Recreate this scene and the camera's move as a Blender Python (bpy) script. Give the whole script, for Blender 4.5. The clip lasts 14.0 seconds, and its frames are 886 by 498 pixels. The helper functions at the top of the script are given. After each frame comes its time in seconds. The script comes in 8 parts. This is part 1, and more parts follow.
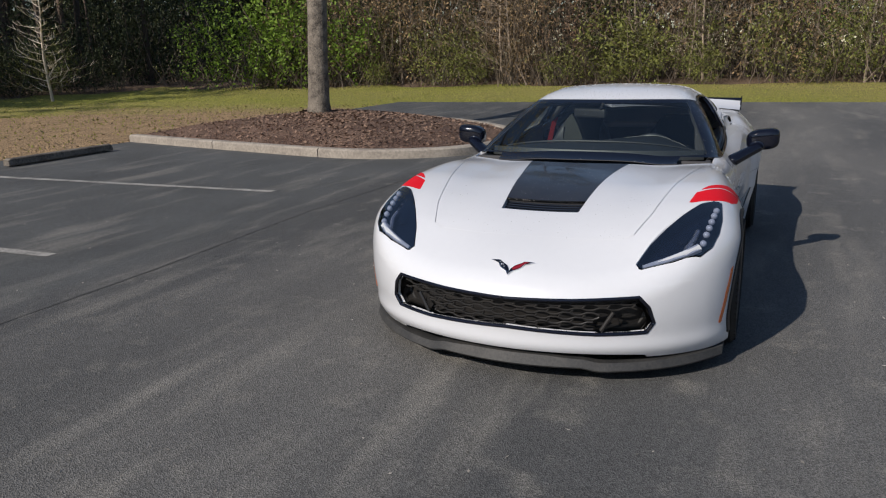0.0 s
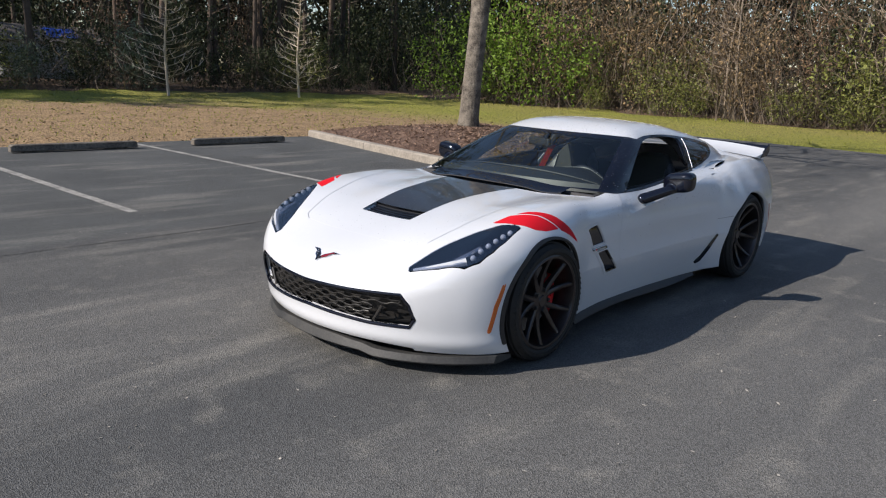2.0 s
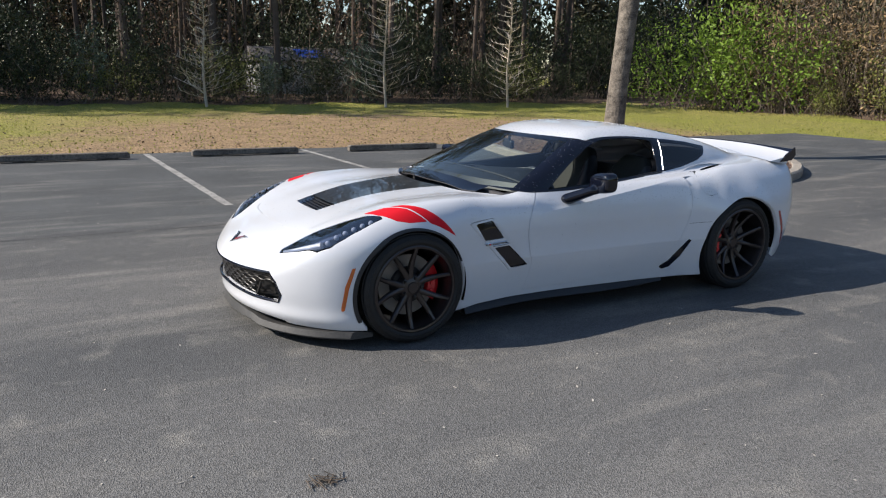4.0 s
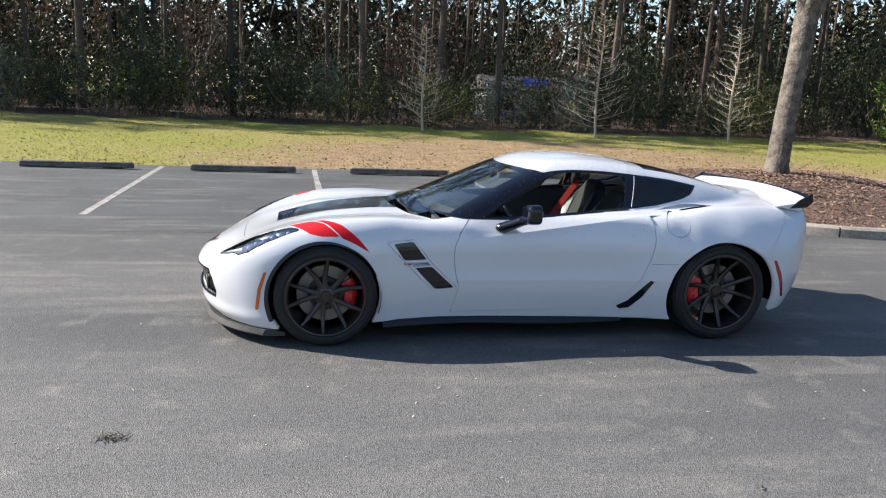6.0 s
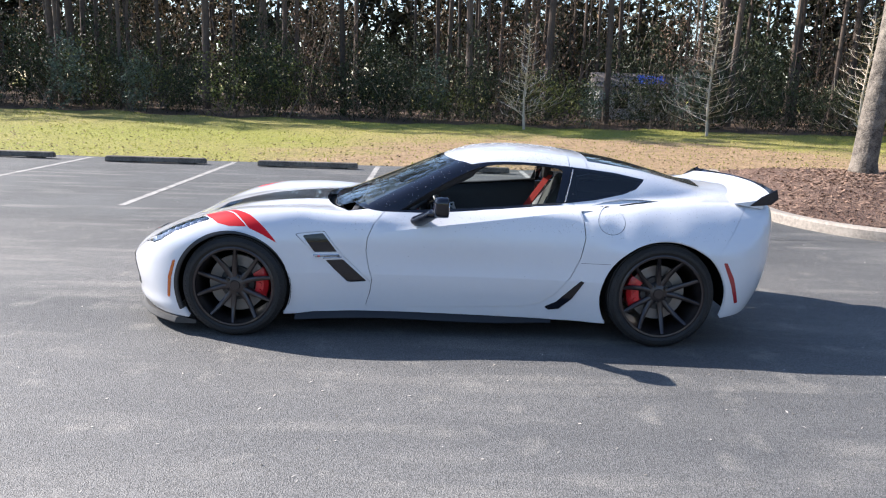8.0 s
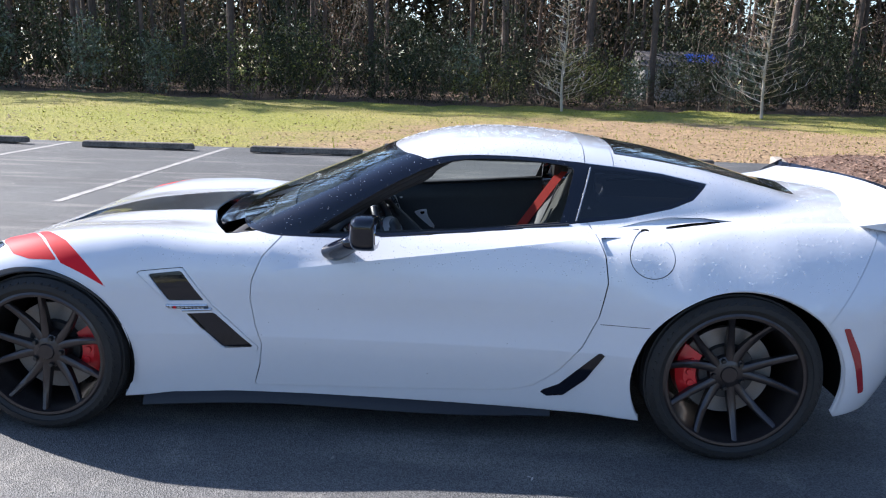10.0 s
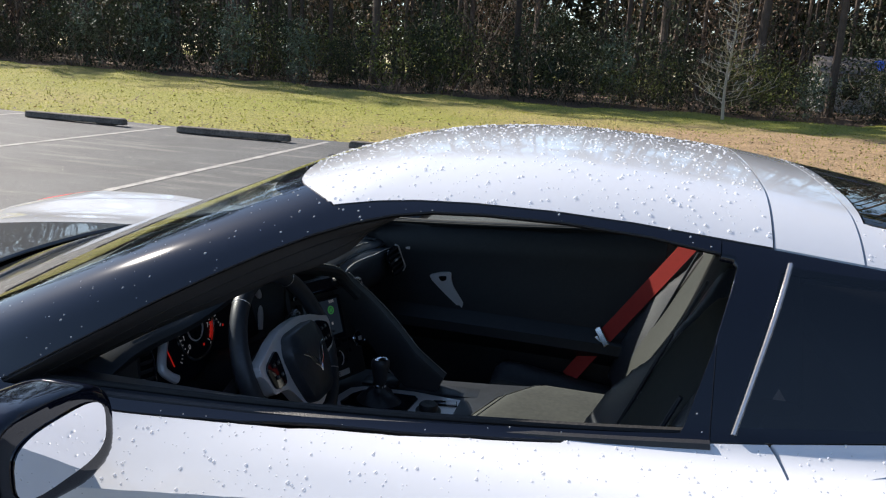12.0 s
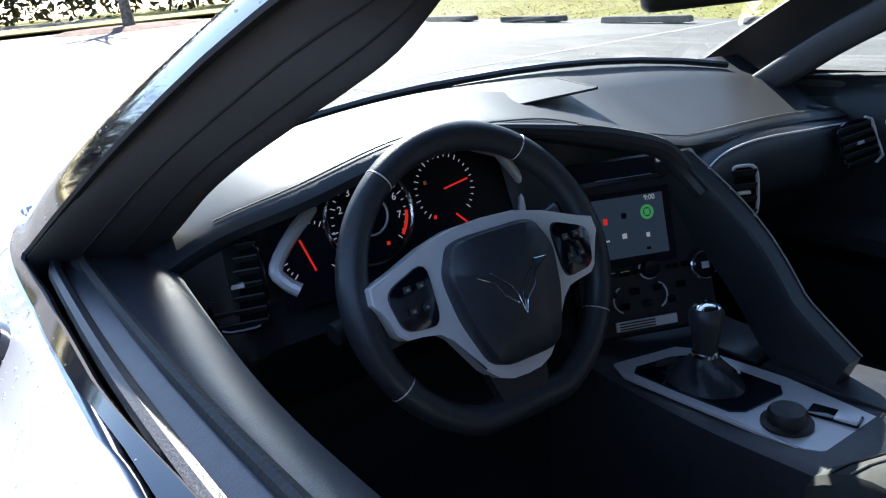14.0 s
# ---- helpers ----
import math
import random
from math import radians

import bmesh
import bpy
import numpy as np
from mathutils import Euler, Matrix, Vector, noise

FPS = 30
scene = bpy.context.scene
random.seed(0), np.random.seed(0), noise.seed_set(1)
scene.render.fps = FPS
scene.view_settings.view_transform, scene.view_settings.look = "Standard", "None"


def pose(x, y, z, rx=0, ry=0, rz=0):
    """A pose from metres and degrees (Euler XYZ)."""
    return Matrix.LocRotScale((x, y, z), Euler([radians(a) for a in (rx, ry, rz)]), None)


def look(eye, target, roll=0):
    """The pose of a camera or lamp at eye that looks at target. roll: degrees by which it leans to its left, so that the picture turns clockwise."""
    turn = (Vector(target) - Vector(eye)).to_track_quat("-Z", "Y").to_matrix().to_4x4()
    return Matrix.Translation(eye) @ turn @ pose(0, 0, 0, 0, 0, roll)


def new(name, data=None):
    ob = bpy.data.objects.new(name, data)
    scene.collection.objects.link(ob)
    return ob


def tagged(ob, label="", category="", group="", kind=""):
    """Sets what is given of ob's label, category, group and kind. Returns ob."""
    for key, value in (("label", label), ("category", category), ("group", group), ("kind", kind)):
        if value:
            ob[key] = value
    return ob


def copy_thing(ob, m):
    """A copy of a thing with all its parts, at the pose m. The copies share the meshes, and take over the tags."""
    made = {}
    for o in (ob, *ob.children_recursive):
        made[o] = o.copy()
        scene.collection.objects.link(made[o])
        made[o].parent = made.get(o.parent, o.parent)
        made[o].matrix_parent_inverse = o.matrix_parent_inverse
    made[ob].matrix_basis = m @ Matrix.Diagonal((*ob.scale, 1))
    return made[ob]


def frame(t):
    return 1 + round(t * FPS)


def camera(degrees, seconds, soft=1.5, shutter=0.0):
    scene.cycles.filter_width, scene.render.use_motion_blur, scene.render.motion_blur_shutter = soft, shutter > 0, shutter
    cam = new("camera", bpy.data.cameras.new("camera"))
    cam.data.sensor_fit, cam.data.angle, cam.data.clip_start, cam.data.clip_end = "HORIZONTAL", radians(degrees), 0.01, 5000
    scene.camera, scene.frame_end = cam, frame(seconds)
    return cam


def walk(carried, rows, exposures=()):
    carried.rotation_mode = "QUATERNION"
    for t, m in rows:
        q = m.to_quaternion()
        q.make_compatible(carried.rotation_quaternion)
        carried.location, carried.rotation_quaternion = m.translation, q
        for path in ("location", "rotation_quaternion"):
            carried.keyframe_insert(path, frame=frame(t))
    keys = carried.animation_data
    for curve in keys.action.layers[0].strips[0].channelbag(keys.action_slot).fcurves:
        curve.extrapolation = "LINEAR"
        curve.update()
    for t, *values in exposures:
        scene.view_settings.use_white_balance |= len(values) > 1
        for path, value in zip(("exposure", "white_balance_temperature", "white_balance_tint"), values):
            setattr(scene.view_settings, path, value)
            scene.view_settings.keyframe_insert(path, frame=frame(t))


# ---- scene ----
cam = camera(60.8, 14.0, 1.15)
PATH = [
    (0, (5.258, 1.04, 1.453), (3.484, 0.261, 0.954), -1.5),
    (0.5, (5.156, 1.564, 1.472), (3.432, 0.671, 0.995), -0.1),
    (1, (5.057, 2.108, 1.476), (3.486, 0.966, 0.999), -0.3),
    (1.5, (4.843, 2.587, 1.48), (3.316, 1.382, 1.017), 1.4),
    (2, (4.611, 3.088, 1.498), (3.163, 1.786, 1.041), 2.8),
    (2.5, (4.295, 3.525, 1.496), (2.985, 2.082, 1.047), 1.5),
    (2.7, (4.177, 3.705, 1.487), (2.92, 2.213, 1.044), 1.4),
    (4.8, (2.588, 5.122, 1.6), (1.87, 3.312, 1.14), 1.6),
    (5, (2.406, 5.227, 1.608), (1.77, 3.387, 1.152), 1.8),
    (5.5, (1.948, 5.406, 1.602), (1.549, 3.494, 1.172), 1.7),
    (6, (1.494, 5.59, 1.616), (1.132, 3.664, 1.214), 2.4),
    (6.5, (1.081, 5.714, 1.606), (0.849, 3.768, 1.208), 2.4),
    (7, (0.705, 5.772, 1.607), (0.588, 3.815, 1.21), 2.1),
    (7.2, (0.558, 5.773, 1.608), (0.466, 3.815, 1.21), 2.0),
    (9.5, (-0.313, 4.266, 1.499), (-0.272, 2.318, 1.045), 1.7),
    (10, (-0.35, 3.678, 1.465), (-0.265, 1.733, 1.007), 1.5),
    (10.5, (-0.356, 3.137, 1.409), (-0.131, 1.208, 0.933), 0.9),
    (11, (-0.38, 2.615, 1.386), (-0.091, 0.712, 0.841), 0.9),
    (11.5, (-0.466, 2.111, 1.368), (-0.107, 0.217, 0.835), 2.1),
    (12, (-0.581, 1.646, 1.333), (-0.129, -0.244, 0.86), 3.4),
    (12.5, (-0.662, 1.275, 1.271), (0.152, -0.489, 0.797), 4.1),
    (13, (-0.655, 1.004, 1.185), (0.511, -0.516, 0.608), 1.4),
    (13.5, (-0.648, 0.821, 1.089), (0.791, -0.388, 0.404), -2.1),
    (14, (-0.632, 0.788, 1.075), (0.967, -0.207, 0.402), -5.7),
]
LIGHTER = [(0, 0.05, 6500, 12), (0.5, 0.28, 6450, 12), (1.5, 0.40, 6500, 12), (2.7, 0.60, 6500, 12), (5, 0.90, 6500, 11), (6.5, 1.36, 6450, 12), (7.2, 1.48, 6350, 13), (9.5, 1.60, 6050, 15), (10.2, 1.52, 6000, 15), (11, 1.62, 6000, 14), (11.5, 1.22, 6000, 14), (12.0, 1.13, 6550, 12), (12.6, 1.10, 6500, 12), (13, 1.4, 6000, 13), (13.5, 2.35, 6000, 13), (14, 2.5, 6100, 13)]
walk(cam, [(t, look(eye, target, roll)) for t, eye, target, roll in PATH], LIGHTER)

# ---- light ----
SUN = Vector((1.19, -0.47, 0.86)).normalized()
sun_data = bpy.data.lights.new("sun", "SUN")
sun_data.energy, sun_data.angle, sun_data.color = 4.4, radians(0.53), (1.0, 0.93, 0.83)
sun = new("sun", sun_data)
sun.matrix_world = look((40 * SUN.x, 40 * SUN.y, 40 * SUN.z), (0, 0, 0))
world = bpy.data.worlds.new("sky")
scene.world = world
world.use_nodes = True
wn = world.node_tree
sky = wn.nodes.new("ShaderNodeTexSky")
sky.sky_type, sky.sun_disc = "NISHITA", False
sky.sun_elevation, sky.sun_rotation = math.asin(SUN.z), math.atan2(SUN.x, SUN.y)
sky.air_density, sky.dust_density, sky.ozone_density = 1.0, 0.25, 1.6
wn.links.new(sky.outputs[0], wn.nodes["Background"].inputs[0])
wn.nodes["Background"].inputs[1].default_value = 0.088


# ---- materials ----
def material(name, base, rough=0.6, metal=0.0, spec=0.5, coat=0.0, vary=(), scale=8.0, bump_size=0.0, bump_scale=60.0, island=0.0, random=0.0, translucent=0.0, detail=6.0, coat_rough=0.03):
    """Principled material; vary: second colour and its share through two sizes of noise; island or random: value spread per piece."""
    m = bpy.data.materials.new(name)
    m.use_nodes = True
    t = m.node_tree
    b = t.nodes["Principled BSDF"]
    b.inputs["Base Color"].default_value = (*base, 1)
    b.inputs["Roughness"].default_value = rough
    b.inputs["Metallic"].default_value = metal
    b.inputs["Specular IOR Level"].default_value = spec
    b.inputs["Coat Weight"].default_value = coat
    b.inputs["Coat Roughness"].default_value = coat_rough
    co = t.nodes.new("ShaderNodeTexCoord")
    out = None
    if vary:
        other, share = vary
        n1, n2 = t.nodes.new("ShaderNodeTexNoise"), t.nodes.new("ShaderNodeTexNoise")
        n1.inputs["Scale"].default_value, n1.inputs["Detail"].default_value = scale, detail
        n2.inputs["Scale"].default_value, n2.inputs["Detail"].default_value = scale * 9.3, 3
        for n in (n1, n2):
            t.links.new(co.outputs["Object"], n.inputs["Vector"])
        add = t.nodes.new("ShaderNodeMath")
        add.operation = "ADD"
        t.links.new(n1.outputs[0], add.inputs[0])
        t.links.new(n2.outputs[0], add.inputs[1])
        ramp = t.nodes.new("ShaderNodeMapRange")
        ramp.inputs[1].default_value, ramp.inputs[2].default_value = 0.75, 1.25
        ramp.inputs[4].default_value = share
        t.links.new(add.outputs[0], ramp.inputs[0])
        mix = t.nodes.new("ShaderNodeMix")
        mix.data_type = "RGBA"
        mix.inputs[6].default_value, mix.inputs[7].default_value = (*base, 1), (*other, 1)
        t.links.new(ramp.outputs[0], mix.inputs[0])
        out = mix.outputs[2]
    if island or random:
        if island:
            src = t.nodes.new("ShaderNodeNewGeometry").outputs["Random Per Island"]
        else:
            src = t.nodes.new("ShaderNodeObjectInfo").outputs["Random"]
        r = t.nodes.new("ShaderNodeMapRange")
        r.inputs[3].default_value, r.inputs[4].default_value = 1 - (island or random), 1 + (island or random)
        t.links.new(src, r.inputs[0])
        hsv = t.nodes.new("ShaderNodeHueSaturation")
        hsv.inputs["Color"].default_value = (*base, 1)
        t.links.new(r.outputs[0], hsv.inputs["Value"])
        if out:
            t.links.new(out, hsv.inputs["Color"])
        out = hsv.outputs[0]
    if out:
        t.links.new(out, b.inputs["Base Color"])
    if bump_size:
        n = t.nodes.new("ShaderNodeTexNoise")
        n.inputs["Scale"].default_value, n.inputs["Detail"].default_value = bump_scale, 4
        t.links.new(co.outputs["Object"], n.inputs["Vector"])
        k = t.nodes.new("ShaderNodeBump")
        k.inputs["Distance"].default_value = bump_size
        t.links.new(n.outputs[0], k.inputs["Height"])
        t.links.new(k.outputs[0], b.inputs["Normal"])
    if translucent:
        tr, sh = t.nodes.new("ShaderNodeBsdfTranslucent"), t.nodes.new("ShaderNodeMixShader")
        sh.inputs[0].default_value = translucent
        if out:
            t.links.new(out, tr.inputs[0])
        else:
            tr.inputs[0].default_value = (*base, 1)
        t.links.new(b.outputs[0], sh.inputs[1])
        t.links.new(tr.outputs[0], sh.inputs[2])
        t.links.new(sh.outputs[0], t.nodes["Material Output"].inputs[0])
    return m


def glass(name, tint, gloss=1.0, rough=0.0, face=0.06):
    """Thin pane: tinted, clear, with the gloss of glass."""
    m = bpy.data.materials.new(name)
    m.use_nodes = True
    t = m.node_tree
    t.nodes.remove(t.nodes["Principled BSDF"])
    clear, shine, lay, mix, pw, mad = (t.nodes.new(k) for k in ("ShaderNodeBsdfTransparent", "ShaderNodeBsdfGlossy", "ShaderNodeLayerWeight", "ShaderNodeMixShader", "ShaderNodeMath", "ShaderNodeMath"))
    clear.inputs[0].default_value = (*tint, 1)
    shine.inputs["Roughness"].default_value = rough
    shine.inputs[0].default_value = (gloss, gloss, gloss, 1)
    lay.inputs[0].default_value = 0.5
    pw.operation, mad.operation = "POWER", "MULTIPLY_ADD"
    pw.inputs[1].default_value, mad.inputs[1].default_value, mad.inputs[2].default_value = 5.0, 0.92, face
    for a, b in ((lay.outputs["Facing"], pw.inputs[0]), (pw.outputs[0], mad.inputs[0]), (mad.outputs[0], mix.inputs[0]), (clear.outputs[0], mix.inputs[1]), (shine.outputs[0], mix.inputs[2]), (mix.outputs[0], t.nodes["Material Output"].inputs[0])):
        t.links.new(a, b)
    return m


PAINT = material("white_paint", (0.655, 0.67, 0.705), 0.32, spec=0.5, coat=1.0, vary=((0.63, 0.645, 0.68), 0.5), scale=3, coat_rough=0.05)
BLACK_GLOSS = material("gloss_black_paint", (0.004, 0.005, 0.011), 0.06, spec=0.6)
BLACK_TRIM = material("black_plastic", (0.018, 0.018, 0.02), 0.45, vary=((0.03, 0.03, 0.032), 0.6), scale=20, bump_size=0.0006, bump_scale=400)
RUBBER = material("tyre_rubber", (0.009, 0.009, 0.010), 0.7, vary=((0.020, 0.019, 0.017), 0.6), scale=14, bump_size=0.001, bump_scale=200)
RIM = material("dark_wheel_metal", (0.042, 0.036, 0.037), 0.34, metal=0.7, coat=0.3, vary=((0.070, 0.060, 0.060), 0.5), scale=25)
STEEL = material("brake_steel", (0.24, 0.235, 0.23), 0.4, metal=0.45, vary=((0.22, 0.18, 0.15), 0.6), scale=20)
CALIPER = material("red_caliper", (0.62, 0.015, 0.02), 0.35, coat=0.5)
RED = material("red_stripe", (0.62, 0.008, 0.018), 0.6, spec=0.2)
CHROME = material("bright_chrome", (0.8, 0.8, 0.82), 0.12, metal=1.0)
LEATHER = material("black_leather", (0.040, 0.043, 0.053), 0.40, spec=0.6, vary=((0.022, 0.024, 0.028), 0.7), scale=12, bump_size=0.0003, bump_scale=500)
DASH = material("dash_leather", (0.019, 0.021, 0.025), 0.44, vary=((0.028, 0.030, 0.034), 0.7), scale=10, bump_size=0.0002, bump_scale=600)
SUEDE = material("grey_suede", (0.045, 0.047, 0.046), 0.9, vary=((0.075, 0.078, 0.072), 0.7), scale=9)
HEADLINER = material("charcoal_lining", (0.040, 0.039, 0.042), 0.7, vary=((0.052, 0.050, 0.054), 0.7), scale=14)
SILVER = material("satin_silver", (0.86, 0.82, 0.82), 0.30, metal=0.2, spec=0.8, vary=((0.80, 0.76, 0.765), 0.6), scale=40)
BELT = material("red_webbing", (0.50, 0.03, 0.02), 0.65, vary=((0.42, 0.025, 0.018), 0.6), scale=60)
WINDSHIELD = glass("clear_glass", (0.80, 0.86, 0.84), 1.0, 0.0, 0.065)
TINTED = glass("tinted_glass", (0.16, 0.17, 0.18))


def glow(name, colour, strength):
    m = bpy.data.materials.new(name)
    m.use_nodes = True
    b = m.node_tree.nodes["Principled BSDF"]
    b.inputs["Base Color"].default_value = (*[c * 0.06 for c in colour], 1)
    b.inputs["Roughness"].default_value, b.inputs["Specular IOR Level"].default_value = 0.4, 0.0
    b.inputs["Emission Color"].default_value = (*colour, 1)
    b.inputs["Emission Strength"].default_value = strength
    return m


SEAM = material("seam_dark", (0.006, 0.006, 0.006), 0.9, spec=0.1)


# ---- building blocks ----
def mesh_object(name, points, faces, mat, parent=None, label="", normals=None, smooth=True, angle=35):
    me = bpy.data.meshes.new(name)
    me.from_pydata([tuple(p) for p in points], [], [tuple(int(i) for i in f) for f in faces])
    me.update()
    if normals is not None:
        me.shade_smooth()
        me.normals_split_custom_set_from_vertices([tuple(n) for n in normals])
    elif smooth:
        me.shade_smooth()
        me.set_sharp_from_angle(angle=radians(angle))
    mats = mat if isinstance(mat, (list, tuple)) else [mat]
    for k in mats:
        me.materials.append(k)
    ob = new(name, me)
    if parent is not None:
        ob.parent = parent
    if label:
        ob["label"] = label
    return ob


def part(name, bm, mat, parent, label="", smooth=True, angle=35):
    me = bpy.data.meshes.new(name)
    bm.to_mesh(me)
    bm.free()
    if smooth:
        me.shade_smooth()
        me.set_sharp_from_angle(angle=radians(angle))
    for k in (mat if isinstance(mat, (list, tuple)) else [mat]):
        me.materials.append(k)
    ob = new(name, me)
    if parent is not None:
        ob.parent = parent
    if label:
        ob["label"] = label
    return ob


def thing(name, label, category, place=(0, 0, 0), group="", kind=""):
    ob = new(name)
    ob.location = place
    ob.empty_display_size = 0.1
    return tagged(ob, label, category, group, kind)


def add_box(bm, centre, size, turn=None, bevel=0.0, segments=2):
    m = Matrix.Translation(centre) @ (turn.to_4x4() if turn is not None else Matrix()) @ Matrix.Diagonal((*size, 1))
    vs = bmesh.ops.create_cube(bm, size=1, matrix=m)["verts"]
    if bevel:
        es = list({e for v in vs for e in v.link_edges})
        bmesh.ops.bevel(bm, geom=es, offset=bevel, segments=segments, affect="EDGES", profile=0.6)
    return bm


def add_tube(bm, pts, radius, sides=10, closed=False, cap=True):
    """Tube along points; radius a number or one per point."""
    pts = [Vector(p) for p in pts]
    n = len(pts)
    rad = radius if isinstance(radius, (list, tuple)) else [radius] * n
    rings, up = [], None
    for i, p in enumerate(pts):
        a = pts[i - 1] if (i > 0 or closed) else p
        b = pts[(i + 1) % n] if (i < n - 1 or closed) else p
        d = (b - a).normalized()
        if up is None:
            up = d.orthogonal().normalized()
        up = (up - d * up.dot(d)).normalized()
        side = d.cross(up)
        rings.append([bm.verts.new(p + rad[i] * (math.cos(2 * math.pi * k / sides) * up + math.sin(2 * math.pi * k / sides) * side)) for k in range(sides)])
    for i in range(n if closed else n - 1):
        r, q = rings[i], rings[(i + 1) % n]
        for k in range(sides):
            bm.faces.new((r[k], r[(k + 1) % sides], q[(k + 1) % sides], q[k]))
    if cap and not closed:
        bm.faces.new(rings[0][::-1])
        bm.faces.new(rings[-1])
    return bm


def add_lathe(bm, profile, sides=48, axis="y", centre=(0, 0, 0), closed=False):
    """Turn a profile of (radius, along) about an axis."""
    c = Vector(centre)
    rings = []
    for r, a in profile:
        ring = []
        for k in range(sides):
            t = 2 * math.pi * k / sides
            u, v = r * math.cos(t), r * math.sin(t)
            ring.append(bm.verts.new(c + Vector({"y": (u, a, v), "z": (u, v, a), "x": (a, u, v)}[axis])))
        rings.append(ring)
    m = len(rings)
    for i in range(m if closed else m - 1):
        r, q = rings[i], rings[(i + 1) % m]
        for k in range(sides):
            bm.faces.new((r[k], q[k], q[(k + 1) % sides], r[(k + 1) % sides]))
    bmesh.ops.recalc_face_normals(bm, faces=bm.faces[:])
    return bm


def add_prism(bm, outline, height, m=None, bevel=0.0):
    """Extrude a flat outline (x, y) from z 0 to height, then place it by m."""
    old = set(bm.verts)
    lo = [bm.verts.new((x, y, 0)) for x, y in outline]
    hi = [bm.verts.new((x, y, height)) for x, y in outline]
    n = len(lo)
    fs = [bm.faces.new(lo[::-1]), bm.faces.new(hi)]
    for i in range(n):
        fs.append(bm.faces.new((lo[i], lo[(i + 1) % n], hi[(i + 1) % n], hi[i])))
    if bevel:
        r = bmesh.ops.bevel(bm, geom=list({e for e in fs[1].edges}), offset=bevel, segments=2, affect="EDGES")
    if m is not None:
        bmesh.ops.transform(bm, matrix=m, verts=[v for v in bm.verts if v not in old])
    return bm


# ---- ground ----
def rise(x, y):
    """Height of lot and lawn, which climb gently towards +x."""
    return np.minimum(0.011 * np.maximum(np.asarray(x, float) - 5.5, 0), 0.9)


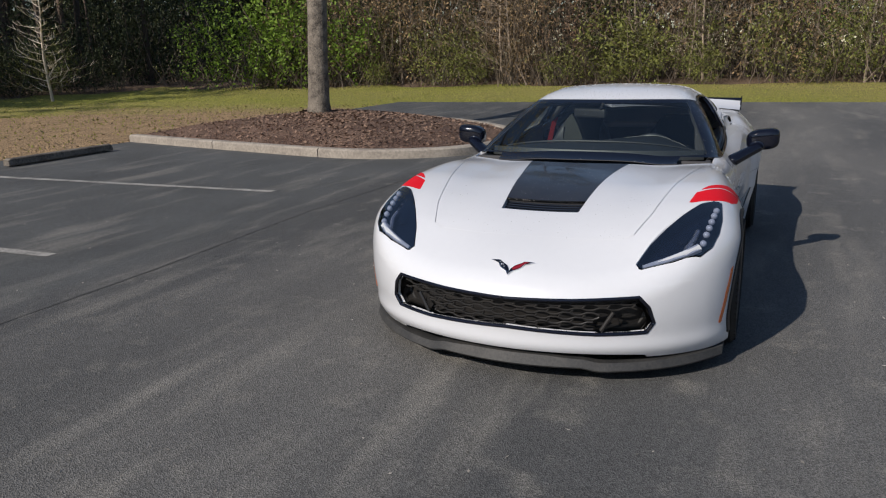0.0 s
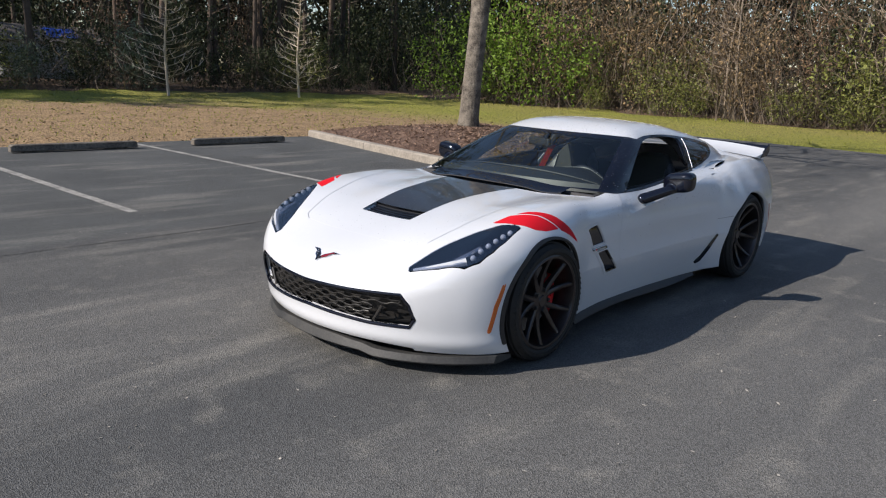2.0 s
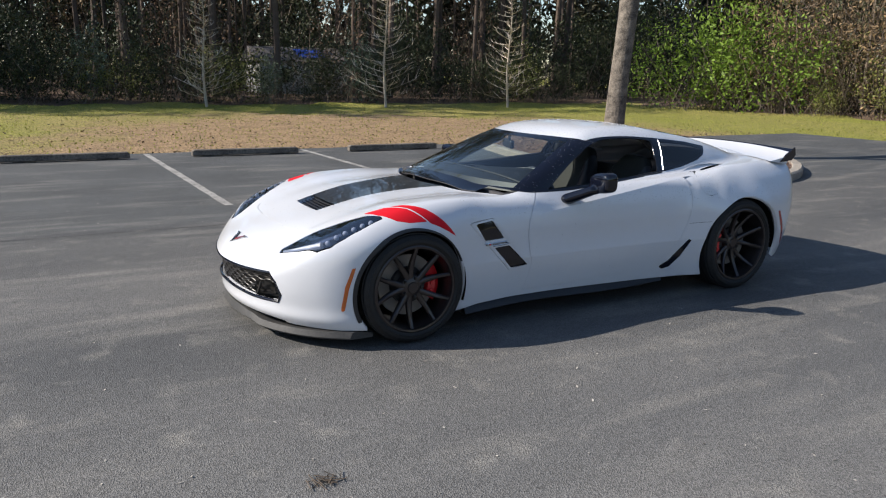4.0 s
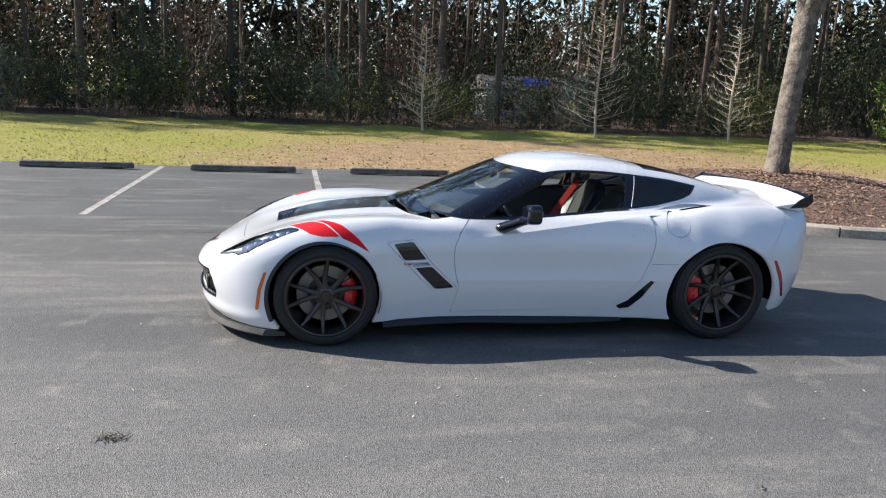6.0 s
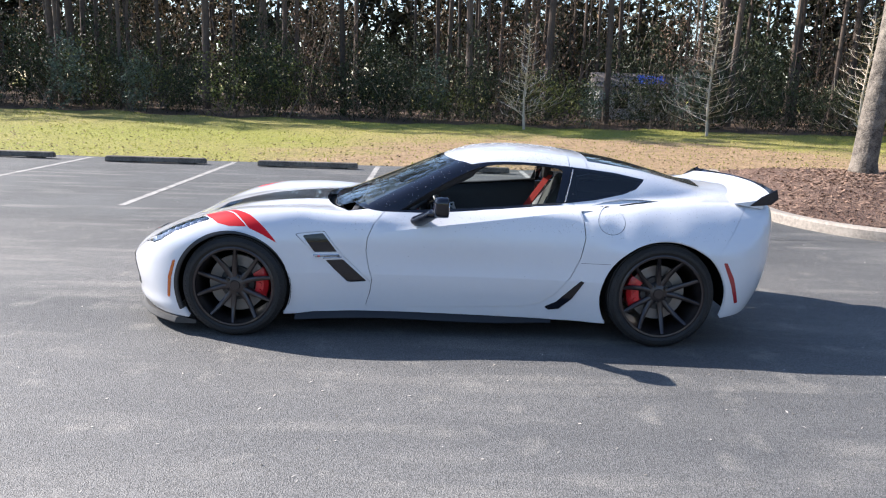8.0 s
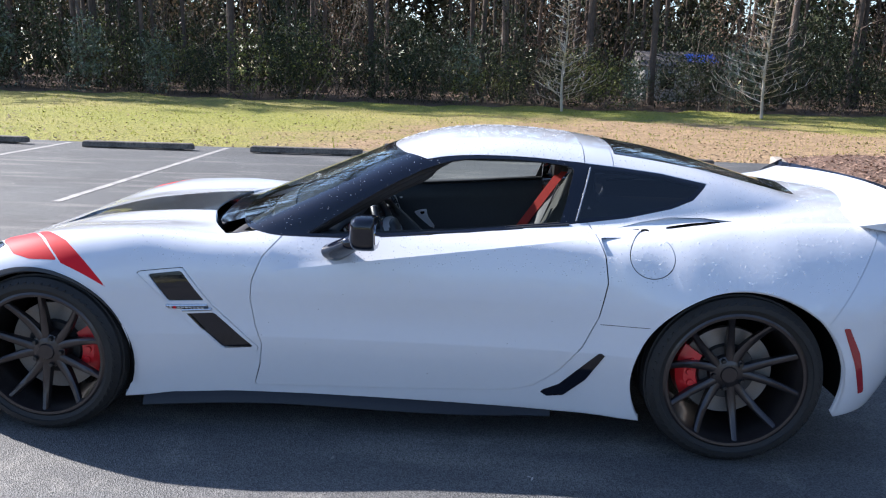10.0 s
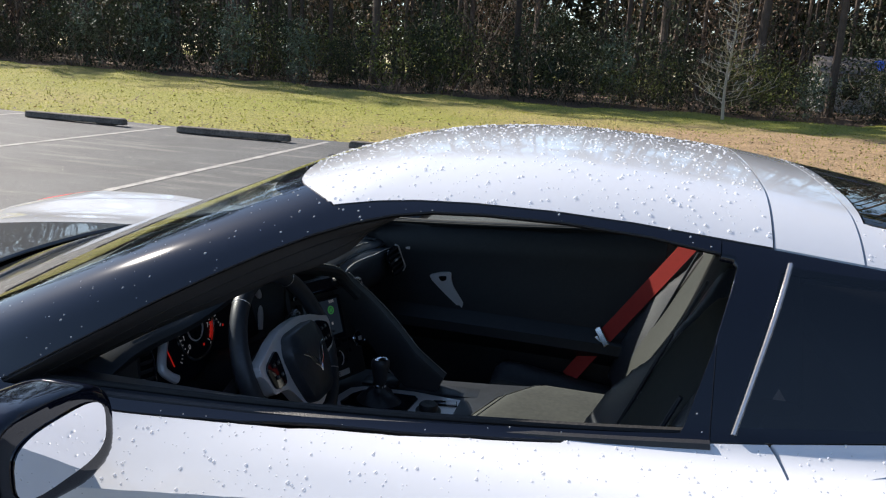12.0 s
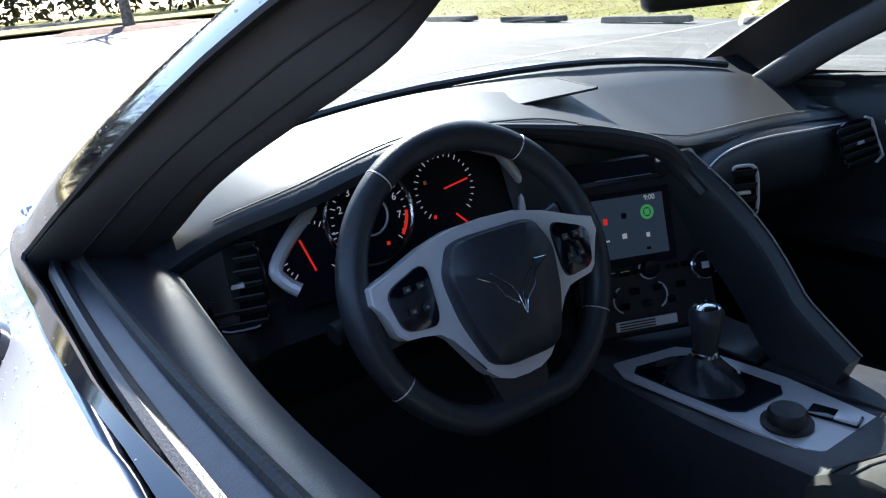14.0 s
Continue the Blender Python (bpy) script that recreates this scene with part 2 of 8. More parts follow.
def ground_material(name, dark, light, speck, big=0.35, fine=160.0, bump_size=0.004, rough=0.85, streak=(1.0, 1.0, 1.0), spread=(0.35, 0.65), grain=(0.62, 1.38), verge=(), patch=()):
    """Three sizes of variation: broad patches, mid blotches and grains."""
    m = bpy.data.materials.new(name)
    m.use_nodes = True
    t = m.node_tree
    b = t.nodes["Principled BSDF"]
    b.inputs["Roughness"].default_value = rough
    co = t.nodes.new("ShaderNodeTexCoord")
    mp = t.nodes.new("ShaderNodeMapping")
    mp.inputs["Scale"].default_value = streak
    t.links.new(co.outputs["Object"], mp.inputs[0])

    def noise_of(scale, detail, src):
        n = t.nodes.new("ShaderNodeTexNoise")
        n.inputs["Scale"].default_value, n.inputs["Detail"].default_value = scale, detail
        t.links.new(src, n.inputs["Vector"])
        return n.outputs[0]

    def mixed(fac, a, c, lo, hi):
        r = t.nodes.new("ShaderNodeMapRange")
        r.inputs[1].default_value, r.inputs[2].default_value = lo, hi
        t.links.new(fac, r.inputs[0])
        x = t.nodes.new("ShaderNodeMix")
        x.data_type = "RGBA"
        t.links.new(r.outputs[0], x.inputs[0])
        for i, v in ((6, a), (7, c)):
            if isinstance(v, tuple):
                x.inputs[i].default_value = (*v, 1)
            else:
                t.links.new(v, x.inputs[i])
        return x.outputs[2]

    broad = mixed(noise_of(big, 5, mp.outputs[0]), dark, light, *spread)
    mid = mixed(noise_of(big * 14, 4, co.outputs["Object"]), broad, speck, 0.57, 0.95)
    if verge:
        # an oval of dormant grass with a ragged edge
        tone, centre, radii = verge
        oval, size, wob = t.nodes.new("ShaderNodeMapping"), t.nodes.new("ShaderNodeVectorMath"), t.nodes.new("ShaderNodeMath")
        oval.inputs["Scale"].default_value = (1 / radii[0], 1 / radii[1], 0)
        oval.inputs["Location"].default_value = (-centre[0] / radii[0], -centre[1] / radii[1], 0)
        t.links.new(co.outputs["Object"], oval.inputs[0])
        size.operation = "LENGTH"
        t.links.new(oval.outputs[0], size.inputs[0])
        wob.operation = "MULTIPLY_ADD"
        wob.inputs[1].default_value = 0.75
        t.links.new(noise_of(0.55, 8, co.outputs["Object"]), wob.inputs[0])
        t.links.new(size.outputs["Value"], wob.inputs[2])
        dry = mixed(noise_of(1.6, 6, co.outputs["Object"]), tone, tuple(c * 1.25 for c in tone), 0.4, 0.6)
        mid = mixed(wob.outputs[0], dry, mid, 1.15, 1.55)
    if patch:
        # the stalls were sealed apart from the lane, with a ragged joint; pale wisps of dust lie on both
        joint, sealed = patch
        xyz, wob = t.nodes.new("ShaderNodeSeparateXYZ"), t.nodes.new("ShaderNodeMath")
        t.links.new(co.outputs["Object"], xyz.inputs[0])
        wob.operation = "MULTIPLY_ADD"
        wob.inputs[1].default_value = 0.5
        t.links.new(noise_of(1.3, 6, co.outputs["Object"]), wob.inputs[0])
        t.links.new(xyz.outputs[1], wob.inputs[2])
        # the lane's tone falls gradually towards -y, with an uneven edge
        calm = t.nodes.new("ShaderNodeMath")
        calm.operation = "MULTIPLY_ADD"
        calm.inputs[1].default_value = 2.4
        t.links.new(noise_of(0.4, 5, co.outputs["Object"]), calm.inputs[0])
        t.links.new(xyz.outputs[1], calm.inputs[2])
        shade = t.nodes.new("ShaderNodeMapRange")
        shade.inputs[1].default_value, shade.inputs[2].default_value, shade.inputs[3].default_value = -0.3, 3.6, 0.74
        t.links.new(calm.outputs[0], shade.inputs[0])
        worn = t.nodes.new("ShaderNodeHueSaturation")
        t.links.new(shade.outputs[0], worn.inputs["Value"])
        t.links.new(mid, worn.inputs["Color"])
        mid = worn.outputs[0]
        mid = mixed(wob.outputs[0], mixed(noise_of(0.8, 6, co.outputs["Object"]), sealed, tuple(c * 1.35 for c in sealed), 0.35, 0.65), mid, joint + 0.15, joint + 0.42)
        for spin, stretch, far in ((0.35, (0.5, 2.6, 1.0), 0.0), (-0.5, (0.6, 3.0, 1.0), 31.0)):
            wisp = t.nodes.new("ShaderNodeMapping")
            wisp.inputs["Rotation"].default_value = (0, 0, spin)
            wisp.inputs["Scale"].default_value = stretch
            wisp.inputs["Location"].default_value = (far, far, 0)
            t.links.new(co.outputs["Object"], wisp.inputs[0])
            mid = mixed(noise_of(1.0, 9, wisp.outputs[0]), mid, speck, 0.56, 0.98)
    v = t.nodes.new("ShaderNodeTexVoronoi")
    v.inputs["Scale"].default_value = fine
    t.links.new(co.outputs["Object"], v.inputs["Vector"])
    g = t.nodes.new("ShaderNodeHueSaturation")
    r = t.nodes.new("ShaderNodeMapRange")
    r.inputs[3].default_value, r.inputs[4].default_value = grain
    sep = t.nodes.new("ShaderNodeSeparateColor")
    t.links.new(v.outputs["Color"], sep.inputs[0])
    t.links.new(sep.outputs[0], r.inputs[0])
    t.links.new(r.outputs[0], g.inputs["Value"])
    t.links.new(mid, g.inputs["Color"])
    t.links.new(g.outputs[0], b.inputs["Base Color"])
    k = t.nodes.new("ShaderNodeBump")
    k.inputs["Distance"].default_value = bump_size
    t.links.new(v.outputs["Distance"], k.inputs["Height"])
    t.links.new(k.outputs[0], b.inputs["Normal"])
    return m


ASPHALT = ground_material("asphalt", (0.090, 0.091, 0.091), (0.160, 0.156, 0.148), (0.27, 0.255, 0.225), 0.30, 190, 0.0032, 0.74, (0.4, 1.6, 1.0), (0.40, 0.62), (0.50, 1.50), patch=(-3.25, (0.064, 0.066, 0.066)))
GRASS = ground_material("lawn", (0.25, 0.255, 0.035), (0.30, 0.26, 0.07), (0.15, 0.17, 0.03), 0.09, 26, 0.05, 0.95, (1, 1, 1), (0.38, 0.62), (0.6, 1.4), ((0.29, 0.195, 0.105), (-5.5, -11.0), (9.0, 12.5)))
LITTER = ground_material("leaf_litter", (0.13, 0.085, 0.055), (0.22, 0.145, 0.09), (0.06, 0.042, 0.03), 0.5, 40, 0.05, 0.95)
MULCH = ground_material("bark_mulch", (0.10, 0.055, 0.038), (0.17, 0.105, 0.075), (0.28, 0.21, 0.16), 2.0, 45, 0.03, 0.95)
CONCRETE = material("weathered_concrete", (0.36, 0.32, 0.27), 0.85, vary=((0.20, 0.175, 0.15), 0.9), scale=3, bump_size=0.004, bump_scale=90)
STOP_MAT = material("dark_wheel_stop", (0.20, 0.175, 0.145), 0.85, vary=((0.07, 0.06, 0.052), 1.0), scale=4, bump_size=0.004, bump_scale=80)
LINE = material("worn_line_paint", (0.43, 0.415, 0.385), 0.8, vary=((0.15, 0.147, 0.14), 1.0), scale=5, bump_size=0.002, bump_scale=150)
BARK = material("pine_bark", (0.070, 0.052, 0.041), 0.95, vary=((0.12, 0.088, 0.068), 0.9), scale=4, bump_size=0.02, bump_scale=14, random=0.5)
GREY_BARK = material("grey_bark", (0.25, 0.215, 0.175), 0.9, vary=((0.035, 0.029, 0.024), 1.0), scale=7.0, bump_size=0.02, bump_scale=22)
TWIG = material("pale_twig", (0.62, 0.53, 0.42), 0.9, island=0.3)
BROWN_TWIG = material("brown_twig", (0.105, 0.082, 0.062), 0.9, island=0.85)


def leaf_material(name, base, spread=0.45, rough=0.6, translucent=0.3):
    return material(name, base, rough, island=spread, translucent=translucent, spec=0.3)


NEEDLE = leaf_material("pine_needles", (0.045, 0.06, 0.022))
HOLLY = leaf_material("dark_evergreen_leaf", (0.040, 0.050, 0.021), 0.75, 0.55, 0.12)
FRESH = leaf_material("fresh_green_leaf", (0.16, 0.25, 0.035), 0.4)
OLIVE = leaf_material("olive_leaf", (0.135, 0.145, 0.038), 0.8, 0.6, 0.12)
TAN = leaf_material("tan_leaf", (0.19, 0.132, 0.072), 0.85, 0.7, 0.08)
RUSSET = leaf_material("russet_leaf", (0.140, 0.090, 0.056), 0.85, 0.7, 0.08)
YELLOW = leaf_material("yellow_catkin", (0.48, 0.36, 0.09), 0.4)
PALE_HOLLY = leaf_material("glossy_pale_leaf", (0.12, 0.15, 0.10), 0.6, 0.28, 0.1)


def sheet(name, xs, ys, z, mat, height=None):
    A, B = np.meshgrid(xs, ys, indexing="ij")
    P = np.stack([A.ravel(), B.ravel(), ((height(A, B) if height else rise(A, B)) + z).ravel()], 1)
    n, m = A.shape
    i = np.arange(n * m).reshape(n, m)
    Q = np.stack([i[:-1, :-1], i[1:, :-1], i[1:, 1:], i[:-1, 1:]], -1).reshape(-1, 4)
    return mesh_object(name, P, Q, mat, angle=80)


gx = np.concatenate([np.linspace(-400, -45, 14), np.linspace(-40, 60, 101), np.linspace(66, 400, 14)])
gy = np.concatenate([np.linspace(-400, -50, 14), np.linspace(-45, 45, 91), np.linspace(50, 400, 14)])
rng = np.random.default_rng(5)


def lawn_height(x, y):
    far = np.clip((np.maximum(np.abs(y + 2) - 12, np.maximum(-x - 20, 0))) / 10, 0, 1)
    return rise(x, y) + far * 0.05 * (np.sin(x * 0.7) * np.cos(y * 0.9) + np.sin(x * 1.7 + y))


ground = tagged(sheet("ground", gx, gy, -0.035, GRASS, lawn_height), "patchy lawn of green and dormant tan grass", "ground", kind="structure")
road = tagged(sheet("pavement", np.linspace(-17, 64, 82), np.linspace(-10.15, 26, 37), 0.0, ASPHALT), "worn grey asphalt parking lot", "pavement", kind="structure")
litter_y = tagged(sheet("forest_floor", np.linspace(-60, 80, 71), np.linspace(-90, -30.5, 30), 0.0, LITTER, lambda x, y: rise(x, y) - 0.10 + 0.22 * np.clip((-30.5 - y) / 2, 0, 1)), "brown leaf litter under the trees", "ground", kind="structure")
litter_x = tagged(sheet("forest_floor", np.linspace(-90, -28.5, 30), np.linspace(-30.4, 70, 50), 0.0, LITTER, lambda x, y: rise(x, y) - 0.10 + 0.22 * np.clip((-28.5 - x) / 2, 0, 1)), "brown leaf litter under the trees", "ground", kind="structure")


# stall lines, seam and stains
def strip(name, x0, y0, x1, y1, width, z, mat, label, ragged=0.0):
    d = Vector((x1 - x0, y1 - y0, 0))
    n = max(2, int(d.length / 0.15))
    side = Vector((-d.y, d.x, 0)).normalized() * width / 2
    bm = bmesh.new()
    rows = []
    for i in range(n + 1):
        c = Vector((x0, y0, 0)) + d * i / n
        a, b = c + side * (1 + random.uniform(-ragged, ragged)), c - side * (1 + random.uniform(-ragged, ragged))
        rows.append([bm.verts.new((p.x, p.y, float(rise(p.x, p.y)) + z)) for p in (a, b)])
    for p, q in zip(rows, rows[1:]):
        bm.faces.new((p[0], p[1], q[1], q[0]))
    bmesh.ops.recalc_face_normals(bm, faces=bm.faces[:])
    for f in bm.faces:
        if f.normal.z < 0:
            f.normal_flip()
    ob = part(name, bm, mat, None)
    return tagged(ob, label, "marking", kind="structure")


JOINT = material("tar_joint", (0.035, 0.035, 0.035), 0.8, vary=((0.10, 0.10, 0.098), 0.9), scale=4)
for k in range(9):
    strip("lot_joint", -5.0 + 2.1 * k, -3.02 + 0.05 * math.sin(2.3 * k), -2.9 + 2.1 * k, -3.02 + 0.05 * math.sin(2.3 * (k + 1)), 0.014, 0.003, JOINT, "thin dark joint between two asphalt coats", 0.7)
for k in range(-1, 12):
    x = 1.28 + 2.93 * k
    strip("stall_line", x + 0.02, -9.95, x - 0.06, -4.1, 0.10, 0.004, LINE, "faded white parking stall line on asphalt", 0.12)


# wheel stops
def wheel_stop():
    bm = bmesh.new()
    secs = []
    for u in (-0.975, -0.94, -0.5, 0.0, 0.5, 0.94, 0.975):
        k = 0.82 if abs(u) > 0.96 else 1.0
        secs.append([bm.verts.new((u, a * k, b * (k if b > 0.05 else 1))) for a, b in ((-0.060, 0.018), (-0.078, 0.03), (-0.066, 0.112), (-0.052, 0.124), (0.052, 0.124), (0.066, 0.112), (0.078, 0.03), (0.060, 0.018))])
    for p, q in zip(secs, secs[1:]):
        for i in range(8):
            bm.faces.new((p[i], p[(i + 1) % 8], q[(i + 1) % 8], q[i]))
    bm.faces.new(secs[0]), bm.faces.new(secs[-1])
    for u in (-0.62, 0.62):
        add_box(bm, (u, 0, 0.010), (0.34, 0.10, 0.020))
    bmesh.ops.recalc_face_normals(bm, faces=bm.faces[:])
    return part("wheel_stop", bm, STOP_MAT, None, angle=30)


stop = tagged(wheel_stop(), "weathered dark concrete wheel stop on asphalt", "wheel stop", group="wheel stops along the lawn")
stop.location = (-3.35, -9.32, 0)
for k in range(1, 12):
    x = -3.35 + 2.99 * k
    copy_thing(stop, pose(x, -9.32 - 0.018 * max(x - 3, 0), float(rise(x, 0)), 0, 0, random.uniform(-1.2, 1.2)))

# planted island with kerb
ISLAND = ((-5.72, -10.1), (-5.3, -8.4), (-4.95, -6.9), (-4.62, -5.4), (-4.55, -4.5), (-4.78, -3.75), (-5.3, -3.2), (-6.2, -2.95), (-7.4, -3.2), (-8.6, -4.0), (-9.8, -5.4), (-10.6, -7.0), (-11.0, -8.6), (-11.1, -10.1))


def smooth_path(pts, n):
    pts = [Vector(p).to_3d() if len(p) == 2 else Vector(p) for p in pts]
    out = []
    for i in range(len(pts) - 1):
        p0, p1, p2, p3 = pts[max(i - 1, 0)], pts[i], pts[i + 1], pts[min(i + 2, len(pts) - 1)]
        for j in range(n):
            t = j / n
            out.append(0.5 * (2 * p1 + (p2 - p0) * t + (2 * p0 - 5 * p1 + 4 * p2 - p3) * t * t + (3 * p1 - p0 - 3 * p2 + p3) * t ** 3))
    return out + [pts[-1]]


edge = smooth_path(ISLAND, 6)
kerb = thing("kerb", "weathered tan concrete kerb round the planted island", "kerb", kind="structure")
piece, run = [], 0.0
for i, p in enumerate(edge):
    piece.append(p)
    if i:
        run += (edge[i] - edge[i - 1]).length
    if run > 2.3 or i == len(edge) - 1:
        bm = bmesh.new()
        secs = []
        m = len(piece)
        for j, c in enumerate(piece):
            d = (piece[min(j + 1, m - 1)] - piece[max(j - 1, 0)]).normalized()
            s = Vector((d.y, -d.x, 0)) * (-1)
            c = c - d * 0.008 * (1 if j == m - 1 else (-1 if j == 0 else 0))
            secs.append([bm.verts.new((c.x + s.x * a, c.y + s.y * a, b)) for a, b in ((-0.16, -0.02), (-0.16, 0.11), (-0.13, 0.135), (0.0, 0.135), (0.028, 0.11), (0.05, -0.02))])
        for a, b in zip(secs, secs[1:]):
            for i2 in range(6):
                bm.faces.new((a[i2], a[(i2 + 1) % 6], b[(i2 + 1) % 6], b[i2]))
        bm.faces.new(secs[0]), bm.faces.new(secs[-1])
        bmesh.ops.recalc_face_normals(bm, faces=bm.faces[:])
        part("kerb_stone", bm, CONCRETE, kerb, angle=30)
        piece, run = [p], 0.0
TREE_AT = Vector((-6.85, -6.7, 0))
bm = bmesh.new()
rings = []
for k in range(9):
    u = k / 8
    rings.append([bm.verts.new((p.x * (1 - u) + TREE_AT.x * u, p.y * (1 - u) + (TREE_AT.y if u > 0 else p.y) * u, 0.11 + 0.37 * (1 - (1 - u) ** 1.6) + (0.03 * noise.noise(p * 1.7 + Vector((0, 0, u * 5))) if 0 < k < 8 else 0))) for p in edge])
for a, b in zip(rings, rings[1:]):
    for i in range(len(edge) - 1):
        bm.faces.new((a[i], a[i + 1], b[i + 1], b[i]))
bmesh.ops.recalc_face_normals(bm, faces=bm.faces[:])
for f in bm.faces:
    if f.normal.z < 0:
        f.normal_flip()
mound = tagged(part("mulch_bed", bm, MULCH, None, angle=80), "mounded brown bark mulch bed with fallen leaves", "mulch bed", kind="structure")


def scatter_flat(name, pts, size, mat, label, tilt=0.5, long=1.6):
    """Many small flat pieces, each a bent pair of triangles."""
    n = len(pts)
    a = rng.uniform(0, 2 * math.pi, n)
    u = np.stack([np.cos(a), np.sin(a), rng.uniform(-tilt, tilt, n)], 1) * (size * rng.uniform(0.6, 1.4, n))[:, None] * long
    v = np.stack([-np.sin(a), np.cos(a), rng.uniform(-tilt, tilt, n)], 1) * (size * rng.uniform(0.6, 1.4, n))[:, None]
    P = np.stack([pts - u, pts - v * 0.7, pts + u, pts + v * 0.7], 1).reshape(-1, 3)
    Q = np.arange(4 * n).reshape(n, 4)
    ob = mesh_object(name, P, Q, mat, smooth=False)
    return tagged(ob, label, name.replace("_", " "), kind="stuff")


CHIP = material("mulch_chip", (0.21, 0.135, 0.095), 0.9, island=0.6)
u, w = rng.uniform(0, 0.9, 5200), rng.integers(0, len(edge) - 1, 5200)
E = np.array([tuple(p) for p in edge])
base = E[w] + (E[w + 1] - E[w]) * rng.uniform(0, 1, (5200, 1))
pts = base * (1 - u[:, None]) + np.array(TREE_AT) * u[:, None]
pts[:, 2] = 0.125 + 0.37 * (1 - (1 - u) ** 1.6)
scatter_flat("bark_chips", pts, 0.022, CHIP, "loose reddish bark chips on the mulch bed")
# grass tufts and dead leaves on the lawn
BLADE = leaf_material("grass_blade", (0.27, 0.28, 0.06), 0.4, 0.7, 0.4)
n = 26000
gp = np.stack([rng.uniform(-27, 42, n), -10.2 - 20.5 * rng.uniform(0.0, 1, n) ** 0.8, np.zeros(n)], 1)
gq = np.stack([rng.uniform(-28, -17.2, 6000), rng.uniform(-12, 22, 6000), np.zeros(6000)], 1)
gp = np.concatenate([gp, gq])
n = len(gp)
gp[:, 2] = lawn_height(gp[:, 0], gp[:, 1]) - 0.035
a = rng.uniform(0, 2 * math.pi, n)
d = np.stack([np.cos(a), np.sin(a), np.zeros(n)], 1)
hgt = rng.uniform(0.015, 0.05, n) * (1 + 1.6 * (rng.uniform(0, 1, n) > 0.985))
P = np.stack([gp - d * 0.02, gp + d * 0.02, gp + d * rng.uniform(-0.03, 0.03, (n, 1)) + np.stack([0 * hgt, 0 * hgt, hgt], 1)], 1).reshape(-1, 3)
tagged(mesh_object("grass", P, np.arange(3 * n).reshape(n, 3), BLADE, smooth=False), "short tufts of green grass", "grass", kind="stuff")
n = 4200
lp = np.stack([rng.uniform(-16, 30, n), -10.2 - 15 * rng.uniform(0, 1, n) ** 2, np.full(n, 0.0)], 1)
lp[:, 2] = lawn_height(lp[:, 0], lp[:, 1]) - 0.005
scatter_flat("fallen_leaves", lp, 0.028, TAN, "dry tan leaves fallen on the lawn")
n = 3200
pp = np.stack([rng.uniform(-8, 14, n), rng.uniform(-9, 8, n), np.full(n, 0.004)], 1)
keep = ~((np.abs(pp[:, 0]) < 2.3) & (np.abs(pp[:, 1]) < 1.0))
pp = pp[keep]
pp[:, 2] += rise(pp[:, 0], pp[:, 1])
GRIT = material("grit", (0.30, 0.28, 0.25), 0.9, island=0.8)
scatter_flat("grit", pp, 0.0065, GRIT, "scattered grit and leaf crumbs on asphalt", 0.3)
# a flattened twig clump and small debris on the lot
for x, y, r in ((2.36, 2.16, 0.085), (-0.45, 2.9, 0.03), (1.2, 3.3, 0.02)):
    bm = bmesh.new()
    for k in range(26 if r > 0.05 else 8):
        t, q = random.uniform(0, 6.3), random.uniform(0, r)
        c = Vector((x + math.cos(t) * q, y + math.sin(t) * q * 0.5, 0.006 + random.uniform(0, 0.006)))
        d = Vector((random.uniform(-1, 1), random.uniform(-1, 1), random.uniform(-0.1, 0.15))) * r * 0.5
        add_tube(bm, [c - d, c, c + d * 0.9 + Vector((0, 0, 0.004))], 0.0018, 4)
    tagged(part("twig_clump", bm, BROWN_TWIG, None), "small clump of dark dry twigs on asphalt", "twigs")


# ---- woods ----
def leaf_cloud(n, radii, size, hollow=0.3, gaps=3.0, flat=0.0, seed=0, bare=-0.04):
    """Leaves as small folded quads filling an uneven rounded mass that stands on z 0."""
    g = np.random.default_rng(seed)
    k = int(n * (2.6 if bare < 0 else 3.6))
    d = g.normal(0, 1, (k, 3))
    d /= np.linalg.norm(d, axis=1, keepdims=True)
    r = hollow + (1 - hollow) * g.uniform(0, 1, k) ** 0.6
    off = g.uniform(0, 50, 3)
    lump = np.array([noise.noise(Vector(q * gaps * 0.55 + off)) for q in d])
    hole = np.array([noise.noise(Vector(q * gaps * rr + off + 9)) for q, rr in zip(d, r)])
    p = d * (r * (1 + 0.55 * lump))[:, None]
    p = p[(hole > bare)][:n]
    p = p * np.array(radii) + np.array([0, 0, radii[2] * 0.92])
    p = p[p[:, 2] > 0.02]
    m = len(p)
    u = g.normal(0, 1, (m, 3))
    u[:, 2] *= 1 - flat
    u /= np.linalg.norm(u, axis=1, keepdims=True)
    v = np.cross(u, g.normal(0, 1, (m, 3)))
    v /= np.linalg.norm(v, axis=1, keepdims=True)
    s = (size * g.uniform(0.5, 1.4, m))[:, None]
    q = np.stack([p - u * s, p - v * s * 0.45, p + u * s, p + v * s * 0.45], 1).reshape(-1, 3)
    return q, np.arange(4 * m).reshape(m, 4)


